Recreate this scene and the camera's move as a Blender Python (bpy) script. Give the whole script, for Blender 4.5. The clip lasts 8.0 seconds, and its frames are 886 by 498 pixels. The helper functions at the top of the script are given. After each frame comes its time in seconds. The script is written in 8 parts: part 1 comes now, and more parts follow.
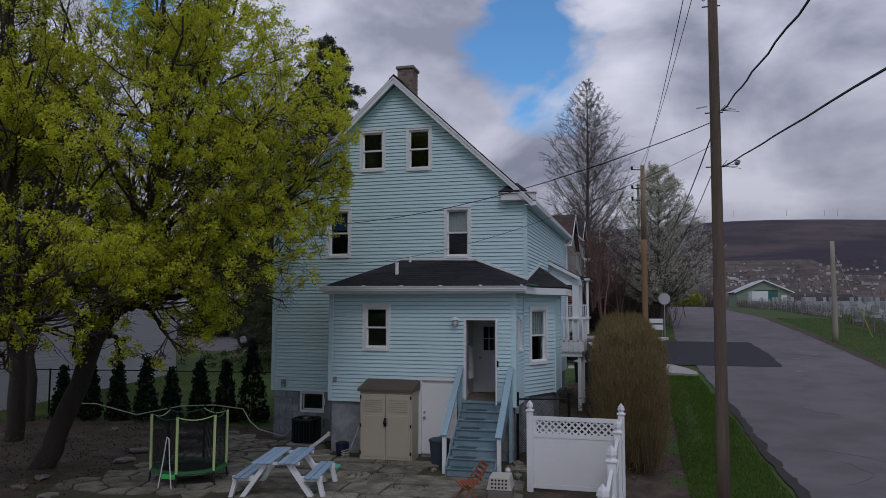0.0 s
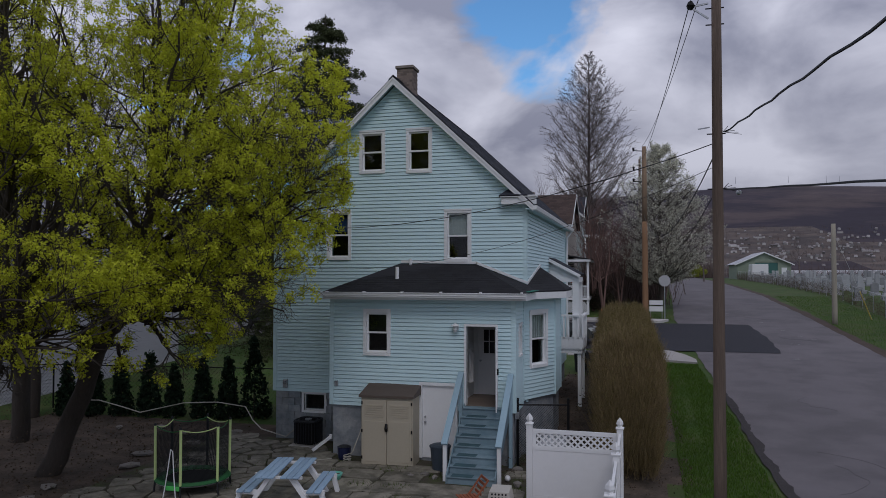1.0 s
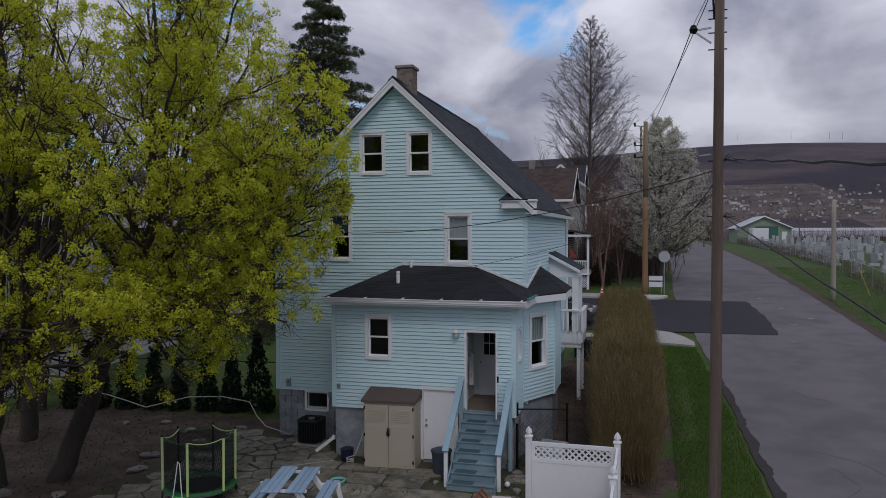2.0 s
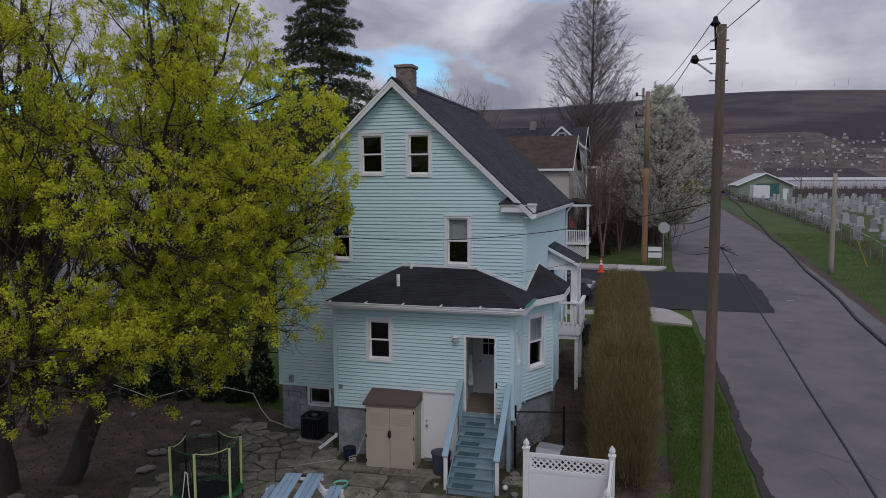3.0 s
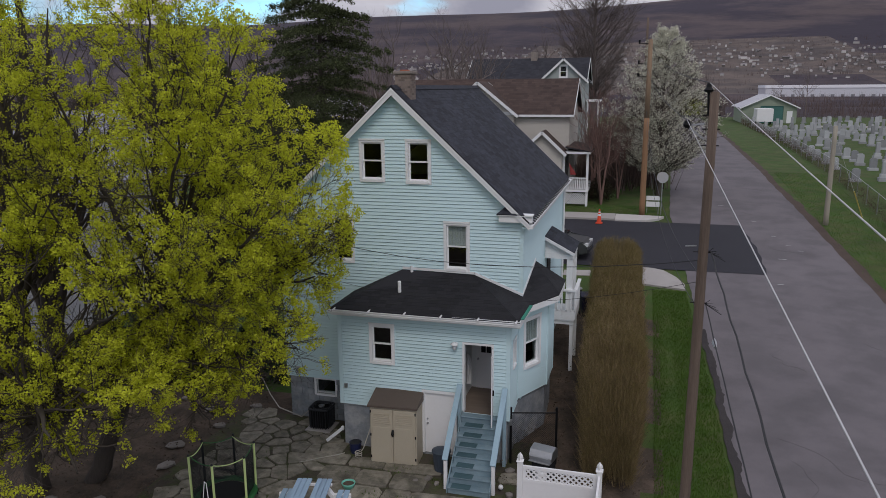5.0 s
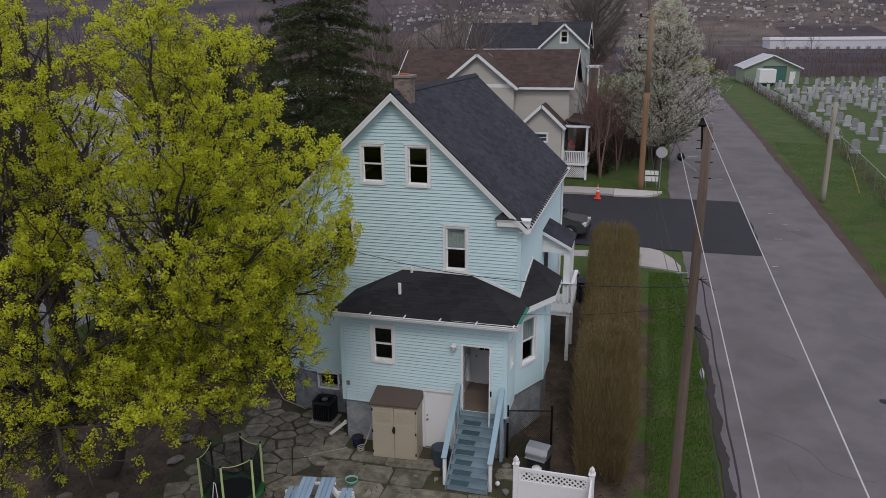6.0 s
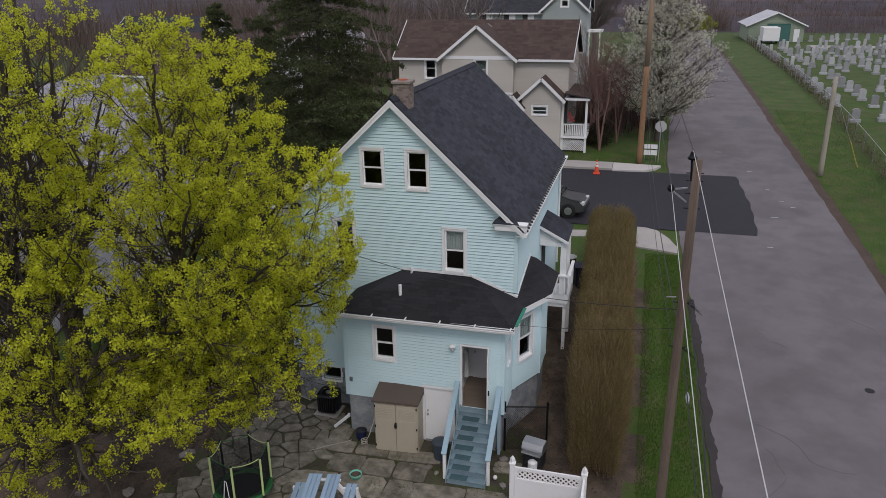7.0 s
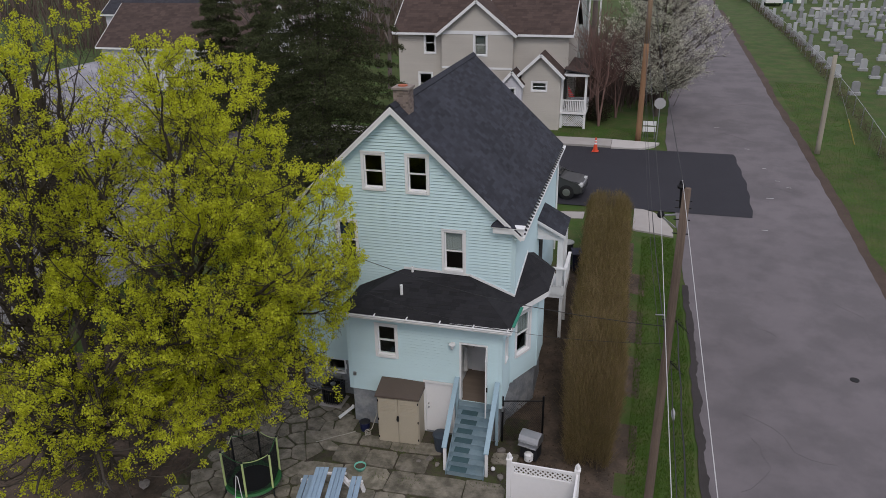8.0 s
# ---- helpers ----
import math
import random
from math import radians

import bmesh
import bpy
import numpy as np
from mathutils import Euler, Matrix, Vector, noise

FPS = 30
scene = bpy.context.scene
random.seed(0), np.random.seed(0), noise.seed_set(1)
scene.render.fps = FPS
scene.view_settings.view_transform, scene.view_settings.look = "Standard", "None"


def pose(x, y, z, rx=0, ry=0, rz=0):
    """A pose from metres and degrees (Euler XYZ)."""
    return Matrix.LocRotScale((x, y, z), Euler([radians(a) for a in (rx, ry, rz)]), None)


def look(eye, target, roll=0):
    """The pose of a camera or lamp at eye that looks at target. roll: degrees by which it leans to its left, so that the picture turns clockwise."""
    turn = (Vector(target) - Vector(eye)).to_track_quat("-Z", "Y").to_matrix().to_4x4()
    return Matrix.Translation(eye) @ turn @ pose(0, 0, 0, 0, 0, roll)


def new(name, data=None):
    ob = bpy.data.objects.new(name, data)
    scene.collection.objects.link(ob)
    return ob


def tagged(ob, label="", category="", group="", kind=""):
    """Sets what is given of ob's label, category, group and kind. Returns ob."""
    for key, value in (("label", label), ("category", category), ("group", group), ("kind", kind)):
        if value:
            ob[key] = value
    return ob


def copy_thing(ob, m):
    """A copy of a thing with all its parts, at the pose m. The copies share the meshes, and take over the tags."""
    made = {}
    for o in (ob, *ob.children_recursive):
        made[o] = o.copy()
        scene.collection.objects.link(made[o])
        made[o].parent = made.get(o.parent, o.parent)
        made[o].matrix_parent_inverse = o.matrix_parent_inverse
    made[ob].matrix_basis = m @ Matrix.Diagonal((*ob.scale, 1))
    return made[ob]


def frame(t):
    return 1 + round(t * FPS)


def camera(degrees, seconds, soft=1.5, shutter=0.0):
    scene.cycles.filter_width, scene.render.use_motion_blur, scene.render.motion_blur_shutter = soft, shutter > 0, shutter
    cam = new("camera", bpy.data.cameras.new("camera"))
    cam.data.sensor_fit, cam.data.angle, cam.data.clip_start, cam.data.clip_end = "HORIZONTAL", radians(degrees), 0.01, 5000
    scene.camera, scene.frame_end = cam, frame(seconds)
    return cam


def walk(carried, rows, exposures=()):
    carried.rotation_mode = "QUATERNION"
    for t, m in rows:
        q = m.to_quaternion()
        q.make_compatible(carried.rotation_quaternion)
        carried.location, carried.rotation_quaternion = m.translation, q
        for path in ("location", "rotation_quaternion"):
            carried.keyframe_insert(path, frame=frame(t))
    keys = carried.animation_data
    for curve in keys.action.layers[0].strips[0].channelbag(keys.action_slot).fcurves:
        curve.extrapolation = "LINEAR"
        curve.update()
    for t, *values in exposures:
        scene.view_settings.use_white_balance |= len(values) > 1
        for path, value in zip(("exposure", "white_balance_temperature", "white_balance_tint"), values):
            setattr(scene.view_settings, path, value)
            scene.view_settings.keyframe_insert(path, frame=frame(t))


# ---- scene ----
cam = camera(62.3, 8.0, soft=0.5)
PATH = [
    (0, (0.09, 0.123, 3.862), (-0.433, 2.047, 4.019), 0.1),
    (0.5, (0.084, 0.098, 4.352), (-0.44, 2.025, 4.465), -0.0),
    (1, (0.111, 0.082, 4.867), (-0.415, 2.01, 4.935), -0.0),
    (1.5, (0.121, 0.038, 5.448), (-0.406, 1.967, 5.464), -0.1),
    (3, (0.174, -0.057, 7.637), (-0.353, 1.864, 7.451), -0.2),
    (3.5, (0.182, -0.087, 8.347), (-0.344, 1.827, 8.097), -0.3),
    (4, (0.184, -0.15, 9.056), (-0.34, 1.755, 8.743), -0.3),
    (4.5, (0.235, -0.215, 9.758), (-0.287, 1.68, 9.387), -0.4),
    (6, (0.317, -0.323, 11.955), (-0.194, 1.53, 11.403), -0.4),
    (6.5, (0.353, -0.342, 12.712), (-0.154, 1.494, 12.1), -0.6),
    (7, (0.402, -0.381, 13.511), (-0.102, 1.434, 12.838), -0.7),
    (7.5, (0.45, -0.483, 14.297), (-0.049, 1.311, 13.568), -0.8),
    (8, (0.478, -0.514, 14.998), (-0.017, 1.259, 14.218), -0.9),
]
EXPOSURES = [(0.0, -0.22, 5980, 15), (1.5, -0.1, 6080, 15), (3.5, 0.18, 6350, 14), (4.5, 0.3, 6450, 14), (6.5, 0.54, 6600, 14), (8.0, 0.62, 6650, 14)]
walk(cam, [(t, look(eye, target, roll)) for t, eye, target, roll in PATH], EXPOSURES)

# ---- world and sun: broken cloud, soft light ----
SUN_ELEVATION, SUN_AZIMUTH = radians(50), radians(160)


def make_world():
    world = bpy.data.worlds.new("world")
    scene.world = world
    world.use_nodes = True
    nt = world.node_tree
    nt.nodes.clear()
    out = nt.nodes.new("ShaderNodeOutputWorld")
    bg = nt.nodes.new("ShaderNodeBackground")
    bg.inputs["Strength"].default_value = 0.1
    sky = nt.nodes.new("ShaderNodeTexSky")
    sky.sky_type = "NISHITA"
    sky.sun_disc = False
    sky.sun_elevation, sky.sun_rotation = SUN_ELEVATION, SUN_AZIMUTH
    sky.air_density, sky.dust_density, sky.ozone_density = 1.0, 0.6, 1.5
    coord = nt.nodes.new("ShaderNodeTexCoord")
    gap = nt.nodes.new("ShaderNodeVectorMath")
    gap.operation = "DISTANCE"
    gap.inputs[1].default_value = BLUE_GAP
    nt.links.new(coord.outputs["Generated"], gap.inputs[0])
    near = nt.nodes.new("ShaderNodeMapRange")
    near.inputs["From Min"].default_value, near.inputs["From Max"].default_value = 0.0, 0.17
    near.inputs["To Min"].default_value, near.inputs["To Max"].default_value = 0.27, 0.0
    nt.links.new(gap.outputs["Value"], near.inputs["Value"])
    low_gap = nt.nodes.new("ShaderNodeVectorMath")
    low_gap.operation = "DISTANCE"
    low_gap.inputs[1].default_value = LOW_GAP
    nt.links.new(coord.outputs["Generated"], low_gap.inputs[0])
    low_near = nt.nodes.new("ShaderNodeMapRange")
    low_near.inputs["From Min"].default_value, low_near.inputs["From Max"].default_value = 0.0, 0.13
    low_near.inputs["To Min"].default_value, low_near.inputs["To Max"].default_value = 0.12, 0.0
    nt.links.new(low_gap.outputs["Value"], low_near.inputs["Value"])
    gaps = nt.nodes.new("ShaderNodeMath")
    gaps.operation = "ADD"
    nt.links.new(near.outputs[0], gaps.inputs[0])
    nt.links.new(low_near.outputs[0], gaps.inputs[1])
    bank = nt.nodes.new("ShaderNodeVectorMath")
    bank.operation = "DISTANCE"
    bank.inputs[1].default_value = CLOUD_BANK
    nt.links.new(coord.outputs["Generated"], bank.inputs[0])
    banked = nt.nodes.new("ShaderNodeMapRange")
    banked.inputs["From Min"].default_value, banked.inputs["From Max"].default_value = 0.1, 0.42
    banked.inputs["To Min"].default_value, banked.inputs["To Max"].default_value = 0.25, 0.0
    nt.links.new(bank.outputs["Value"], banked.inputs["Value"])
    open_sky = nt.nodes.new("ShaderNodeMath")
    open_sky.operation = "SUBTRACT"
    nt.links.new(gaps.outputs[0], open_sky.inputs[0])
    nt.links.new(banked.outputs[0], open_sky.inputs[1])
    split = nt.nodes.new("ShaderNodeSeparateXYZ")
    nt.links.new(coord.outputs["Generated"], split.inputs[0])
    lift = nt.nodes.new("ShaderNodeMath")
    lift.operation = "MULTIPLY"
    lift.inputs[1].default_value = 1.9
    nt.links.new(split.outputs["Z"], lift.inputs[0])
    flat = nt.nodes.new("ShaderNodeCombineXYZ")
    for axis in ("X", "Y"):
        nt.links.new(split.outputs[axis], flat.inputs[axis])
    nt.links.new(lift.outputs[0], flat.inputs["Z"])

    def cloud_noise(scale, detail, rough, shift):
        mp = nt.nodes.new("ShaderNodeMapping")
        mp.inputs["Location"].default_value = shift
        nt.links.new(flat.outputs[0], mp.inputs[0])
        n = nt.nodes.new("ShaderNodeTexNoise")
        n.inputs["Scale"].default_value, n.inputs["Detail"].default_value, n.inputs["Roughness"].default_value = scale, detail, rough
        n.inputs["Distortion"].default_value = 0.3
        nt.links.new(mp.outputs[0], n.inputs["Vector"])
        return n

    cover = cloud_noise(4.2, 9, 0.5, CLOUD_SHIFT)
    ramp = nt.nodes.new("ShaderNodeValToRGB")
    ramp.color_ramp.elements[0].position, ramp.color_ramp.elements[1].position = 0.33, 0.42
    less = nt.nodes.new("ShaderNodeMath")
    less.operation = "SUBTRACT"
    nt.links.new(cover.outputs["Fac"], less.inputs[0])
    nt.links.new(open_sky.outputs[0], less.inputs[1])
    nt.links.new(less.outputs[0], ramp.inputs[0])
    shade = cloud_noise(5.0, 8, 0.5, (3.1, 1.7, 0.4))
    tone = nt.nodes.new("ShaderNodeValToRGB")
    tone.color_ramp.elements[0].position, tone.color_ramp.elements[1].position = 0.38, 0.7
    tone.color_ramp.elements[0].color = (3.0, 3.1, 3.75, 1)
    tone.color_ramp.elements[1].color = (7.6, 7.6, 8.1, 1)
    nt.links.new(shade.outputs["Fac"], tone.inputs[0])
    mix = nt.nodes.new("ShaderNodeMix")
    mix.data_type = "RGBA"
    nt.links.new(ramp.outputs[0], mix.inputs[0])
    clear = nt.nodes.new("ShaderNodeVectorMath")
    clear.operation = "MULTIPLY"
    clear.inputs[1].default_value = (0.85, 1.28, 1.45)
    nt.links.new(sky.outputs[0], clear.inputs[0])
    nt.links.new(clear.outputs[0], mix.inputs[6])
    haze = nt.nodes.new("ShaderNodeMapRange")
    haze.inputs["From Min"].default_value, haze.inputs["From Max"].default_value = 0.0, 0.32
    haze.inputs["To Min"].default_value, haze.inputs["To Max"].default_value = 0.62, 1.05
    nt.links.new(split.outputs["Z"], haze.inputs["Value"])
    low_cloud = nt.nodes.new("ShaderNodeVectorMath")
    low_cloud.operation = "SCALE"
    nt.links.new(tone.outputs[0], low_cloud.inputs[0])
    nt.links.new(haze.outputs[0], low_cloud.inputs["Scale"])
    nt.links.new(low_cloud.outputs[0], mix.inputs[7])
    nt.links.new(mix.outputs[2], bg.inputs["Color"])
    nt.links.new(bg.outputs[0], out.inputs[0])


CLOUD_SHIFT = (2.3, 5.1, 0.0)
BLUE_GAP = (-0.165, 0.927, 0.335)
LOW_GAP = (-0.29, 0.945, 0.15)
CLOUD_BANK = (0.25, 0.965, 0.06)
make_world()
sun = new("sun", bpy.data.lights.new("sun", "SUN"))
sun.data.energy, sun.data.angle, sun.data.color = 0.6, radians(18), (1.0, 0.96, 0.9)
sun.matrix_world = look((0, 0, 60), Vector((0, 0, 60)) - Vector((math.sin(SUN_AZIMUTH) * math.cos(SUN_ELEVATION), math.cos(SUN_AZIMUTH) * math.cos(SUN_ELEVATION), math.sin(SUN_ELEVATION))))

# ---- materials ----
def material(name, color, rough=0.8, spread=0.12, grain=18.0, blotch=0.8, bump=0.25, metal=0.0, tint=None, island=0.0, objects=0.0, stretch=(1, 1, 1), specular=0.3, bump_scale=None):
    """A principled surface with grain, larger blotches, relief and optional variation piece by piece."""
    m = bpy.data.materials.new(name)
    m.use_nodes = True
    nt = m.node_tree
    bsdf = nt.nodes["Principled BSDF"]
    bsdf.inputs["Roughness"].default_value = rough
    bsdf.inputs["Metallic"].default_value = metal
    bsdf.inputs["Specular IOR Level"].default_value = specular
    coord = nt.nodes.new("ShaderNodeTexCoord")
    mp = nt.nodes.new("ShaderNodeMapping")
    mp.inputs["Scale"].default_value = stretch
    geo = nt.nodes.new("ShaderNodeNewGeometry")
    nt.links.new(geo.outputs["Position"], mp.inputs[0])

    def noise_of(scale, detail=5.0):
        n = nt.nodes.new("ShaderNodeTexNoise")
        n.inputs["Scale"].default_value, n.inputs["Detail"].default_value, n.inputs["Roughness"].default_value = scale, detail, 0.6
        nt.links.new(mp.outputs[0], n.inputs["Vector"])
        return n

    def math_of(op, a, b):
        n = nt.nodes.new("ShaderNodeMath")
        n.operation = op
        for i, v in enumerate((a, b)):
            if isinstance(v, (int, float)):
                n.inputs[i].default_value = v
            else:
                nt.links.new(v, n.inputs[i])
        return n.outputs[0]

    fine, wide = noise_of(grain), noise_of(blotch, 4.0)
    value = math_of("ADD", math_of("MULTIPLY", math_of("SUBTRACT", fine.outputs["Fac"], 0.5), spread * 2), math_of("MULTIPLY", math_of("SUBTRACT", wide.outputs["Fac"], 0.5), spread * 3))
    if island:
        value = math_of("ADD", value, math_of("MULTIPLY", math_of("SUBTRACT", geo.outputs["Random Per Island"], 0.5), island * 2))
    if objects:
        info = nt.nodes.new("ShaderNodeObjectInfo")
        value = math_of("ADD", value, math_of("MULTIPLY", math_of("SUBTRACT", info.outputs["Random"], 0.5), objects * 2))
    value = math_of("ADD", value, 1.0)
    base = nt.nodes.new("ShaderNodeMix")
    base.data_type = "RGBA"
    base.inputs[6].default_value = (*color, 1)
    base.inputs[7].default_value = (*(tint or color), 1)
    if tint:
        ramp = nt.nodes.new("ShaderNodeValToRGB")
        ramp.color_ramp.elements[0].position, ramp.color_ramp.elements[1].position = 0.42, 0.6
        nt.links.new(noise_of(blotch * 1.7, 6.0).outputs["Fac"], ramp.inputs[0])
        nt.links.new(ramp.outputs[0], base.inputs[0])
    scaled = nt.nodes.new("ShaderNodeVectorMath")
    scaled.operation = "SCALE"
    nt.links.new(base.outputs[2], scaled.inputs[0])
    nt.links.new(value, scaled.inputs["Scale"])
    nt.links.new(scaled.outputs[0], bsdf.inputs["Base Color"])
    if bump:
        b = nt.nodes.new("ShaderNodeBump")
        b.inputs["Strength"].default_value, b.inputs["Distance"].default_value = bump, 0.02
        nt.links.new(noise_of(bump_scale or grain * 1.5).outputs["Fac"], b.inputs["Height"])
        nt.links.new(b.outputs[0], bsdf.inputs["Normal"])
    return m


def glass_material(name, color=(0.9, 0.95, 0.95), gloss=0.06):
    m = bpy.data.materials.new(name)
    m.use_nodes = True
    nt = m.node_tree
    nt.nodes.clear()
    out = nt.nodes.new("ShaderNodeOutputMaterial")
    clear = nt.nodes.new("ShaderNodeBsdfTransparent")
    clear.inputs[0].default_value = (*color, 1)
    shine = nt.nodes.new("ShaderNodeBsdfGlossy")
    shine.inputs["Roughness"].default_value = 0.03
    facing = nt.nodes.new("ShaderNodeLayerWeight")
    facing.inputs["Blend"].default_value = 0.5
    steep = nt.nodes.new("ShaderNodeMath")
    steep.operation = "POWER"
    steep.inputs[1].default_value = 4.0
    nt.links.new(facing.outputs["Facing"], steep.inputs[0])
    fres = nt.nodes.new("ShaderNodeMath")
    fres.operation = "MULTIPLY_ADD"
    fres.inputs[1].default_value, fres.inputs[2].default_value = 0.7, 0.035
    nt.links.new(steep.outputs[0], fres.inputs[0])
    mix = nt.nodes.new("ShaderNodeMixShader")
    nt.links.new(fres.outputs[0], mix.inputs[0])
    nt.links.new(clear.outputs[0], mix.inputs[1])
    nt.links.new(shine.outputs[0], mix.inputs[2])
    nt.links.new(mix.outputs[0], out.inputs[0])
    return m


SIDING = material("pale_blue_vinyl", (0.585, 0.765, 0.795), 0.55, 0.05, 30, 0.5, 0.08, stretch=(0.3, 0.3, 3))
TRIM = material("white_trim", (0.80, 0.81, 0.81), 0.5, 0.06, 20, 1.2, 0.1)
WHITE_VINYL = material("white_vinyl", (0.8, 0.8, 0.8), 0.35, 0.04, 12, 0.8, 0.05)
SHINGLE = material("charcoal_shingle", (0.034, 0.037, 0.048), 0.9, 0.3, 60, 0.6, 0.5, island=0.3)
SHINGLE_FELT = material("roof_underlay", (0.03, 0.03, 0.035), 0.9, 0.1)
FOUNDATION = material("foundation_stone", (0.22, 0.24, 0.26), 0.9, 0.25, 9, 1.5, 0.6, tint=(0.32, 0.33, 0.34))
GLASS = glass_material("window_glass")
# near-black colour stands in for shade in unlit rooms; also colours far shutters
DARK_ROOM = material("painted_room_shade_and_shutter", (0.05, 0.048, 0.046), 0.9, 0.1)
BRICK = material("chimney_brick", (0.25, 0.215, 0.19), 0.9, 0.25, 14, 2.0, 0.6)
TERRACOTTA = material("terracotta", (0.36, 0.11, 0.06), 0.8, 0.15)
ASPHALT = material("worn_asphalt", (0.155, 0.141, 0.149), 0.9, 0.16, 45, 0.3, 0.4, tint=(0.126, 0.116, 0.122))
NEW_ASPHALT = material("fresh_asphalt", (0.029, 0.029, 0.036), 0.85, 0.15, 50, 0.4, 0.4)
CONCRETE = material("concrete", (0.36, 0.34, 0.32), 0.9, 0.14, 25, 0.9, 0.3)
GRASS = material("spring_lawn", (0.043, 0.083, 0.014), 0.95, 0.3, 14, 0.5, 0.5, tint=(0.068, 0.085, 0.026))
DIRT = material("bare_soil", (0.062, 0.048, 0.036), 0.95, 0.5, 10, 0.9, 1.0, tint=(0.10, 0.074, 0.055))
FLAGSTONE = material("flagstone", (0.232, 0.212, 0.17), 0.85, 0.42, 11, 1.6, 0.9, tint=(0.135, 0.125, 0.096), objects=0.2)
WOOD_POLE = material("weathered_pole", (0.15, 0.112, 0.088), 0.9, 0.45, 14, 1.0, 0.9, stretch=(5, 5, 0.2))
ORANGE_POLE = material("treated_pole", (0.27, 0.155, 0.085), 0.9, 0.2, 14, 1.0, 0.5, stretch=(4, 4, 0.25))
PALE_POLE = material("bleached_pole", (0.34, 0.31, 0.25), 0.9, 0.2, 14, 1.0, 0.5, stretch=(4, 4, 0.25))
BLACK_METAL = material("black_metal", (0.015, 0.015, 0.016), 0.5, 0.1, metal=0.6)
GREY_METAL = material("galvanised_metal", (0.45, 0.46, 0.47), 0.4, 0.1, metal=0.9)
CABLE = material("black_cable", (0.03, 0.03, 0.032), 0.6, 0.1)
CABLE_LIGHT = material("grey_cable", (0.5, 0.5, 0.5), 0.5, 0.1)
STEP_PAINT = material("blue_grey_paint", (0.17, 0.25, 0.29), 0.75, 0.12, 22, 1.5, 0.2, tint=(0.21, 0.29, 0.33), objects=0.08)
RAIL_PAINT = material("pale_blue_paint", (0.31, 0.44, 0.515), 0.7, 0.08, 20, 1.5, 0.15)
SHED_BEIGE = material("beige_resin", (0.44, 0.39, 0.30), 0.6, 0.06, 25, 1.0, 0.1)
SHED_ROOF = material("brown_resin", (0.11, 0.085, 0.07), 0.65, 0.1, 25, 1.0, 0.15)
BARK = material("maple_bark", (0.060, 0.050, 0.042), 0.95, 0.3, 12, 1.0, 0.9, stretch=(2, 2, 0.5))
TWIG = material("bare_twigs", (0.155, 0.128, 0.118), 0.95, 0.15, 8, 0.6, 0.0, island=0.25)


def leaf_material(name, color, island=0.35, back=0.35, blotch=0.35):
    m = material(name, color, 0.75, 0.15, 6, blotch, 0.0, island=island, specular=0.15)
    nt = m.node_tree
    bsdf, out = nt.nodes["Principled BSDF"], nt.nodes["Material Output"]
    thin = nt.nodes.new("ShaderNodeBsdfTranslucent")
    nt.links.new(bsdf.inputs["Base Color"].links[0].from_socket, thin.inputs[0])
    mix = nt.nodes.new("ShaderNodeMixShader")
    mix.inputs[0].default_value = back
    nt.links.new(bsdf.outputs[0], mix.inputs[1])
    nt.links.new(thin.outputs[0], mix.inputs[2])
    nt.links.new(mix.outputs[0], out.inputs[0])
    return m


MAPLE_LEAF = leaf_material("maple_blossom", (0.65, 0.68, 0.06), 0.28, 0.58)
SPRUCE_NEEDLE = leaf_material("spruce_needles", (0.075, 0.09, 0.04), 0.45, 0.25)
PEAR_BLOSSOM = leaf_material("white_blossom", (0.70, 0.69, 0.57), 0.35, 0.3)
PEAR_BARK = material("pear_bark", (0.085, 0.07, 0.06), 0.95, 0.25, 12, 1.0, 0.6)
ARB_LEAF = leaf_material("dark_arborvitae", (0.018, 0.035, 0.018), 0.4, 0.15)
HEDGE_TWIG = material("hedge_twigs", (0.25, 0.185, 0.097), 0.95, 0.15, 5, 0.35, 0.0, island=0.4, tint=(0.2, 0.15, 0.068))
RED_TWIG = material("reddish_twigs", (0.17, 0.105, 0.09), 0.95, 0.15, 8, 0.6, 0.0, island=0.25)
TAN_POLE = material("tan_pole", (0.27, 0.19, 0.125), 0.9, 0.2, 14, 1.0, 0.5, stretch=(4, 4, 0.25))
# broad noise patches: woodland tones plus painted cloud shadow and sunlit streaks
WOODS = material("bare_woods_cloud_shade", (0.032, 0.025, 0.037), 0.95, 0.28, 0.06, 0.0022, 0.0, tint=(0.082, 0.061, 0.062), stretch=(0.6, 0.6, 3))
TOWN_SLOPE = material("open_hillside", (0.125, 0.098, 0.085), 0.95, 0.3, 0.08, 0.008, 0.0, tint=(0.07, 0.058, 0.055))

# ---- helpers for shapes ----
def mesh_object(name, mesh, mat, parent=None, label=""):
    ob = new(name, mesh)
    for m in (mat if isinstance(mat, (list, tuple)) else [mat]):
        mesh.materials.append(m)
    if parent:
        ob.parent = parent
    if label:
        ob["label"] = label
    return ob


def part(name, bm, mat, parent=None, label="", smooth=False):
    """Links a bmesh as one mesh object under a thing or part."""
    bmesh.ops.recalc_face_normals(bm, faces=bm.faces)
    mesh = bpy.data.meshes.new(name)
    bm.to_mesh(mesh)
    bm.free()
    if smooth:
        mesh.shade_smooth()
    return mesh_object(name, mesh, mat, parent, label)


def raw(name, verts, faces, mat, parent=None, label="", smooth=False):
    mesh = bpy.data.meshes.new(name)
    mesh.from_pydata([tuple(v) for v in verts], [], [tuple(f) for f in faces])
    if smooth:
        mesh.shade_smooth()
    return mesh_object(name, mesh, mat, parent, label)


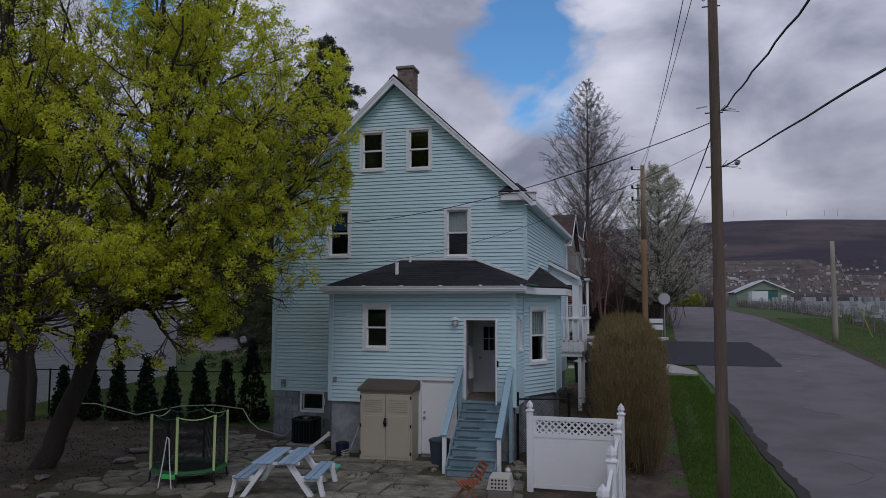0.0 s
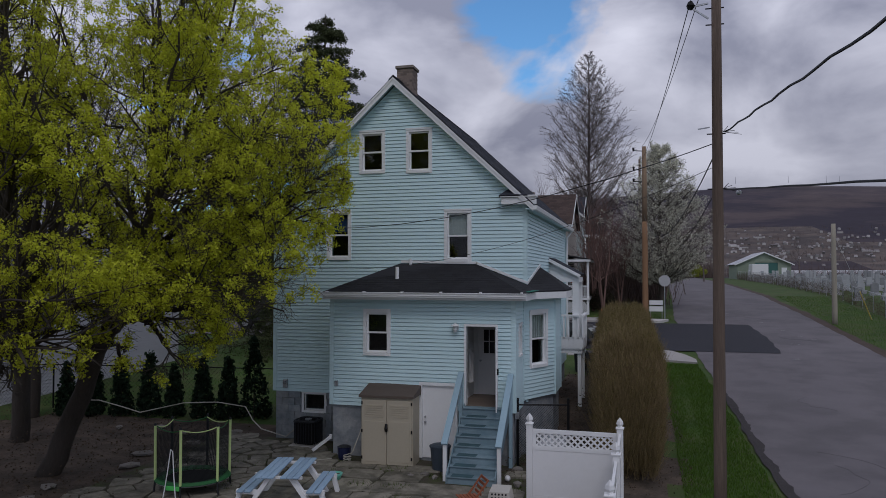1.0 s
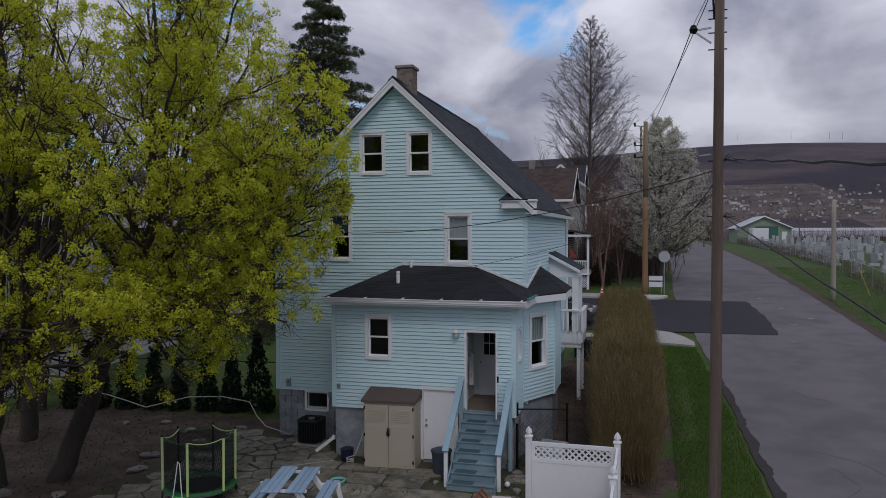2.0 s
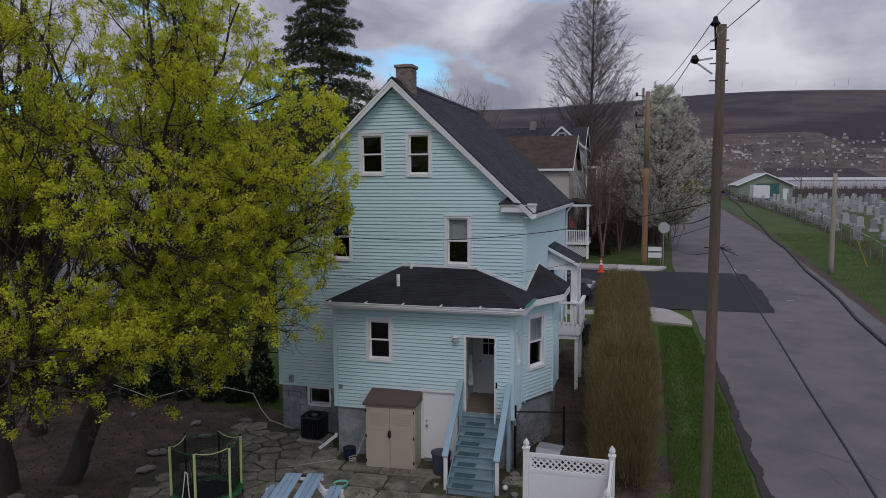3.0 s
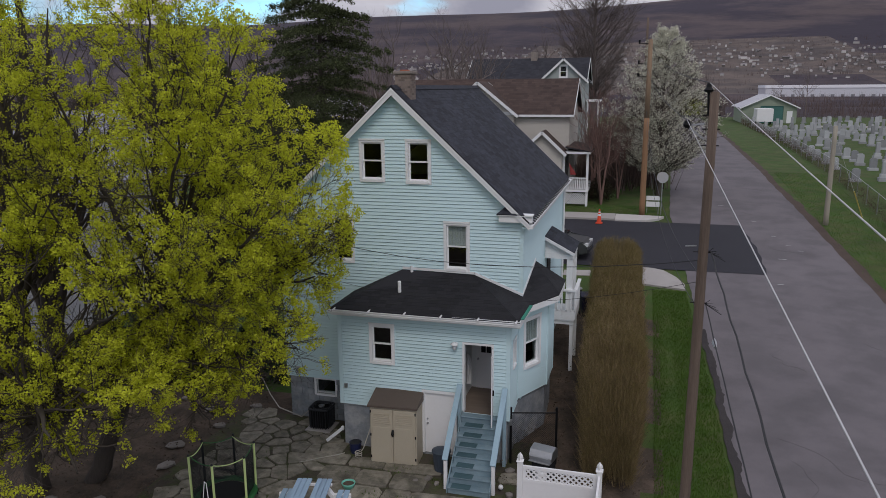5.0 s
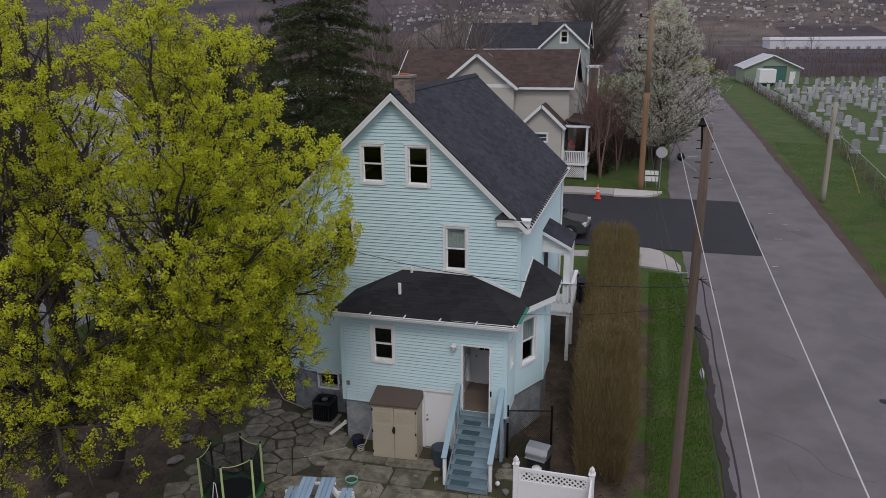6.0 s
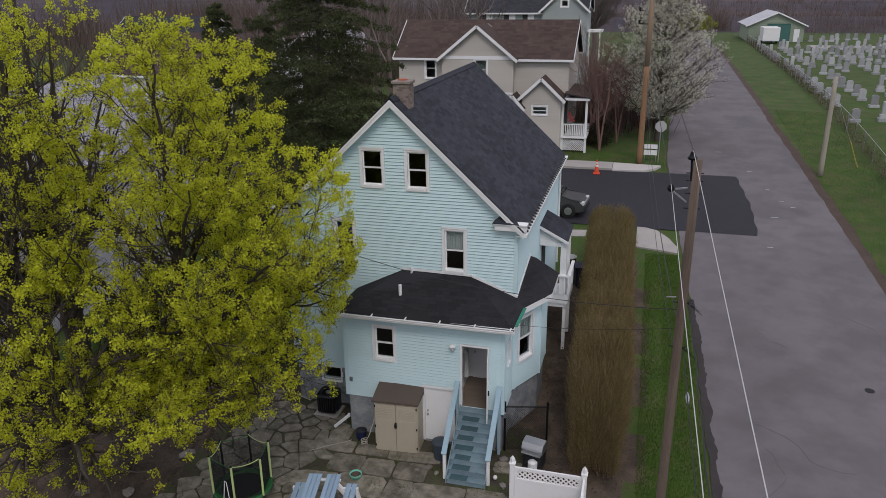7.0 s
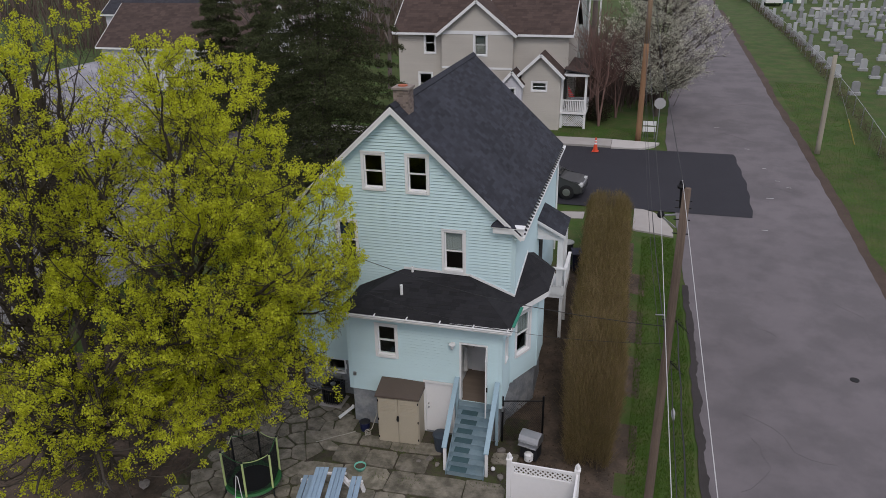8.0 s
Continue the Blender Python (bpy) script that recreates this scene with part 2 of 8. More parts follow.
def thing(name, place, label, category, group="", turn=0.0):
    ob = new(name)
    ob.empty_display_size = 0.1
    ob.matrix_world = pose(*place, 0, 0, turn)
    return tagged(ob, label, category, group)


def box(bm, x0, x1, y0, y1, z0, z1, bevel=0.0, m=None):
    vs = [bm.verts.new((x, y, z)) for z in (z0, z1) for x, y in ((x0, y0), (x1, y0), (x1, y1), (x0, y1))]
    fs = [bm.faces.new([vs[i] for i in f]) for f in ((3, 2, 1, 0), (4, 5, 6, 7), (0, 1, 5, 4), (1, 2, 6, 5), (2, 3, 7, 6), (3, 0, 4, 7))]
    if bevel:
        es = list({e for f in fs for e in f.edges})
        r = bmesh.ops.bevel(bm, geom=es, offset=bevel, segments=1, affect="EDGES")
        vs = list({v for f in r["faces"] for v in f.verts} | {v for v in vs if v.is_valid})
    if m is not None:
        bmesh.ops.transform(bm, matrix=m, verts=vs)
    return bm


def boxed(x0, x1, y0, y1, z0, z1, bevel=0.0, m=None):
    return box(bmesh.new(), x0, x1, y0, y1, z0, z1, bevel, m)


def prism(bm, points, depth):
    """A flat outline (3D points) thickened along the vector depth."""
    a = [bm.verts.new(p) for p in points]
    b = [bm.verts.new(Vector(p) + Vector(depth)) for p in points]
    bm.faces.new(a)
    bm.faces.new(b[::-1])
    n = len(a)
    for i in range(n):
        bm.faces.new([a[(i + 1) % n], a[i], b[i], b[(i + 1) % n]])
    return bm


def beam(bm, p, q, w, h, up=(0, 0, 1)):
    """A board from p to q, w across and h along up."""
    p, q = Vector(p), Vector(q)
    d = (q - p).normalized()
    s = d.cross(Vector(up)).normalized()
    u = s.cross(d)
    ring = [s * w / 2 + u * h / 2, -s * w / 2 + u * h / 2, -s * w / 2 - u * h / 2, s * w / 2 - u * h / 2]
    return prism(bm, [p + r for r in ring], q - p)


def tube(bm, points, radii, sides=8, cap=True):
    """A round, tapered pipe through points."""
    points = [Vector(p) for p in points]
    if isinstance(radii, (int, float)):
        radii = [radii] * len(points)
    rings = []
    side = None
    for i, p in enumerate(points):
        d = (points[min(i + 1, len(points) - 1)] - points[max(i - 1, 0)]).normalized()
        ref = side if side is not None else (Vector((1, 0, 0)) if abs(d.x) < 0.9 else Vector((0, 1, 0)))
        s = (ref - d * ref.dot(d)).normalized()
        side = s
        u = d.cross(s)
        rings.append([bm.verts.new(p + (s * math.cos(a) + u * math.sin(a)) * radii[i]) for a in (2 * math.pi * k / sides for k in range(sides))])
    for a, b in zip(rings, rings[1:]):
        for k in range(sides):
            bm.faces.new([a[k], a[(k + 1) % sides], b[(k + 1) % sides], b[k]])
    if cap:
        bm.faces.new(rings[0][::-1])
        bm.faces.new(rings[-1])
    return bm


# ---- the ground ----
PROFILE = ((-120, -1.3), (8, 0.0), (21, 0.0), (25, 0.14), (36, 0.68), (48, 1.55), (55, 2.05), (70, 2.9), (100, 3.5), (140, 3.9), (250, 4.0), (420, -6.0), (700, -12.0), (1350, -8.0), (1550, 12.0), (2100, 90.0), (2700, 175.0), (3500, 350.0), (4100, 440.0), (4700, 430.0))


def ridge_swell(x):
    """How high the long ridge stands at x, against its height ahead of the street."""
    return 1.0 + 0.07 * math.sin(x / 900.0 + 0.6) + 0.03 * math.sin(x / 300.0)


def ground(x, y):
    z = float(np.interp(y, [p[0] for p in PROFILE], [p[1] for p in PROFILE]))
    if y > 1000:
        z *= 1 + (ridge_swell(x) - 1) * min(1, (y - 1000) / 2000)
    if -12 < x < 2 and 20 < y < 36:
        side = min(1, max(0, (x + 12) / 6)) * min(1, max(0, (1.6 - x) / 1.6))
        z += 0.32 * side * min(1, (y - 20) / 3.5) * min(1, (36 - y) / 8)
    return z


def surface(x, y):
    """Which of the sheet's materials lies at a place: lawn 0, soil 1, woods 2, open slope 3."""
    if 1450 + 90 * math.sin(x / 210.0) < y < 2350 + 120 * math.sin(x / 170.0 + 1.0) and -500 < x < 1500:
        return 3
    if y > 170 or abs(x) > 160:
        return 2
    if x < 0.9 and y < 19.9 and x > -24:
        return 1
    if -3.2 < x < 0.95 + 0.12 * math.sin(y * 1.7) and y < 31.3 or -1.6 < x < 0.8 and y < 35.2:
        return 1
    if -20 < x < -10 and y < 21.5:
        return 1
    return 0


def spaced(a, b, near0, near1, step, grow=1.22):
    out = list(np.arange(near0, near1 + 1e-6, step))
    s = step
    while out[-1] < b:
        s *= grow
        out.append(out[-1] + s)
    s = step
    while out[0] > a:
        s *= grow
        out.insert(0, out[0] - s)
    return out


def build_ground():
    xs, ys = spaced(-4200, 4200, -30, 24, 0.6), spaced(-300, 4600, 2, 72, 0.5)
    verts = [(x, y, ground(x, y)) for y in ys for x in xs]
    n = len(xs)
    faces, slots = [], []
    for j in range(len(ys) - 1):
        for i in range(n - 1):
            faces.append((j * n + i, j * n + i + 1, (j + 1) * n + i + 1, (j + 1) * n + i))
            slots.append(surface((xs[i] + xs[i + 1]) / 2, (ys[j] + ys[j + 1]) / 2))
    ob = raw("ground", verts, faces, [GRASS, DIRT, WOODS, TOWN_SLOPE], smooth=True)
    ob.data.polygons.foreach_set("material_index", slots)
    return tagged(ob, "lawn, bare soil and far wooded hills", "ground", kind="structure")


def ground_strip(name, left, right, y0, y1, mat, lift, label, category, step=0.5, thick=0.25):
    """A paved strip that follows the ground; left and right give x at y."""
    ys = list(np.arange(y0, y1, step)) + [y1]
    verts, faces = [], []
    for y in ys:
        a, b = left(y), right(y)
        k = 9
        for i in range(k):
            x = a + (b - a) * i / (k - 1)
            verts.append((x, y, ground(4.0, y) + lift))
    for j in range(len(ys) - 1):
        for i in range(8):
            faces.append((j * 9 + i, j * 9 + i + 1, (j + 1) * 9 + i + 1, (j + 1) * 9 + i))
    return tagged(raw(name, verts, faces, mat, smooth=True), label, category, kind="structure")


build_ground()
ROAD_L = lambda y: float(np.interp(y, (-60, 18, 26, 36, 52, 70, 160), (3.2, 3.2, 3.15, 2.75, 2.1, 2.6, 4.0))) + 0.025 * math.sin(y * 2.3) + 0.015 * math.sin(y * 5.1 + 1)
ROAD_R = lambda y: float(np.interp(y, (-60, 36, 50, 66, 93, 160), (11.4, 11.25, 10.8, 10.35, 10.4, 10.8))) + 0.025 * math.sin(y * 1.7) + 0.015 * math.sin(y * 4.3)
ground_strip("road", ROAD_L, ROAD_R, -60, 165, ASPHALT, 0.03, "worn grey asphalt street with cracks", "road")
ground_strip("side_road", lambda y: -120.0, lambda y: 3.4, 41.0, 48.7, ASPHALT, 0.02, "grey asphalt side street", "road", step=0.5)
ground_strip("asphalt_patch", lambda y: -14.0, lambda y: float(np.interp(y, (39.3, 44, 49.5), (6.65, 6.75, 6.4))) + 0.05 * math.sin(y * 3), 39.3, 49.4, NEW_ASPHALT, 0.045, "fresh black asphalt patch at the crossing", "road")

# ---- shapes for houses ----
def span(table, z):
    return float(np.interp(z, [p[0] for p in table], [p[1] for p in table]))


def clad(name, origin, along, out, left, right, z0, z1, holes, mat, parent, thick=0.14, course=0.1016, lap=0.022, label="", groove=False):
    """A wall of lapped siding courses, thick right through, with openings. left, right: rows of (z, u); holes: (u0, u1, z0, z1)."""
    o, a, n = Vector(origin), Vector(along).normalized(), Vector(out).normalized()
    holes = [(h[0] - 0.012, h[1] + 0.012, h[2] - 0.012, h[3] + 0.012) for h in holes]
    cuts = set(np.round(np.arange(z0, z1, course), 4)) | {z1} | {z for t in (left, right) for z, _ in t if z0 < z < z1} | {z for h in holes for z in h[2:] if z0 < z < z1}
    if groove:
        cuts |= {round(z0 + k * course - 0.013, 4) for k in range(1, int((z1 - z0) / course) + 1)}
    cuts = sorted(cuts)
    verts, faces = [], []
    for lo, hi in zip(cuts, cuts[1:]):
        if hi - lo < 1e-3:
            continue
        mid = (lo + hi) / 2
        edges = sorted((h[0], h[1]) for h in holes if h[2] < mid < h[3])
        cells, start = [], None
        for h in edges:
            cells.append((start, h[0]))
            start = h[1]
        cells.append((start, None))
        k = math.floor((lo - z0) / course + 1e-6)
        base = z0 + k * course
        f0, f1 = lap * (1 - (lo - base) / course), lap * (1 - (hi - base) / course)
        if groove and mid - base > course - 0.013:
            f0 = f1 = -0.018
        for u0, u1 in cells:
            la, lb = (u0, u0) if u0 is not None else (span(left, lo), span(left, hi))
            ra, rb = (u1, u1) if u1 is not None else (span(right, lo), span(right, hi))
            if ra - la < 0.005 and rb - lb < 0.005:
                continue
            i = len(verts)
            for u, z, d in ((la, lo, f0), (ra, lo, f0), (rb, hi, f1), (lb, hi, f1), (la, lo, -thick), (ra, lo, -thick), (rb, hi, -thick), (lb, hi, -thick)):
                verts.append(o + a * u + n * d + Vector((0, 0, z)))
            faces += [(i, i + 1, i + 2, i + 3), (i + 7, i + 6, i + 5, i + 4), (i + 4, i + 5, i + 1, i), (i + 3, i + 2, i + 6, i + 7), (i + 1, i + 5, i + 6, i + 2), (i + 4, i, i + 3, i + 7)]
    seen, order, keep = {}, [], []
    for p in verts:
        key = (round(p.x, 4), round(p.y, 4), round(p.z, 4))
        if key not in seen:
            seen[key] = len(keep)
            keep.append(p)
        order.append(seen[key])
    ob = raw(name, keep, [tuple(order[i] for i in f) for f in faces], mat, parent, label)
    if a.cross(Vector((0, 0, 1))).dot(n) < 0:
        ob.data.flip_normals()
    return ob


def clip_polygon(poly, a, b, keep):
    """Keeps the part of a flat polygon where a*u + b*v <= keep."""
    out = []
    for i, p in enumerate(poly):
        q = poly[(i + 1) % len(poly)]
        dp, dq = a * p[0] + b * p[1] - keep, a * q[0] + b * q[1] - keep
        if dp <= 0:
            out.append(p)
        if dp * dq < 0:
            s = dp / (dp - dq)
            out.append((p[0] + (q[0] - p[0]) * s, p[1] + (q[1] - p[1]) * s))
    return out


def roof_slope(name, outline, parent, mat=None, felt=None, course=0.145, tab=0.32, thick=0.07, seed=1, label=""):
    """A convex roof plane: a solid deck and, on it, courses of single shingles."""
    pts = [Vector(p) for p in outline]
    n = (pts[1] - pts[0]).cross(pts[2] - pts[0]).normalized()
    if n.z < 0:
        pts.reverse()
        n = -n
    bm = prism(bmesh.new(), pts, -n * thick)
    deck = part(name, bm, felt or SHINGLE_FELT, parent)
    u = Vector((0, 0, 1)).cross(n).normalized()
    v = n.cross(u)
    flat = [((p - pts[0]).dot(u), (p - pts[0]).dot(v)) for p in pts]
    ctr = (sum(p[0] for p in flat) / len(flat), sum(p[1] for p in flat) / len(flat))
    sides = []
    for i, p in enumerate(flat):
        q = flat[(i + 1) % len(flat)]
        a, b = q[1] - p[1], p[0] - q[0]
        k = a * p[0] + b * p[1]
        if a * ctr[0] + b * ctr[1] > k:
            a, b, k = -a, -b, -k
        sides.append((a, b, k))
    u0, u1, v0, v1 = min(p[0] for p in flat), max(p[0] for p in flat), min(p[1] for p in flat), max(p[1] for p in flat)
    rng = random.Random(seed)
    verts, faces = [], []
    row, y = 0, v0
    while y < v1:
        x = u0 - rng.random() * tab
        while x < u1:
            w = tab * rng.choice((0.6, 0.8, 1.0, 1.2))
            poly = [(x, y), (x + w - 0.005, y), (x + w - 0.005, y + course), (x, y + course)]
            for a, b, k in sides:
                poly = clip_polygon(poly, a, b, k)
                if len(poly) < 3:
                    break
            if len(poly) >= 3:
                i = len(verts)
                lift = 0.002 + rng.random() * 0.003
                top = [pts[0] + u * p + v * q + n * (0.003 + lift * (1 - (q - y) / course)) for p, q in poly]
                verts += top
                faces.append(tuple(range(i, i + len(top))))
                low = [j for j, (p, q) in enumerate(poly) if abs(q - y) < 1e-5]
                if len(low) == 2:
                    a, b = (low[0], low[1])
                    verts += [top[a] - n * lift, top[b] - n * lift]
                    faces.append((i + b, i + a, len(verts) - 2, len(verts) - 1))
            x += w
        y += course
        row += 1
    sh = raw("shingles", verts, faces, mat or SHINGLE, deck)
    sh["kind"] = "stuff"
    return deck


def framed_window(parent, origin, along, out, u0, u1, z0, z1, blind=None, trim=0.09, single=False, sash=0.045):
    """A double-hung window in an opening: casing, sill, two sashes with their panes."""
    a, n = Vector(along).normalized(), Vector(out).normalized()
    m = Matrix((( a.x, -n.x, 0, origin[0]), (a.y, -n.y, 0, origin[1]), (0, 0, 1, origin[2]), (0, 0, 0, 1)))
    win = part("window", boxed(u0, u1, 0.13, 0.139, z0, z0 + 0.03, m=m), TRIM, parent)
    bm = bmesh.new()
    t = trim
    box(bm, u0 - t, u0, -0.035, 0.13, z0 - t, z1 + t, m=m)
    box(bm, u1, u1 + t, -0.035, 0.13, z0 - t, z1 + t, m=m)
    box(bm, u0, u1, -0.035, 0.13, z1, z1 + t, m=m)
    box(bm, u0 - t * 1.1, u1 + t * 1.1, -0.05, -0.035, z1 + t - 0.03, z1 + t + 0.02, m=m)
    part("window_frame", bm, TRIM, win)
    part("window_sill", boxed(u0 + 0.001, u1 - 0.001, -0.06, 0.13, z0 - t, z0, 0.006, m), TRIM, win)
    mid = (z0 + z1) / 2
    for lo, hi, d, key in (((z0, z1, 0.04, "sash"),) if single else ((mid - 0.02, z1, 0.02, "upper_sash"), (z0, mid + 0.02, 0.055, "lower_sash"))):
        bm = bmesh.new()
        box(bm, u0, u0 + sash, d, d + 0.03, lo, hi, m=m)
        box(bm, u1 - sash, u1, d, d + 0.03, lo, hi, m=m)
        box(bm, u0 + sash, u1 - sash, d, d + 0.03, hi - sash, hi, m=m)
        box(bm, u0 + sash, u1 - sash, d, d + 0.03, lo, lo + sash, m=m)
        part(key, bm, TRIM, win)
        pane = part("pane", boxed(u0 + sash, u1 - sash, d + 0.011, d + 0.015, lo + sash, hi - sash, m=m), GLASS, win)
        pane.visible_shadow = False
    if blind:
        mat, lo, hi, label = blind
        bm = bmesh.new()
        k = 14
        for i in range(k):
            x = u0 + 0.02 + (u1 - u0 - 0.04) * i / k
            box(bm, x, x + (u1 - u0 - 0.04) / k, 0.11 + 0.012 * (i % 2), 0.118 + 0.012 * (i % 2), lo, hi, m=m)
        part("blind", bm, mat, win, label)
    return win


# ---- the blue house ----
HX0, HX1, HY0, HY1 = -10.55, -2.95, 19.98, 30.3
RX, RZ, EZ = -6.72, 10.42, 6.88
EXT_Y, EXT_X0, EXT_X1 = 18.49, -8.06, -3.02
BLIND = material("grey_blind", (0.42, 0.43, 0.42), 0.8, 0.05)
CURTAIN = material("blue_curtain", (0.03, 0.06, 0.14), 0.9, 0.15)
VESTIBULE = material("vestibule_wall", (0.78, 0.8, 0.8), 0.8, 0.08)
WOOD_FLOOR = material("brown_floorboards", (0.19, 0.15, 0.12), 0.7, 0.15, 20, 1.0, 0.2, stretch=(1, 6, 1))


def blue_house():
    house = thing("house", ((HX0 + HX1) / 2, 25, 0), "three-storey pale blue vinyl-sided house with dark gabled roof", "house")
    wall_top = RZ - 0.12
    knee = EZ - 0.05
    left = [(0, HX0), (knee, HX0), (wall_top, RX - 0.02)]
    right = [(0, HX1), (knee, HX1), (wall_top, RX + 0.02)]
    rear_windows = [(-7.75, -7.13, 7.86, 8.93, None), (-6.32, -5.72, 7.83, 8.93, None), (-8.76, -8.17, 5.36, 6.64, (CURTAIN, 6.1, 6.64, "blue curtain")), (-5.19, -4.58, 5.29, 6.58, (BLIND, 5.95, 6.58, "grey roller blind"))]
    cellar = (-9.58, -8.93, 0.86, 1.34)
    holes = [w[:4] for w in rear_windows] + [(EXT_X0 + 0.2, EXT_X1 - 0.15, 1.40, 3.9)]
    clad("wall", (0, HY0, 0), (1, 0, 0), (0, -1, 0), left, right, 1.40, wall_top, holes, SIDING, house, groove=True)
    clad("wall", (0, HY1, 0), (1, 0, 0), (0, 1, 0), left, right, 1.40, wall_top, [], SIDING, house, groove=True)
    for x, n in ((HX0, -1), (HX1, 1)):
        lr = [(0, HY0 + 0.14)], [(0, HY1 - 0.14)]
        hs = [(20.3, 23.2, 1.5, 4.2)] if n > 0 else [(22.6, 23.3, 2.6, 3.9)]
        clad("wall", (x, 0, 0), (0, 1, 0), (n, 0, 0), lr[0], lr[1], 1.40, EZ - 0.02, hs, SIDING, house, groove=True)
    framed_window(house, (HX0, 0, 0), (0, 1, 0), (-1, 0, 0), 22.6, 23.3, 2.6, 3.9)
    for u0, u1, z0, z1, blind in rear_windows:
        framed_window(house, (0, HY0, 0), (1, 0, 0), (0, -1, 0), u0, u1, z0, z1, blind)
    # corner boards, then added dark-coloured floors and a partition that keep the rooms dim
    for x, y, sx, sy in ((HX0, HY0, -1, -1), (HX1, HY0, 1, -1), (HX0, HY1, -1, 1), (HX1, HY1, 1, 1)):
        bm = bmesh.new()
        box(bm, min(x, x + sx * 0.022), max(x, x + sx * 0.022), min(y - sy * 0.09, y + sy * 0.022), max(y - sy * 0.09, y + sy * 0.022), 1.40, EZ - 0.1)
        box(bm, min(x - sx * 0.09, x - sx * 0.001), max(x - sx * 0.09, x - sx * 0.001), min(y + sy * 0.001, y + sy * 0.022), max(y + sy * 0.001, y + sy * 0.022), 1.40, EZ - 0.1)
        part("corner_board", bm, SIDING, house)
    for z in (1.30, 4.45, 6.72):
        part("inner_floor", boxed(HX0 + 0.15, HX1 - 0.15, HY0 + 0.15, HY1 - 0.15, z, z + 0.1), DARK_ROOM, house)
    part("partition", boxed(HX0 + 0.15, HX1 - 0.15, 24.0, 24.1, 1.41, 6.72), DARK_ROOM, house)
    # foundation under the main block
    fm = bmesh.new()
    box(fm, HX0 + 0.06, cellar[0], HY0 + 0.06, HY0 + 0.3, -0.2, 1.40)
    box(fm, cellar[1], HX1 - 0.06, HY0 + 0.06, HY0 + 0.3, -0.2, 1.40)
    box(fm, cellar[0], cellar[1], HY0 + 0.06, HY0 + 0.3, -0.2, cellar[2])
    box(fm, cellar[0], cellar[1], HY0 + 0.06, HY0 + 0.3, cellar[3], 1.40)
    for x0, x1 in ((HX0 + 0.06, HX0 + 0.3), (HX1 - 0.3, HX1 - 0.06)):
        box(fm, x0, x1, HY0 + 0.3, HY1, -0.2, 1.40)
    box(fm, HX0 + 0.3, HX1 - 0.3, HY1 - 0.24, HY1, -0.2, 1.40)
    part("foundation", fm, FOUNDATION, house)
    framed_window(house, (0, HY0 + 0.06, 0), (1, 0, 0), (0, -1, 0), *cellar, trim=0.07, single=True, sash=0.03)
    # main roof
    oy0, oy1, oe = HY0 - 0.27, HY1 + 0.25, 0.22
    slope = (RZ - EZ) / (HX1 - RX)
    xr, xl = HX1 + oe, HX0 - oe
    zr = EZ - slope * oe
    zl = RZ - (RX - xl) * slope
    roof_slope("roof", [(RX, oy0, RZ + 0.1), (RX, oy1, RZ + 0.1), (xr, oy1, zr + 0.1), (xr, oy0, zr + 0.1)], house, seed=3)
    roof_slope("roof", [(RX, oy0, RZ + 0.1), (RX, oy1, RZ + 0.1), (xl, oy1, zl + 0.1), (xl, oy0, zl + 0.1)], house, seed=4)
    bm = bmesh.new()
    for s in (1, -1):
        prism(bm, [(RX, oy0, RZ + 0.115), (RX, oy1, RZ + 0.115), (RX + s * 0.14, oy1, RZ + 0.125 - 0.14 * slope), (RX + s * 0.14, oy0, RZ + 0.125 - 0.14 * slope)], (0, 0, 0.02))
    part("ridge_cap", bm, SHINGLE, house)
    for y0, y1 in ((oy0 - 0.02, oy0 + 0.015), (oy1 - 0.015, oy1 + 0.02)):
        bm = bmesh.new()
        for x, z in ((xr, zr), (xl, zl)):
            d = Vector((x - RX, 0, z - RZ)).normalized()
            w = Vector((0, 0, 0.2))
            a, b = Vector((RX, y0, RZ + 0.05)), Vector((x, y0, z + 0.05))
            prism(bm, [a, b, b - w * 0.8, a - w], (0, y1 - y0, 0))
        part("rake_board", bm, TRIM, house)
        bm = bmesh.new()
        for x, z in ((xr, zr), (xl, zl)):
            a, b = Vector((RX, y0 - 0.02, RZ + 0.06)), Vector((x, y0 - 0.02, z + 0.06))
            prism(bm, [a, b, b - Vector((0, 0, 0.07)), a - Vector((0, 0, 0.07))], (0, 0.02, 0))
        part("drip_edge", bm, TRIM, house)
    bm = bmesh.new()
    for x, z, s in ((xr, zr, -1), (xl, zl, 1)):
        a0, a1 = Vector((x, HY0 - 0.25, z - 0.02)), Vector((RX, HY0 - 0.25, RZ - 0.02))
        prism(bm, [a0, a1, a1 + Vector((0, 0.27, 0)), a0 + Vector((0, 0.27, 0))], (0, 0, -0.02))
    part("soffit", bm, SIDING, house)
    # eave soffits and gutters along the sides
    for x, z, s in ((xr, zr, 1), (xl, zl, -1)):
        part("soffit", boxed(min(x, x - s * oe), max(x, x - s * oe), oy0 + 0.02, oy1 - 0.02, z - 0.06, z - 0.03), SIDING, house)
        bm = bmesh.new()
        prism(bm, [(x, oy0, z + 0.04), (x + s * 0.11, oy0, z + 0.04), (x + s * 0.09, oy0, z - 0.07), (x, oy0, z - 0.07)], (0, oy1 - oy0, 0))
        part("gutter", bm, TRIM, house)
        bm = bmesh.new()
        for k in range(34):
            y = oy0 + 0.2 + k * 0.3
            prism(bm, [(x - s * 0.1, y, z + 0.15), (x + s * 0.09, y, z + 0.046), (x + s * 0.09, y + 0.12, z + 0.046), (x - s * 0.1, y + 0.09, z + 0.15)], (0, 0, 0.02))
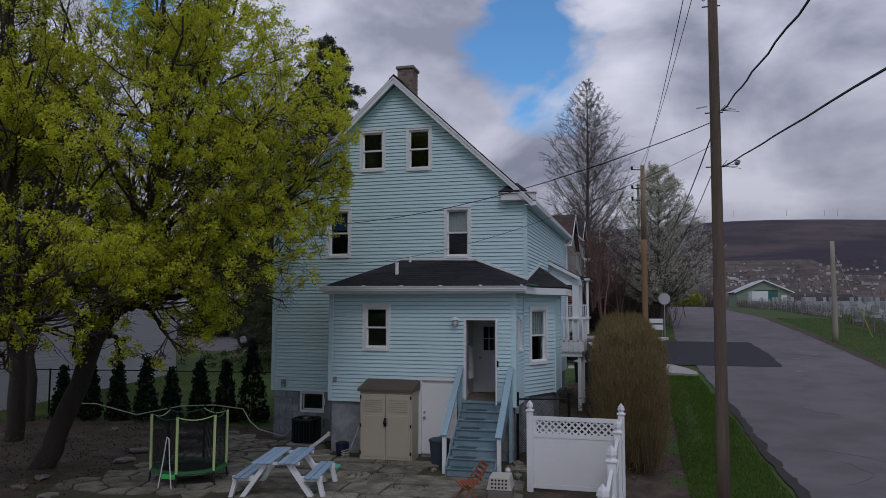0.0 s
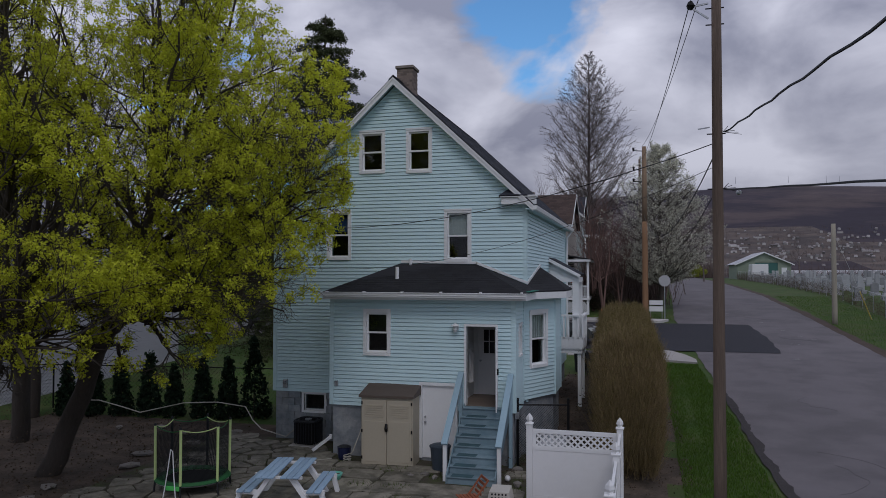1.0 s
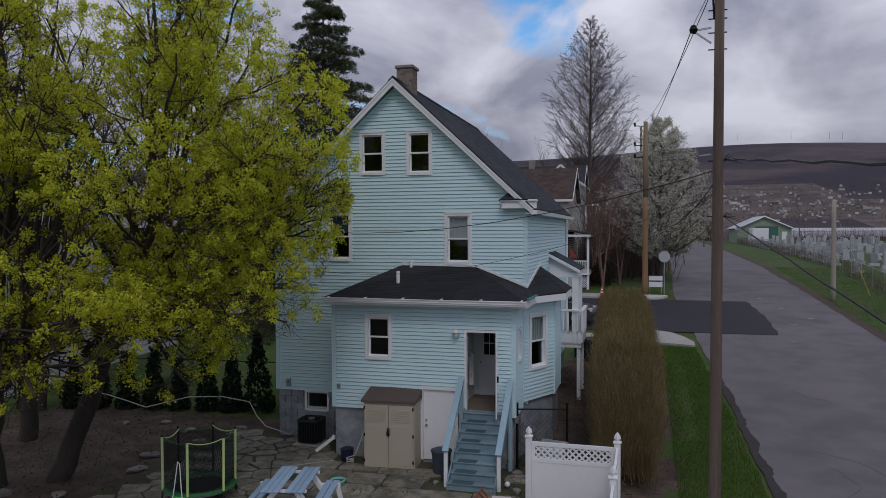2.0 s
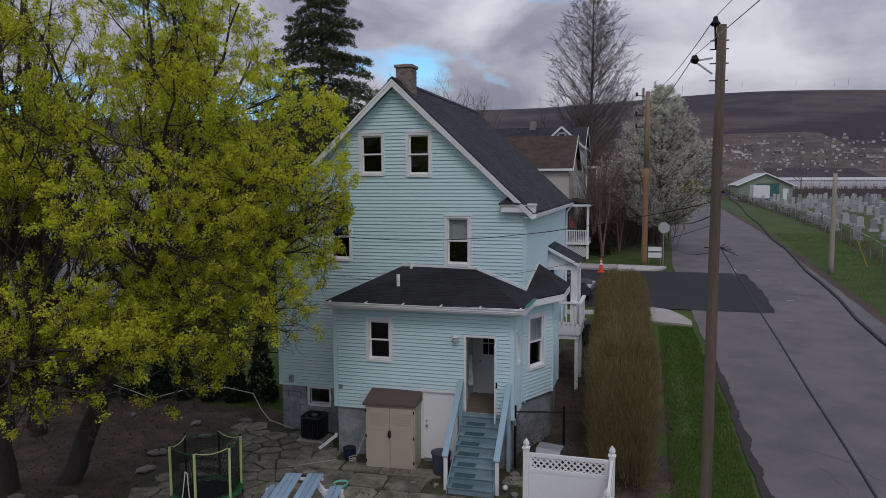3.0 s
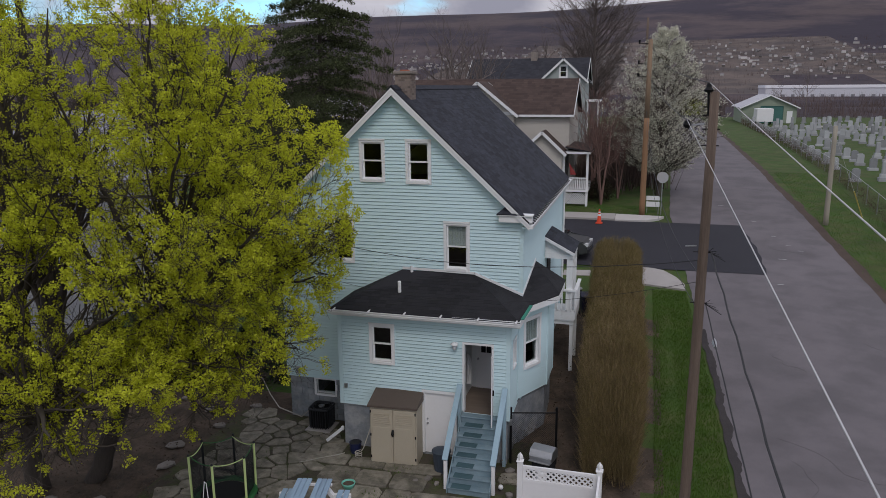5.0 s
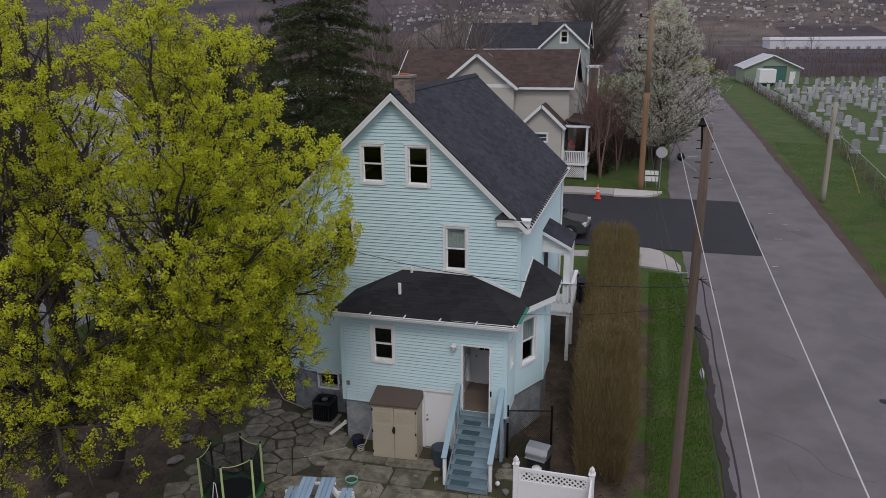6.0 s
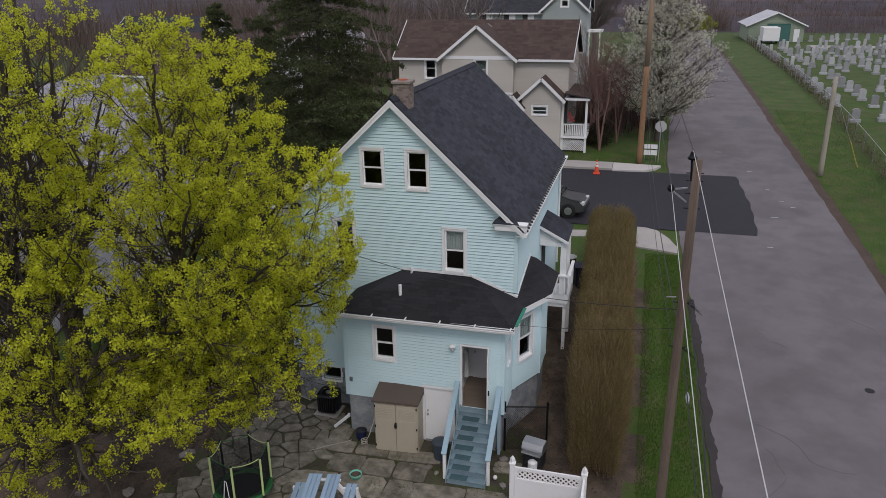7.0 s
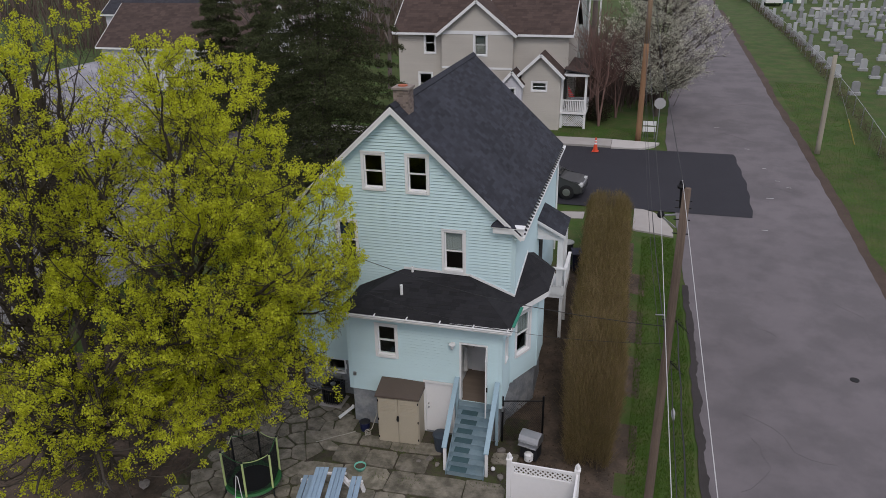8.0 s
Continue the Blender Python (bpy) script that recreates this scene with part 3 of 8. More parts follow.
        part("gutter_clips", bm, BLACK_METAL, house, "dark gutter clips along the eave")["kind"] = "stuff"
    # cornice returns
    for x0, x1, s in ((HX1 - 0.66, xr + 0.06, 1), (xl - 0.06, HX0 + 0.66, -1)):
        y0, y1 = HY0 - 0.3, HY0 - 0.01
        part("cornice", boxed(x0, x1, y0 + 0.05, y1, 6.76, 6.95, 0.01), TRIM, house)
        part("cornice", boxed(x0 - 0.03, x1 + 0.03, y0, y1, 6.95, 7.0, 0.008), TRIM, house)
        if s > 0:
            top = [(x0 - 0.05, y0 - 0.02, 7.0), (x1 - 0.2, y0 - 0.02, 7.0), (x1 - 0.5, y1, 7.26), (x0 + 0.25, y1, 7.26)]
        else:
            top = [(x0 + 0.2, y0 - 0.02, 7.0), (x1 + 0.05, y0 - 0.02, 7.0), (x1 - 0.25, y1, 7.26), (x0 + 0.5, y1, 7.26)]
        roof_slope("return_roof", top, house, seed=9)
        bm = bmesh.new()
        e = top[0] if s > 0 else top[1]
        f = top[3] if s > 0 else top[2]
        prism(bm, [Vector(e), Vector((e[0], y1, 7.0)), Vector((f[0], f[1], 7.26))], (s * 0.02, 0, 0.004))
        part("return_roof", bm, SHINGLE, house)
    part("downspout", tube(bmesh.new(), [(xr + 0.05, HY1 + 0.1, zr - 0.05), (HX1 + 0.07, HY1 - 0.1, zr - 0.35), (HX1 + 0.07, HY1 - 0.1, 2.0)], 0.045, 6), TRIM, house)
    # chimney
    bm = bmesh.new()
    cx0, cx1, cy0, cy1 = -6.78, -6.32, 20.25, 20.75
    box(bm, cx0, cx1, cy0, cy1, 9.6, 10.86)
    chim = part("chimney", bm, BRICK, house)
    part("chimney_cap", boxed(cx0 - 0.05, cx1 + 0.05, cy0 - 0.05, cy1 + 0.05, 10.86, 10.95, 0.015), BRICK, chim)
    bm = tube(bmesh.new(), [(cx0 + 0.22, (cy0 + cy1) / 2, 10.94), (cx0 + 0.22, (cy0 + cy1) / 2, 10.985)], [0.15, 0.145], 12)
    part("chimney_pot", bm, TERRACOTTA, chim, "red clay chimney pot")
    # coursed brick faces of the chimney
    bm = bmesh.new()
    for k in range(18):
        z = 9.75 + k * 0.065
        if z > 10.8:
            break
        for fx in range(3):
            o = 0.0 if k % 2 else 0.08
            u = cx0 + fx * 0.19 - o
            a, b = max(cx0, u), min(cx1, u + 0.18)
            if b - a > 0.03:
                box(bm, a, b, cy0 - 0.008, cy0, z, z + 0.055)
            u = cy0 + fx * 0.19 - o
            a, b = max(cy0, u), min(cy1, u + 0.18)
            if b - a > 0.03:
                box(bm, cx1, cx1 + 0.008, a, b, z, z + 0.055)
                box(bm, cx0 - 0.008, cx0, a, b, z, z + 0.055)
    pieces = part("bricks", bm, material("dark_brick_faces", (0.225, 0.18, 0.155), 0.9, 0.2, 20, 2, 0.4, island=0.3), chim)
    pieces["kind"] = "stuff"
    return house


HOUSE = blue_house()


def kitchen_wing():
    """The one-storey wing across the rear with the bay that turns the corner."""
    wing = thing("rear_wing", ((EXT_X0 + EXT_X1) / 2, 19.2, 0), "single-storey pale blue rear wing with hipped dark roof", "house wing")
    Y, X0, X1 = EXT_Y, EXT_X0, EXT_X1
    win = (-7.02, -6.43, 2.79, 3.83)
    door = (-4.29, -3.52, 1.50, 3.52)
    cellar_door = (-5.47, -4.60, 0.10, 1.97)
    clad("wall", (0, Y, 0), (1, 0, 0), (0, -1, 0), [(0, X0)], [(0, X1)], 1.36, 4.36, [win, door, cellar_door], SIDING, wing, groove=True)
    clad("wall", (X0, 0, 0), (0, 1, 0), (-1, 0, 0), [(0, Y + 0.14)], [(0, HY0 - 0.02)], 1.36, 4.36, [(18.85, 19.45, 2.3, 3.75)], SIDING, wing, groove=True)
    framed_window(wing, (X0, 0, 0), (0, 1, 0), (-1, 0, 0), 18.85, 19.45, 2.3, 3.75)
    clad("wall", (X1, 0, 0), (0, 1, 0), (1, 0, 0), [(0, Y + 0.14)], [(0, 19.78)], 1.36, 4.36, [(18.98, 19.34, 2.78, 3.52)], SIDING, wing, groove=True)
    framed_window(wing, (X1, 0, 0), (0, 1, 0), (1, 0, 0), 18.98, 19.34, 2.78, 3.52, trim=0.06, sash=0.03)
    # bay: two angled faces and a middle one
    corners = [(-3.02, 19.78), (-2.33, 21.15), (-2.33, 22.55), (-2.95, 23.8)]
    for i, (p, q) in enumerate(zip(corners, corners[1:])):
        a = Vector((q[0] - p[0], q[1] - p[1], 0))
        n = Vector((a.y, -a.x, 0)).normalized()
        hs = [(0.36, 1.05, 2.38, 3.78)] if i == 0 else []
        clad("wall", (p[0], p[1], 0), a, n, [(0, 0.0)], [(0, a.length)], 1.48, 4.36, hs, SIDING, wing, groove=True)
        for h in hs:
            # pale grey sheet fills the upper half of the bay's opening
            framed_window(wing, (p[0], p[1], 0), a, n, *h, blind=(BLIND, (h[2] + h[3]) / 2, h[3], "pale grey pleated sheet behind the upper sash"))
        part("bay_foundation", prism(bmesh.new(), [(p[0] - 0.06, p[1], -0.1), (q[0] - 0.06, q[1], -0.1), (q[0] - 0.06, q[1], 1.48), (p[0] - 0.06, p[1], 1.48)], -n * 0.2), FOUNDATION, wing)
        part("corner_board", boxed(p[0] - 0.045, p[0] + 0.03, p[1] - 0.045, p[1] + 0.03, 1.46, 4.34), SIDING, wing)
    for x, s in ((X0, -1), (X1, 1)):
        bm = bmesh.new()
        box(bm, min(x, x + s * 0.022), max(x, x + s * 0.022), Y - 0.022, Y + 0.09, 1.36, 4.34)
        box(bm, min(x - s * 0.1, x), max(x - s * 0.1, x), Y - 0.022, Y - 0.001, 1.36, 4.34)
        part("corner_board", bm, SIDING, wing)
    framed_window(wing, (0, Y, 0), (1, 0, 0), (0, -1, 0), *win)
    # foundation with the cellar doorway left open
    bm = bmesh.new()
    box(bm, X0 + 0.06, cellar_door[0], Y + 0.06, Y + 0.28, -0.2, 1.36)
    box(bm, cellar_door[1], X1 - 0.06, Y + 0.06, Y + 0.28, -0.2, 1.36)
    box(bm, cellar_door[0], cellar_door[1], Y + 0.06, Y + 0.28, -0.2, 0.1)
    box(bm, X0 + 0.06, X0 + 0.28, Y + 0.28, HY0 + 0.05, -0.2, 1.36)
    box(bm, X1 - 0.28, X1 - 0.06, Y + 0.28, 19.9, -0.2, 1.36)
    part("foundation", bm, FOUNDATION, wing)
    # roof planes
    e0, e1 = (-8.14, 18.11, 4.39), (-2.70, 18.17, 4.35)
    t0, t1 = (-6.55, 19.97, 5.17), (-4.36, 19.97, 5.13)
    c, b0, b1, top = (-2.93, 19.97, 4.57), (-1.98, 21.0, 4.42), (-1.98, 22.7, 4.42), (-2.93, 22.4, 5.08)
    BLACK_SHINGLE = material("black_shingle", (0.021, 0.021, 0.024), 0.9, 0.25, 60, 0.6, 0.5, island=0.2)
    roof_slope("roof", [e0, e1, t1, t0], wing, BLACK_SHINGLE, seed=21)
    roof_slope("roof", [e0, t0, (-8.14, 19.97, 4.39)], wing, BLACK_SHINGLE, seed=22)
    roof_slope("roof", [e1, c, t1], wing, BLACK_SHINGLE, seed=23)
    roof_slope("roof", [e1, (-2.66, 19.7, 4.40), c], wing, BLACK_SHINGLE, seed=24)
    roof_slope("roof", [(-2.66, 19.7, 4.40), b0, c], wing, BLACK_SHINGLE, seed=25)
    roof_slope("roof", [c, b0, top], wing, BLACK_SHINGLE, seed=25)
    roof_slope("roof", [b0, b1, top], wing, BLACK_SHINGLE, seed=26)
    roof_slope("roof", [b1, (-2.93, 24.0, 4.42), top], wing, BLACK_SHINGLE, seed=27)
    # white flashing where the roof meets the walls
    bm = bmesh.new()
    for p, q in ((t0, t1), (t1, c), (c, top)):
        beam(bm, Vector(p) + Vector((0, -0.02, 0.05)), Vector(q) + Vector((0.02, -0.02, 0.05)), 0.03, 0.07)
    part("flashing", bm, TRIM, wing)
    # ceiling of the wing, coloured dark for the unlit room; soffit, fascia and gutter
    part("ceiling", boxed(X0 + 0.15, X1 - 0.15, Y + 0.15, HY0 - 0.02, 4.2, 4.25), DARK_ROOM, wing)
    rim = [(-8.12, 19.9), (-8.12, 18.14), (-2.71, 18.19), (-2.68, 19.7), (-2.0, 21.02), (-2.0, 22.68), (-2.9, 23.9)]
    wall_line = [(-8.06, 19.9), (-8.06, 18.49), (-3.02, 18.49), (-3.02, 19.78), (-2.33, 21.15), (-2.33, 22.55), (-2.95, 23.8)]
    bm = bmesh.new()
    for i in range(len(rim) - 1):
        prism(bm, [(*rim[i], 4.22), (*rim[i + 1], 4.22), (*wall_line[i + 1], 4.22), (*wall_line[i], 4.22)], (0, 0, 0.025))
    part("soffit", bm, TRIM, wing)
    bm = bmesh.new()
    for p, q in zip(rim, rim[1:]):
        beam(bm, (*p, 4.285), (*q, 4.285), 0.025, 0.18)
    part("fascia", bm, TRIM, wing)
    bm = bmesh.new()
    for ring in ([(17.995, 4.375), (18.01, 4.375), (18.035, 4.28), (18.02, 4.27)], [(18.02, 4.27), (18.035, 4.28), (18.125, 4.28), (18.125, 4.27)]):
        prism(bm, [(-8.16, y, z) for y, z in ring], (5.48, 0.05, -0.02))
    gutter = part("gutter", bm, TRIM, wing)
    part("gutter_lip", tube(bmesh.new(), [(-8.16, 17.988, 4.388), (-5.5, 18.013, 4.378), (-2.68, 18.038, 4.368)], 0.012, 6), WHITE_VINYL, gutter)
    part("gutter_rib", tube(bmesh.new(), [(-8.16, 18.004, 4.322), (-5.5, 18.029, 4.312), (-2.68, 18.054, 4.302)], 0.009, 6), WHITE_VINYL, gutter)
    for i in range(6):
        x = -8.0 + i * 1.04
        part("gutter_hanger", boxed(x, x + 0.03, 17.985, 18.2, 4.378, 4.412), WHITE_VINYL, gutter)
    part("corner_flashing", beam(bmesh.new(), (-2.66, 18.3, 4.42), (-2.62, 19.6, 4.43), 0.09, 0.02), material("green_flashing", (0.03, 0.22, 0.15), 0.5), wing, "green plastic flashing strip")
    # vent pipes through the shingles
    part("vent_pipe", tube(bmesh.new(), [(-6.34, 19.0, 4.7), (-6.34, 19.0, 5.06)], 0.05, 10), TRIM, wing)
    part("vent_pipe", tube(bmesh.new(), [(-6.25, 19.9, 5.1), (-6.25, 19.9, 5.3)], 0.045, 10), TRIM, wing)
    # cellar door
    u0, u1, z0, z1 = cellar_door
    bm = bmesh.new()
    box(bm, u0 - 0.08, u0, Y - 0.03, Y + 0.12, z0, z1 + 0.08)
    box(bm, u1, u1 + 0.08, Y - 0.03, Y + 0.12, z0, z1 + 0.08)
    box(bm, u0, u1, Y - 0.03, Y + 0.12, z1, z1 + 0.08)
    part("door_frame", bm, TRIM, wing)
    leaf = part("cellar_door", boxed(u0, u1, Y + 0.03, Y + 0.07, z0, z1, 0.004), WHITE_VINYL, wing, "plain white cellar door")
    for z, r in ((1.02, 0.03), (1.16, 0.022)):
        part("door_knob", tube(bmesh.new(), [(u0 + 0.08, Y + 0.035, z), (u0 + 0.08, Y - 0.02, z)], r, 10), GREY_METAL, leaf)
    # rear doorway with its small lobby behind
    u0, u1, z0, z1 = door
    bm = bmesh.new()
    box(bm, u0 - 0.06, u0, Y - 0.03, Y + 0.14, z0, z1 + 0.06)
    box(bm, u1, u1 + 0.06, Y - 0.03, Y + 0.14, z0, z1 + 0.06)
    box(bm, u0, u1, Y - 0.03, Y + 0.14, z1, z1 + 0.06)
    part("door_frame", bm, TRIM, wing)
    part("lobby_floor", boxed(u0 - 0.3, u1 + 0.4, Y + 0.0, 20.35, 1.42, 1.5), WOOD_FLOOR, wing)
    part("lobby_wall", boxed(u0 - 0.30, u0 - 0.22, Y + 0.15, 20.3, 1.5, 4.2), VESTIBULE, wing)
    part("lobby_wall", boxed(u1 + 0.33, u1 + 0.4, Y + 0.15, 20.3, 1.5, 4.2), VESTIBULE, wing)
    part("lobby_wall", boxed(u0 - 0.3, u1 + 0.4, 20.3, 20.38, 1.5, 4.2), VESTIBULE, wing)
    # added dark wall and floor that keep the wing's room dim
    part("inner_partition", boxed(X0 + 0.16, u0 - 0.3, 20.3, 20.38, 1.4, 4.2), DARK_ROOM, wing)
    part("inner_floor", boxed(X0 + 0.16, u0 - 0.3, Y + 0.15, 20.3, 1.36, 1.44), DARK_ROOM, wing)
    inner = part("inner_door", boxed(-4.36, -3.56, 20.24, 20.28, 1.51, 3.55, 0.004), WHITE_VINYL, wing, "white inner door with small glass panes")
    bm = bmesh.new()
    for i in range(3):
        for j in range(2):
            box(bm, -4.2 + i * 0.165, -4.2 + i * 0.165 + 0.14, 20.225, 20.238, 2.66 + j * 0.34, 2.66 + j * 0.34 + 0.31)
    part("panes", bm, material("dark_pane", (0.02, 0.02, 0.025), 0.1, 0.05, bump=0), inner)
    part("door_knob", tube(bmesh.new(), [(-4.29, 20.24, 2.45), (-4.29, 20.18, 2.45)], 0.03, 10), GREY_METAL, inner)
    # storm door swung out against the rail
    hinge = Vector((u1 + 0.03, Y - 0.03, 0))
    m = Matrix.Translation(hinge) @ pose(0, 0, 0, 0, 0, -80)
    storm = part("storm_door", boxed(0, 0.8, -0.015, 0.015, 1.5, 3.5, 0.004, m), WHITE_VINYL, wing, "white storm door standing open")
    part("handle", boxed(0.7, 0.74, 0.015, 0.06, 2.4, 2.55, 0.005, m), BLACK_METAL, storm)
    # coat on a hook inside the lobby
    bm = bmesh.new()
    tube(bm, [(-4.40, 19.5, 1.95), (-4.40, 19.5, 2.4), (-4.42, 19.5, 2.75), (-4.44, 19.5, 2.86)], [0.085, 0.075, 0.09, 0.02], 10)
    for s in (-1, 1):
        tube(bm, [(-4.41, 19.5 + s * 0.07, 2.75), (-4.39, 19.5 + s * 0.12, 2.25)], [0.045, 0.035], 8)
    part("coat", bm, material("white_cloth", (0.6, 0.6, 0.6), 0.9, 0.1), wing, "white coat hanging in the lobby")
    # outlet box and cable plate on the wall
    part("outlet_box", boxed(-7.93, -7.83, Y - 0.05, Y + 0.0, 1.86, 2.0, 0.008), GREY_METAL, wing)
    return wing


WING = kitchen_wing()


def settle_parts(root):
    """Children keep their world places under a root that stands at its own base."""
    root.matrix_basis = Matrix.Translation(root.location)
    shift = Matrix.Translation(root.location).inverted()
    for ob in root.children:
        ob.matrix_parent_inverse = shift


for root in (HOUSE, WING):
    settle_parts(root)


# ---- poles and wires ----
def pole(name, x, y, z1, r0, r1, mat, label, lean=(0, 0)):
    z0 = ground(x, y) - 0.3
    ob = thing(name, (x, y, z0), label, "utility pole")
    bm = tube(bmesh.new(), [(lean[0] * k / 6, lean[1] * k / 6, (z1 - z0) * k / 6) for k in range(7)], [r0 + (r1 - r0) * k / 6 for k in range(7)], 14)
    part("shaft", bm, mat, ob, smooth=True)
    return ob


NEAR_POLE = pole("utility_pole", 1.40, 14.1, 10.37, 0.115, 0.082, WOOD_POLE, "weathered brown wooden utility pole with wires", (0.04, 0))
pole("utility_pole", -0.16, 84.0, 17.6, 0.17, 0.12, WOOD_POLE, "dark thin utility pole further along the street")
pole("utility_pole", 11.6, 50.6, 8.0, 0.17, 0.13, PALE_POLE, "bleached grey wooden pole on the verge")
far_pole = pole("utility_pole", 0.25, 51.3, 8.4, 0.2, 0.175, ORANGE_POLE, "tall utility pole, orange-brown below and grey above")
part("upper_shaft", tube(bmesh.new(), [(0, 0, 6.9), (0, 0, 9.5), (0, 0, 12.0)], [0.174, 0.16, 0.14], 14), TAN_POLE, far_pole, "bleached upper shaft", True)
bm = bmesh.new()
for z in (11.7, 10.4, 9.6):
    beam(bm, (-0.1, 0, z), (-0.7, 0, z + 0.05), 0.05, 0.05)
    tube(bm, [(-0.7, 0, z), (-0.7, 0, z + 0.25)], [0.05, 0.08], 8)
part("bracket", bm, BLACK_METAL, far_pole)


def wire(name, p, q, sag, r, mat, label, steps=18, twist=0.0):
    p, q = Vector(p), Vector(q)
    pts = []
    for k in range(steps + 1):
        f = k / steps
        w = twist * math.sin(k * 1.9)
        pts.append(p.lerp(q, f) + Vector((w, 0, -4 * sag * f * (1 - f) + twist * math.cos(k * 1.9))))
    return tagged(part(name, tube(bmesh.new(), pts, r, 5), mat), label, "cable", "overhead wires")


def pole_fittings():
    ob = NEAR_POLE
    inv = ob.matrix_world.inverted()

    def fit(name, bm, mat, label=""):
        p = part(name, bm, mat, ob, label)
        p.matrix_parent_inverse = inv
        return p

    x, y = 1.40, 14.1
    fit("insulator_pin", tube(bmesh.new(), [(x - 0.05, y, 9.95), (x - 0.07, y, 10.3), (x - 0.07, y, 10.42)], [0.02, 0.02, 0.03], 8), BLACK_METAL)
    fit("insulator", tube(bmesh.new(), [(x - 0.07, y, 10.36), (x - 0.07, y, 10.40), (x - 0.07, y, 10.45), (x - 0.07, y, 10.52)], [0.07, 0.09, 0.05, 0.035], 10), BLACK_METAL)
    bm = bmesh.new()
    beam(bm, (x - 0.1, y, 9.80), (x - 0.4, y, 9.76), 0.03, 0.03)
    beam(bm, (x - 0.1, y, 9.52), (x - 0.36, y, 9.72), 0.03, 0.03)
    fit("bracket", bm, GREY_METAL, "pale metal standoff bracket")
    fit("insulator", tube(bmesh.new(), [(x - 0.42, y, 9.72), (x - 0.4, y, 9.78), (x - 0.41, y, 9.86)], [0.05, 0.08, 0.04], 10), BLACK_METAL)
    for z in (10.1, 9.95, 9.7, 9.4, 7.4, 6.4):
        fit("bolt", tube(bmesh.new(), [(x - 0.15, y, z), (x + 0.17, y, z)], 0.012, 6), BLACK_METAL)
    fit("guy_hook", beam(bmesh.new(), (x - 0.1, y - 0.02, 7.52), (x - 0.3, y, 7.5), 0.02, 0.02), GREY_METAL)
    for z in (7.42, 6.4):
        bm = bmesh.new()
        for k in range(5):
            beam(bm, (x + 0.12, y - 0.05, z), (x + 0.2 + 0.05 * k, y - 0.1 - 0.06 * k, z + 0.09 - 0.05 * k), 0.008, 0.008)
        fit("cable_clamp", bm, BLACK_METAL)


pole_fittings()
wire("overhead_wire", (1.34, 14.1, 10.53), (0.1, 51.3, 13.5), 0.5, 0.009, CABLE, "thin primary wire between utility poles")
wire("overhead_wire", (1.34, 14.1, 10.53), (2.28, -24, 7.62), 0.18, 0.006, CABLE_LIGHT, "thin pale primary wire between utility poles", 40)
wire("overhead_wire", (0.99, 14.1, 9.86), (-0.1, 51.3, 12.3), 0.5, 0.009, CABLE, "thin primary wire between utility poles")
wire("overhead_wire", (0.99, 14.1, 9.86), (1.86, -24, 6.65), 0.05, 0.006, CABLE_LIGHT, "thin pale primary wire between utility poles", 40)
wire("overhead_wire", (1.36, 14.16, 6.98), (0.2, 51.3, 8.9), 1.5, 0.012, CABLE, "dark telephone cable between poles")
wire("overhead_wire", (1.36, 14.16, 6.3), (0.2, 51.3, 8.1), 1.6, 0.008, CABLE, "dark telephone cable between poles")
wire("overhead_wire", (1.56, 14.05, 7.42), (2.25, -24, 3.78), 0.03, 0.014, CABLE, "twisted black power cable", 70, 0.012)
phone = wire("overhead_wire", (1.54, 14.05, 6.38), (2.44, -24, 2.5), 0.03, 0.011, CABLE, "thick black telephone cable", 50, 0.004)
part("splice_case", tube(bmesh.new(), [(1.585, 12.6, 6.19), (1.587, 12.5, 6.16), (1.59, 12.3, 6.14)], [0.02, 0.045, 0.025], 8), GREY_METAL, phone, "small grey splice case")
wire("service_wire", (1.34, 14.14, 7.22), (-10.5, 19.94, 6.3), 0.56, 0.009, CABLE, "dark service cable sagging to the blue house", 30, 0.004)
wire("service_wire", (1.36, 14.14, 6.8), (-10.5, 19.94, 5.2), 0.8, 0.005, CABLE, "thin service wire sagging to the blue house", 30)
wire("guy_wire", (11.7, 50.6, 7.2), (14.3, 52.9, 1.9), 0.0, 0.01, CABLE_LIGHT, "guy wire of the bleached pole", 4)
tagged(part("guy_guard", tube(bmesh.new(), [(14.28, 52.88, 1.85), (13.4, 52.1, 3.75)], 0.035, 8), material("yellow_plastic", (0.55, 0.43, 0.12), 0.6)), "yellow plastic guard on the guy wire", "guy guard")


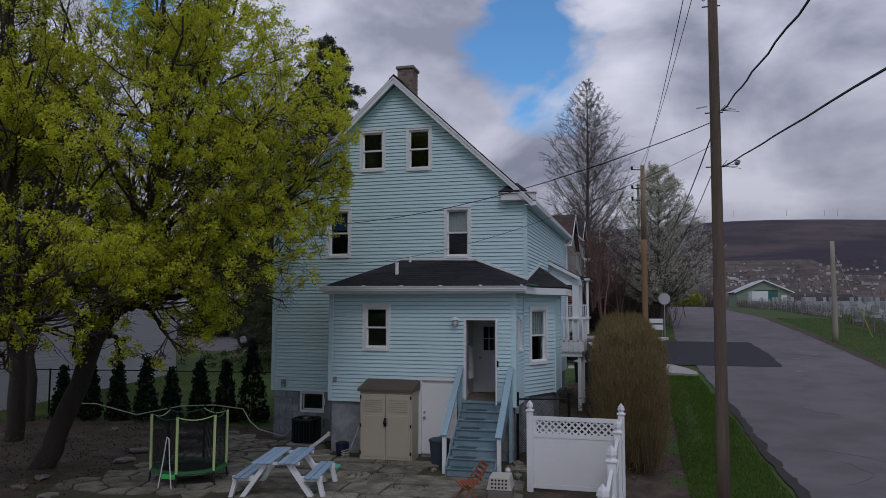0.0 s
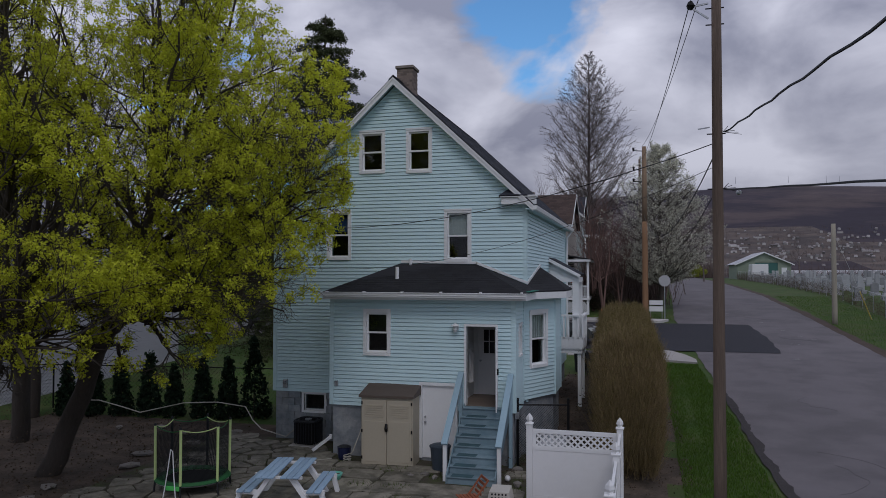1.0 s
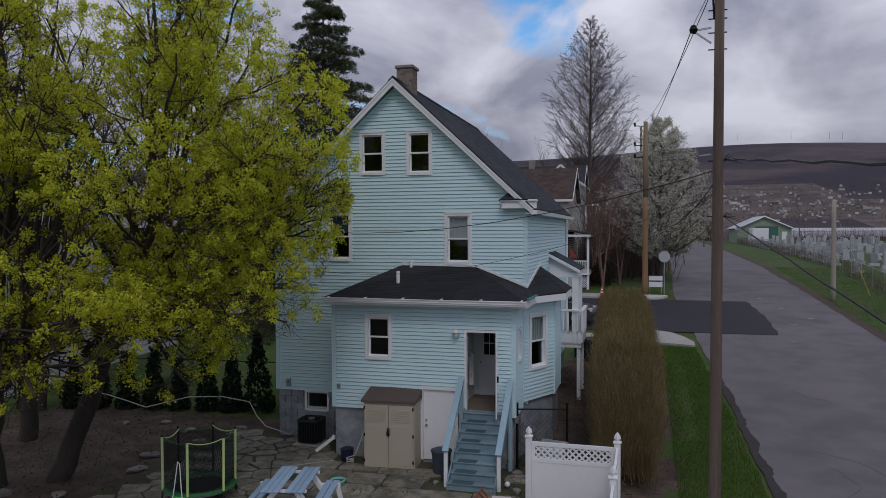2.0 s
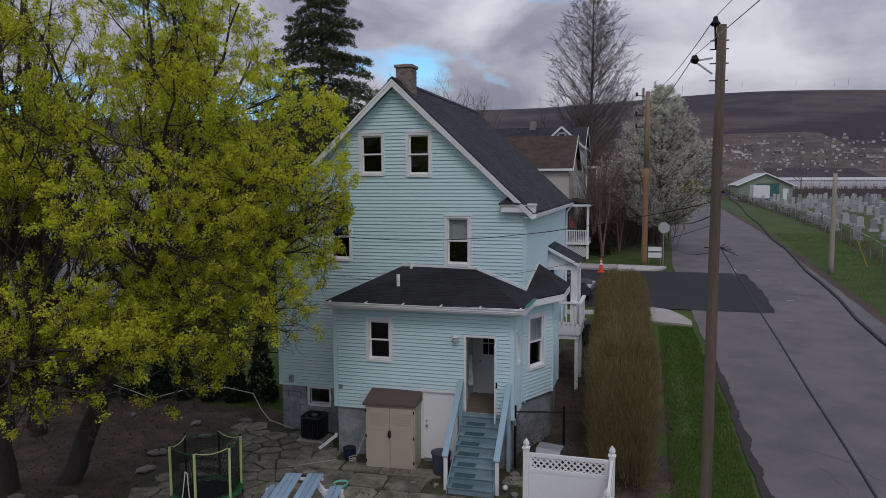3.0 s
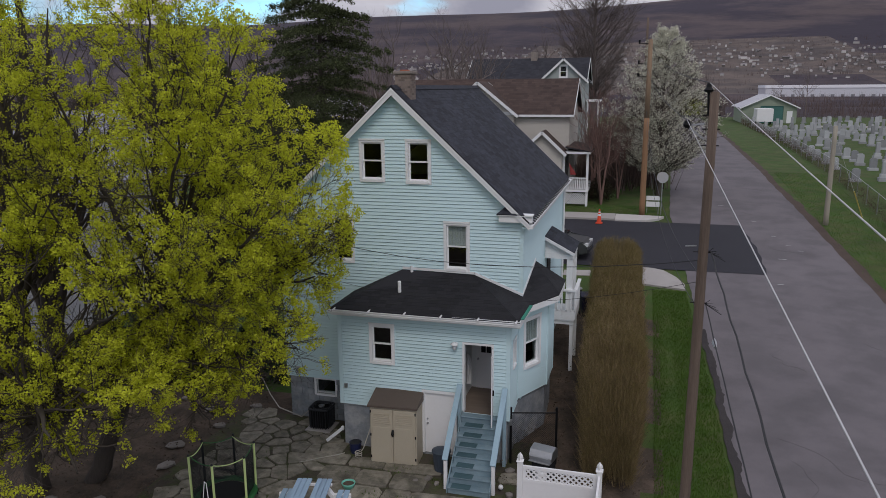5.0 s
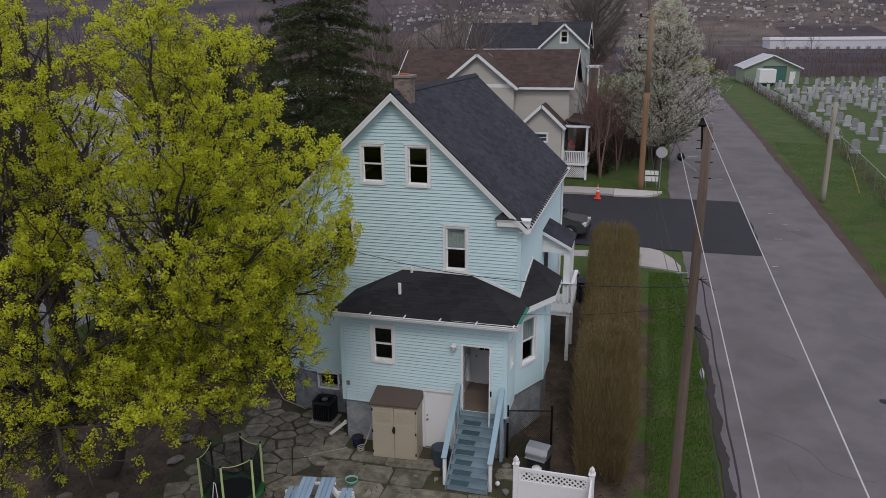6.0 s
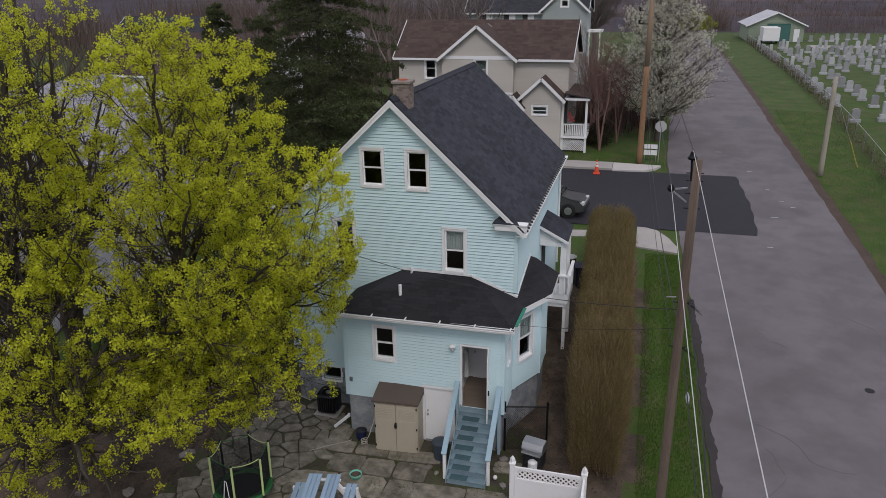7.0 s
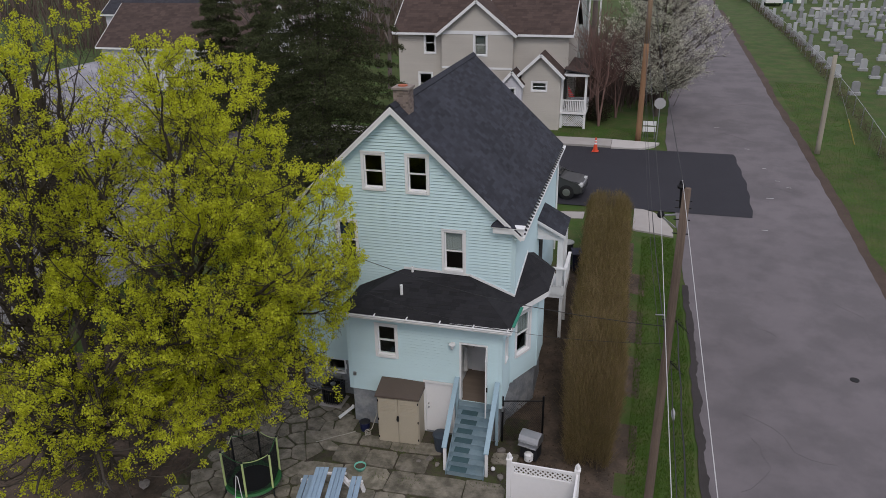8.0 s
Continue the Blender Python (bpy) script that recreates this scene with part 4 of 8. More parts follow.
# ---- back steps ----
def back_steps():
    ob = thing("back_steps", (-3.77, 17.5, 0), "blue-grey painted wooden back steps with sloping rails", "steps")
    inv = Matrix.Translation(ob.location).inverted()

    def add(name, bm, mat, parent=None, label=""):
        p = part(name, bm, mat, parent or ob, label)
        if parent is None:
            p.matrix_parent_inverse = inv
        return p

    n, y0, y1, top = 8, 16.66, 18.44, 1.5
    worn = material("worn_dark_paint", (0.05, 0.095, 0.108), 0.8, 0.15, 20, 2.0, 0.2, objects=0.15)
    rng = random.Random(3)
    rise, run = top / n, (y1 - y0 + 0.0) / n
    for k in range(n):
        y = y0 + k * run
        add("tread", boxed(-4.32, -3.2, y - 0.03, min(y + run + 0.02, 18.44), rise * (k + 1) - 0.035, rise * (k + 1), 0.006), STEP_PAINT)
        x = -4.22 + rng.uniform(-0.03, 0.05)
        if k < n - 1:
            add("tread_mat", boxed(x, x + rng.uniform(0.46, 0.56), y - 0.028, y + run - 0.002, rise * (k + 1) + 0.001, rise * (k + 1) + 0.006), worn, None, "dark worn non-slip patch")
        add("riser", boxed(-4.31, -3.21, y, y + 0.02, rise * k, rise * (k + 1) - 0.036), STEP_PAINT)
    for x in (-4.35, -3.2):
        add("stringer", prism(bmesh.new(), [(x, y0 - 0.02, -0.02), (x, y1, top - 0.28), (x, y1, top + 0.05), (x, y0 - 0.02, rise + 0.02)], (0.03, 0, 0)), STEP_PAINT)
    for x, s in ((-4.42, -1), (-3.13, 1)):
        rail = add("handrail", beam(bmesh.new(), (x, y0 + 0.12, 0.88), (x, y1 + 0.02, 2.33), 0.15, 0.045), RAIL_PAINT)
        panel = prism(bmesh.new(), [(x - 0.02, y0 + 0.2, 0.92), (x - 0.02, y1, 2.26), (x - 0.02, y1, 2.02), (x - 0.02, y0 + 0.2, 0.68)], (0.04, 0, 0))
        add("rail_board", panel, RAIL_PAINT if s > 0 else WHITE_VINYL)
        add("newel_post", boxed(x - 0.045, x + 0.045, y0 + 0.16, y0 + 0.25, -0.02, 0.86, 0.006), WHITE_VINYL)
        add("newel_post", boxed(x - 0.045, x + 0.045, y1 - 0.08, y1 + 0.01, 0.0, 2.24, 0.006), RAIL_PAINT)
    return ob


back_steps()


def storage_shed():
    ob = thing("storage_shed", (-6.23, 18.05, 0), "beige resin storage shed with brown roof and double doors", "shed")
    w, d, h = 0.68, 0.36, 1.76
    ob.matrix_world = pose(-6.2, 18.1, 0, 0, 0, 3.5)
    part("body", boxed(-w, w, -d, d, 0.0, h - 0.02, 0.015), SHED_BEIGE, ob)
    bm = bmesh.new()
    prism(bm, [(-w - 0.05, -d - 0.07, h - 0.03), (-w - 0.05, -d - 0.07, h + 0.03), (-w - 0.03, d + 0.02, h + 0.22), (-w - 0.03, d + 0.02, h - 0.03)], (2 * w + 0.08, 0, 0))
    part("roof", bm, SHED_ROOF, ob)
    for s in (-1, 1):
        x0, x1 = (-w + 0.03, -0.006) if s < 0 else (0.006, w - 0.03)
        door = part("door", boxed(x0, x1, -d - 0.035, -d, 0.05, h - 0.09, 0.008), SHED_BEIGE, ob)
        for k in range(6):
            part("louvre", boxed(x0 + 0.08, x1 - 0.08, -d - 0.048, -d - 0.034, h - 0.24 - k * 0.055, h - 0.21 - k * 0.055), SHED_BEIGE, door)
        part("panel", boxed(x0 + 0.05, x1 - 0.05, -d - 0.044, -d - 0.034, 0.12, h - 0.62, 0.004), SHED_BEIGE, door)
        edge = x0 if s < 0 else x1
        for z in (0.18, 0.85, 1.55):
            part("hinge", boxed(edge - 0.018, edge + 0.018, -d - 0.045, -d - 0.03, z, z + 0.08), BLACK_METAL, door)
    bm = tube(bmesh.new(), [(0, -d - 0.05, 0.9), (0, -d - 0.09, 0.97), (0, -d - 0.05, 1.08)], [0.035, 0.045, 0.03], 8)
    part("handle", bm, BLACK_METAL, ob, "dark oval handle")
    return ob


storage_shed()
DARK_PLASTIC = material("dark_plastic", (0.02, 0.022, 0.025), 0.6, 0.1)


def ac_unit():
    ob = thing("air_conditioner", (-9.15, 19.42, 0), "black outdoor air conditioner condenser by the wall", "air conditioner")
    part("pad", boxed(-0.42, 0.42, -0.42, 0.36, -0.02, 0.05, 0.01), CONCRETE, ob)
    bm = bmesh.new()
    k = 28
    for i in range(k):
        a = 2 * math.pi * i / k
        c, s = math.cos(a), math.sin(a)
        q = (c ** 6 + s ** 6) ** (1 / 6)
        r = 0.335 / q
        box(bm, -0.008, 0.008, r - 0.03, r, 0.08, 0.68, m=Matrix.Rotation(a, 4, "Z"))
    fins = part("louvres", bm, DARK_PLASTIC, ob)
    part("coil", boxed(-0.29, 0.29, -0.29, 0.29, 0.06, 0.685, 0.05), BLACK_METAL, ob)
    bm = bmesh.new()
    turns = [2 * math.pi * i / 32 for i in range(33)]
    ring = [(0.325 * math.cos(a) / (math.cos(a) ** 6 + math.sin(a) ** 6) ** (1 / 6), 0.325 * math.sin(a) / (math.cos(a) ** 6 + math.sin(a) ** 6) ** (1 / 6), 0.7) for a in turns]
    tube(bm, ring, 0.035, 8, cap=False)
    tube(bm, [(0.27 * math.cos(a), 0.27 * math.sin(a), 0.71) for a in turns], 0.02, 6, cap=False)
    part("top_ring", bm, DARK_PLASTIC, ob)
    bm = bmesh.new()
    for i in range(10):
        a = math.pi * i / 10
        beam(bm, (0.27 * math.cos(a), 0.27 * math.sin(a), 0.715), (-0.27 * math.cos(a), -0.27 * math.sin(a), 0.715), 0.01, 0.01)
    part("fan_guard", bm, BLACK_METAL, ob)
    part("fan_motor", tube(bmesh.new(), [(0, 0, 0.69), (0, 0, 0.74)], 0.1, 14), GREY_METAL, ob)


ac_unit()


def picnic_table():
    blue = material("faded_blue_plank", (0.30, 0.42, 0.55), 0.7, 0.12, 20, 2.0, 0.25, objects=0.1, stretch=(3, 0.4, 1))
    ob = thing("picnic_table", (-7.25, 14.5, 0), "plastic picnic table with pale blue top and white legs", "table", turn=12)
    for x in (-0.42, -0.29, -0.16, 0.1, 0.23, 0.36):
        part("plank", boxed(x - 0.061, x + 0.061, -0.82, 0.82, 0.70, 0.74, 0.01), blue, ob)
    for s in (-1, 1):
        for k in (-1, 1):
            part("bench_plank", boxed(s * 0.72 + k * 0.08 - 0.07, s * 0.72 + k * 0.08 + 0.07, -0.8, 0.8, 0.41, 0.45, 0.01), blue, ob)
    for y in (-0.62, 0.62):
        bm = bmesh.new()
        for s in (-1, 1):
            beam(bm, (s * 0.22, y, 0.7), (s * 0.72, y, 0.0), 0.09, 0.14, (0, 1, 0))
            beam(bm, (s * 0.45, y, 0.38), (s * 0.92, y, 0.39), 0.08, 0.09)
            beam(bm, (s * 0.85, y, 0.38), (s * 0.95, y, 0.0), 0.08, 0.13, (0, 1, 0))
        beam(bm, (-0.45, y, 0.68), (0.45, y, 0.68), 0.06, 0.05)
        part("leg_frame", bm, WHITE_VINYL, ob, "white moulded leg frame")


picnic_table()


def trampoline():
    green, lime = material("green_pad", (0.025, 0.13, 0.04), 0.6, 0.1), material("lime_sleeve", (0.55, 0.68, 0.28), 0.6, 0.08)
    net = material("black_net", (0.012, 0.013, 0.014), 0.9, 0.1)
    ob = thing("trampoline", (-9.75, 14.75, 0), "small round trampoline with green pad, lime posts and black net", "trampoline")
    R, H, Z = 0.8, 1.5, 0.3
    angles = [radians(a) for a in (-75, -17, 42, 101, 160, 219)]
    at = lambda a, r, z: (r * math.cos(a), r * math.sin(a), z)
    for i, a in enumerate(angles):
        post = part("post", tube(bmesh.new(), [at(a, R, 0.3), at(a, R + 0.01, H)], 0.03, 8), lime if i in (0, 1, 2, 5) else DARK_PLASTIC, ob)
        part("post_cap", tube(bmesh.new(), [at(a, R + 0.01, H), at(a, R + 0.01, H + 0.05)], [0.035, 0.02], 8), DARK_PLASTIC, post)
        part("leg", tube(bmesh.new(), [at(a, R, 0.3), at(a, R + 0.03, 0.0)], 0.022, 8), DARK_PLASTIC, ob)
    circle = lambda r, z: [at(2 * math.pi * k / 36, r, z) for k in range(37)]
    part("frame", tube(bmesh.new(), circle(R - 0.02, Z - 0.03), 0.02, 6, cap=False), GREY_METAL, ob)
    n = 36
    verts = [at(2 * math.pi * k / n, r, z) for r, z in ((0.6, Z), (0.77, Z + 0.03), (0.81, Z - 0.02)) for k in range(n)]
    faces = [(j * n + k, j * n + (k + 1) % n, (j + 1) * n + (k + 1) % n, (j + 1) * n + k) for j in range(2) for k in range(n)]
    part_pad = raw("edge_pad", verts, faces, green, ob)
    mod = part_pad.modifiers.new("thick", "SOLIDIFY")
    mod.thickness = 0.02
    part("jumping_mat", tube(bmesh.new(), [(0, 0, Z - 0.03), (0, 0, Z - 0.015)], 0.61, 36), net, ob)
    # mesh netting of crossing threads
    bm = bmesh.new()
    hexa = [Vector(at(a, R - 0.03, 0)) for a in angles]
    for i in range(6):
        p, q = hexa[i], hexa[(i + 1) % 6]
        for k in range(60):
            b = p.lerp(q, k / 60)
            beam(bm, b + Vector((0, 0, Z)), b + Vector((0, 0, H - 0.04 - 0.08 * math.sin(math.pi * k / 60))), 0.008, 0.004)
        for k in range(56):
            z = Z + (H - 0.1 - Z) * k / 56
            beam(bm, p + Vector((0, 0, z)), q + Vector((0, 0, z)), 0.004, 0.0075)
    nets = part("net", bm, net, ob)
    nets["kind"] = "stuff"
    for i in range(6):
        p, q = hexa[i], hexa[(i + 1) % 6]
        pts = [p.lerp(q, k / 8) + Vector((0, 0, H - 0.02 - 0.3 * (k / 8) * (1 - k / 8))) for k in range(9)]
        part("top_cord", tube(bmesh.new(), pts, 0.012, 6), green if i % 2 else lime, ob)
    # the little swing frame with its seat
    bm = tube(bmesh.new(), [(0.2, -0.92, 0.01), (0.12, -0.88, 0.5), (0.07, -0.86, 1.05), (0.02, -0.86, 1.09), (-0.05, -0.88, 0.55), (-0.12, -0.93, 0.01)], 0.012, 6)
    part("ladder", bm, WHITE_VINYL, ob, "white wire entry ladder")
    part("door_flap", boxed(-0.12, 0.22, -0.84, -0.82, 0.2, 0.3, 0.01), material("bright_green", (0.10, 0.55, 0.12), 0.6), ob, "bright green flap")


trampoline()


# ---- vinyl fence ----
def fence_post(parent, x, y):
    bm = boxed(x - 0.065, x + 0.065, y - 0.065, y + 0.065, -0.05, 1.66, 0.006)
    post = part("post", bm, WHITE_VINYL, parent)
    bm = bmesh.new()
    box(bm, x - 0.085, x + 0.085, y - 0.085, y + 0.085, 1.66, 1.69, 0.006)
    tube(bm, [(x, y, 1.69), (x, y, 1.72), (x, y, 1.76), (x, y, 1.82), (x, y, 1.89)], [0.06, 0.045, 0.075, 0.06, 0.008], 4)
    part("finial", bm, WHITE_VINYL, post)


def vinyl_fence():
    ob = thing("vinyl_fence", (-1.3, 15.8, 0), "white vinyl privacy fence with lattice top and pointed caps", "fence")
    ob.matrix_world = Matrix()
    spots = [(-2.26, 15.81), (-0.38, 15.8), (-0.38, 13.53), (-0.38, 11.04), (-0.38, 8.67)]
    for p in spots:
        fence_post(ob, *p)
    for p, q in zip(spots, spots[1:]):
        p, q = Vector((*p, 0)), Vector((*q, 0))
        d = (q - p).normalized()
        a, b = p + d * 0.066, q - d * 0.066
        up = lambda v, z: v + Vector((0, 0, z))
        for z in (0.12, 1.17, 1.52):
            part("rail", beam(bmesh.new(), up(a, z), up(b, z), 0.05, 0.085), WHITE_VINYL, ob)
        part("panel", beam(bmesh.new(), up(a, 0.645), up(b, 0.645), 0.03, 0.96), WHITE_VINYL, ob)
        for e, f in ((a, a + d * 0.075), (b - d * 0.075, b)):
            part("stile", beam(bmesh.new(), up(e, 1.345), up(f, 1.345), 0.035, 0.264), WHITE_VINYL, ob)
        a, b = a + d * 0.076, b - d * 0.076
        L, z0, tall = (b - a).length, 1.213, 0.264
        for s in (1, -1):
            for k in range(-2, int(L / 0.135) + 2):
                u = k * 0.135
                u0, u1 = (u, u + tall) if s > 0 else (u + tall, u)
                f0, f1 = (max(0.0, min(L, u0)) - u0) / (u1 - u0), (max(0.0, min(L, u1)) - u0) / (u1 - u0)
                if f1 - f0 < 0.1:
                    continue
                off = Vector((-d.y, d.x, 0)) * (0.006 * s)
                part("lattice_slat", beam(bmesh.new(), up(a + d * (u0 + (u1 - u0) * f0), z0 + tall * f0) + off, up(a + d * (u0 + (u1 - u0) * f1), z0 + tall * f1) + off, 0.01, 0.038), WHITE_VINYL, ob)


vinyl_fence()


# ---- things on the patio ----
def small_things():
    navy = material("navy_plastic", (0.015, 0.02, 0.06), 0.4, 0.1)
    ob = thing("bucket", (-7.5, 18.12, 0.02), "navy blue plastic bucket beside the shed", "bucket")
    part("body", tube(bmesh.new(), [(0, 0, 0), (0, 0, 0.1), (0, 0, 0.3), (0, 0, 0.32)], [0.14, 0.165, 0.175, 0.185], 18), navy, ob)
    part("lid", tube(bmesh.new(), [(0, 0, 0.321), (0, 0, 0.35)], [0.17, 0.12], 18), DARK_PLASTIC, ob)
    ob = thing("planter_bowl", (-6.93, 16.2, 0.02), "mint green plastic planter bowl with soil", "planter")
    rings = [(0.0, 0.12), (0.12, 0.17), (0.17, 0.19), (0.175, 0.17), (0.1, 0.15)]
    n = 20
    verts = [(r * math.cos(2 * math.pi * k / n), r * math.sin(2 * math.pi * k / n), z) for z, r in rings for k in range(n)]
    faces = [(j * n + k, j * n + (k + 1) % n, (j + 1) * n + (k + 1) % n, (j + 1) * n + k) for j in range(4) for k in range(n)] + [tuple(range(n - 1, -1, -1))]
    raw("bowl", verts, faces, material("mint_plastic", (0.16, 0.48, 0.38), 0.45, 0.06), ob, smooth=True)
    part("soil", tube(bmesh.new(), [(0, 0, 0.09), (0, 0, 0.13)], 0.155, 18), DIRT, ob)
    ob = thing("trash_can", (-4.78, 17.75, 0.0), "dark grey plastic trash can beside the steps", "trash can")
    grey = material("grey_plastic", (0.05, 0.065, 0.085), 0.5, 0.1)
    part("body", tube(bmesh.new(), [(0, 0, 0), (0, 0, 0.05), (0, 0, 0.58)], [0.19, 0.2, 0.25], 20), grey, ob)
    part("rim", tube(bmesh.new(), [(0, 0, 0.58), (0, 0, 0.62)], [0.27, 0.27], 20), grey, ob)
    part("lid", tube(bmesh.new(), [(0, 0, 0.621), (0, 0, 0.65), (0, 0, 0.68)], [0.265, 0.2, 0.05], 20), grey, ob)
    # hose
    tan = material("pale_hose", (0.40, 0.38, 0.33), 0.6, 0.1)
    pts = [(-7.3 + 0.1 * math.sin(k * 0.8), 17.85 + 0.09 * math.cos(k * 0.8), 0.03 + 0.03 * (k // 8) + 0.004 * k) for k in range(26)]
    pts += [(-7.16, 17.9, 0.3), (-7.06, 18.1, 0.7), (-7.0, 18.3, 1.05)]
    tagged(part("hose", tube(bmesh.new(), pts, 0.014, 6), tan), "pale garden hose coiled by the shed", "hose")
    pts = [(-7.75, 17.9, 0.07), (-7.9, 17.75, 0.07), (-8.1, 17.6, 0.07), (-8.35, 17.42, 0.07), (-8.6, 17.2, 0.07), (-8.8, 17.05, 0.07)]
    tagged(part("hose", tube(bmesh.new(), pts, 0.013, 6), tan), "pale garden hose lying on the flagstones", "hose")
    pts = [(-9.6, 20.0, 0.5), (-10.0, 19.7, 0.12), (-10.9, 19.9, 0.25), (-11.6, 20.6, 0.35), (-12.2, 21.2, 0.62), (-13.4, 21.5, 0.66), (-14.6, 21.4, 0.6), (-15.6, 20.5, 0.4), (-16.6, 20.8, 0.5), (-17.6, 21.0, 0.62), (-18.6, 20.9, 0.6)]
    tagged(part("hose", tube(bmesh.new(), pts, 0.018, 6), tan), "pale hose along the edge of the yard", "hose")
    # downspout elbow at the wing's corner
    ob = thing("downspout", (-8.2, 18.6, 0), "white downspout elbow at the corner of the wing", "downspout")
    ob.matrix_world = Matrix()
    part("bracket", boxed(-8.17, -8.09, 18.64, 18.72, 0.38, 0.5, 0.01), TRIM, ob)
    bm = bmesh.new()
    beam(bm, (-8.13, 18.66, 0.44), (-8.55, 18.92 - 0.5, 0.1), 0.08, 0.07)
    part("elbow", bm, TRIM, ob)
    # porch lamp
    ob = thing("wall_lamp", (-4.55, 18.4, 3.47), "white wall lantern beside the back door", "lamp")
    part("back_plate", boxed(-0.06, 0.06, 0.05, 0.08, -0.05, 0.1, 0.01), TRIM, ob)
    part("hood", tube(bmesh.new(), [(0, -0.04, 0.06), (0, -0.04, 0.09), (0, -0.04, 0.13)], [0.11, 0.1, 0.02], 12), TRIM, ob)
    part("globe", tube(bmesh.new(), [(0, -0.04, -0.1), (0, -0.04, -0.04), (0, -0.04, 0.058)], [0.03, 0.06, 0.06], 12), material("frosted_glass", (0.6, 0.62, 0.62), 0.3, 0.03), ob)
    # meter on the main wall
    ob = thing("electric_meter", (-10.15, 19.93, 1.62), "grey meter box on the rear wall", "meter")
    part("box", boxed(-0.07, 0.07, -0.03, 0.04, -0.12, 0.12, 0.01), GREY_METAL, ob)
    part("dial", tube(bmesh.new(), [(0, -0.03, 0.03), (0, -0.07, 0.03)], 0.05, 12), material("meter_glass", (0.25, 0.27, 0.28), 0.2), ob)
    # folding chair
    red = material("red_brown_wood", (0.30, 0.10, 0.05), 0.6, 0.15)
    ob = thing("folding_chair", (-3.3, 14.5, 0), "red-brown wooden folding chair near the steps", "chair", turn=-60)
    for k in range(6):
        part("seat_slat", boxed(-0.2, 0.2, -0.2 + k * 0.07, -0.15 + k * 0.07, 0.40, 0.42), red, ob)
    for k in range(4):
        part("back_slat", boxed(-0.2, 0.2, 0.2 + k * 0.045, 0.215 + k * 0.045, 0.47 + k * 0.085, 0.53 + k * 0.085), red, ob)
    for x in (-0.21, 0.21):
        part("leg", beam(bmesh.new(), (x, -0.25, 0.0), (x, 0.36, 0.78), 0.025, 0.04, (1, 0, 0)), red, ob)
        part("leg", beam(bmesh.new(), (x * 0.9, 0.28, 0.0), (x * 0.9, -0.2, 0.42), 0.025, 0.04, (1, 0, 0)), red, ob)
    # pet carrier
    cream = material("cream_plastic", (0.55, 0.52, 0.47), 0.5, 0.06)
    ob = thing("pet_carrier", (-2.76, 15.1, 0), "cream plastic pet carrier with vent holes", "pet carrier", turn=4)
    bm = bmesh.new()
    box(bm, -0.25, 0.25, -0.3, 0.3, 0.0, 0.22, 0.03)
    part("base", bm, material("taupe_plastic", (0.2, 0.17, 0.15), 0.5), ob)
    bm = bmesh.new()
    prism(bm, [(-0.25, -0.3, 0.221), (0.25, -0.3, 0.221), (0.2, -0.27, 0.45), (-0.2, -0.27, 0.45)], (0, 0.56, 0))
    part("top", bm, cream, ob)
    for i in range(5):
        for j in range(3):
            part("vent_hole", tube(bmesh.new(), [(-0.14 + i * 0.07, -0.302 + 0.008 * j, 0.27 + j * 0.07), (-0.14 + i * 0.07, -0.29 + 0.008 * j, 0.27 + j * 0.07)], 0.02, 8), BLACK_METAL, ob)
    # plain white globe standing for a small solar light by the steps
    ob = thing("ball", (-2.98, 17.14, 0.10), "small white globe for a solar garden light beside the steps", "ball")
    part("shell", tube(bmesh.new(), [(0, 0, -0.07), (0, 0, -0.06), (0, 0, -0.03), (0, 0, 0), (0, 0, 0.03), (0, 0, 0.06), (0, 0, 0.07)], [0.01, 0.04, 0.063, 0.07, 0.063, 0.04, 0.01], 14), WHITE_VINYL, ob, smooth=True)
    # gas grill
    ob = thing("gas_grill", (-1.98, 18.05, 0), "gas grill with silver lid on dark cart", "grill", turn=-14)
    part("cart", boxed(-0.27, 0.27, -0.2, 0.24, 0.08, 0.62, 0.02), DARK_PLASTIC, ob)
    part("side_shelf", boxed(-0.3, 0.3, -0.34, -0.2, 0.6, 0.64, 0.01), GREY_METAL, ob)
    bm = prism(bmesh.new(), [(-0.32, -0.22, 0.62), (-0.32, -0.25, 0.74), (-0.32, -0.16, 0.90), (-0.32, 0.1, 0.96), (-0.32, 0.24, 0.86), (-0.32, 0.24, 0.62)], (0.64, 0, 0))
    lid = part("lid", bm, GREY_METAL, ob, "brushed silver lid")
    part("handle", tube(bmesh.new(), [(-0.26, -0.24, 0.76), (-0.26, -0.31, 0.77), (0.26, -0.31, 0.77), (0.26, -0.24, 0.76)], 0.014, 8), GREY_METAL, lid)
    part("gas_bottle", tube(bmesh.new(), [(0.05, -0.26, 0.1), (0.05, -0.26, 0.15), (0.05, -0.26, 0.36), (0.05, -0.26, 0.42)], [0.1, 0.14, 0.14, 0.06], 14), TRIM, ob)
    # chain-link gate beside the wing
    ob = thing("garden_gate", (-2.5, 18.7, 0), "black chain-link gate between wing and hedge", "gate")
    ob.matrix_world = Matrix()
    for x, y in ((-2.99, 18.64), (-1.75, 18.95)):
        part("post", tube(bmesh.new(), [(x, y, 0.0), (x, y, 1.72)], 0.035, 8), BLACK_METAL, ob)
    part("top_rail", tube(bmesh.new(), [(-2.99, 18.64, 1.55), (-1.75, 18.95, 1.55)], 0.02, 8), BLACK_METAL, ob)
    part("latch", boxed(-3.05, -2.95, 18.55, 18.62, 1.2, 1.38, 0.01), GREY_METAL, ob)
    bm = bmesh.new()
    a, b = Vector((-2.95, 18.65, 0)), Vector((-1.79, 18.94, 0))
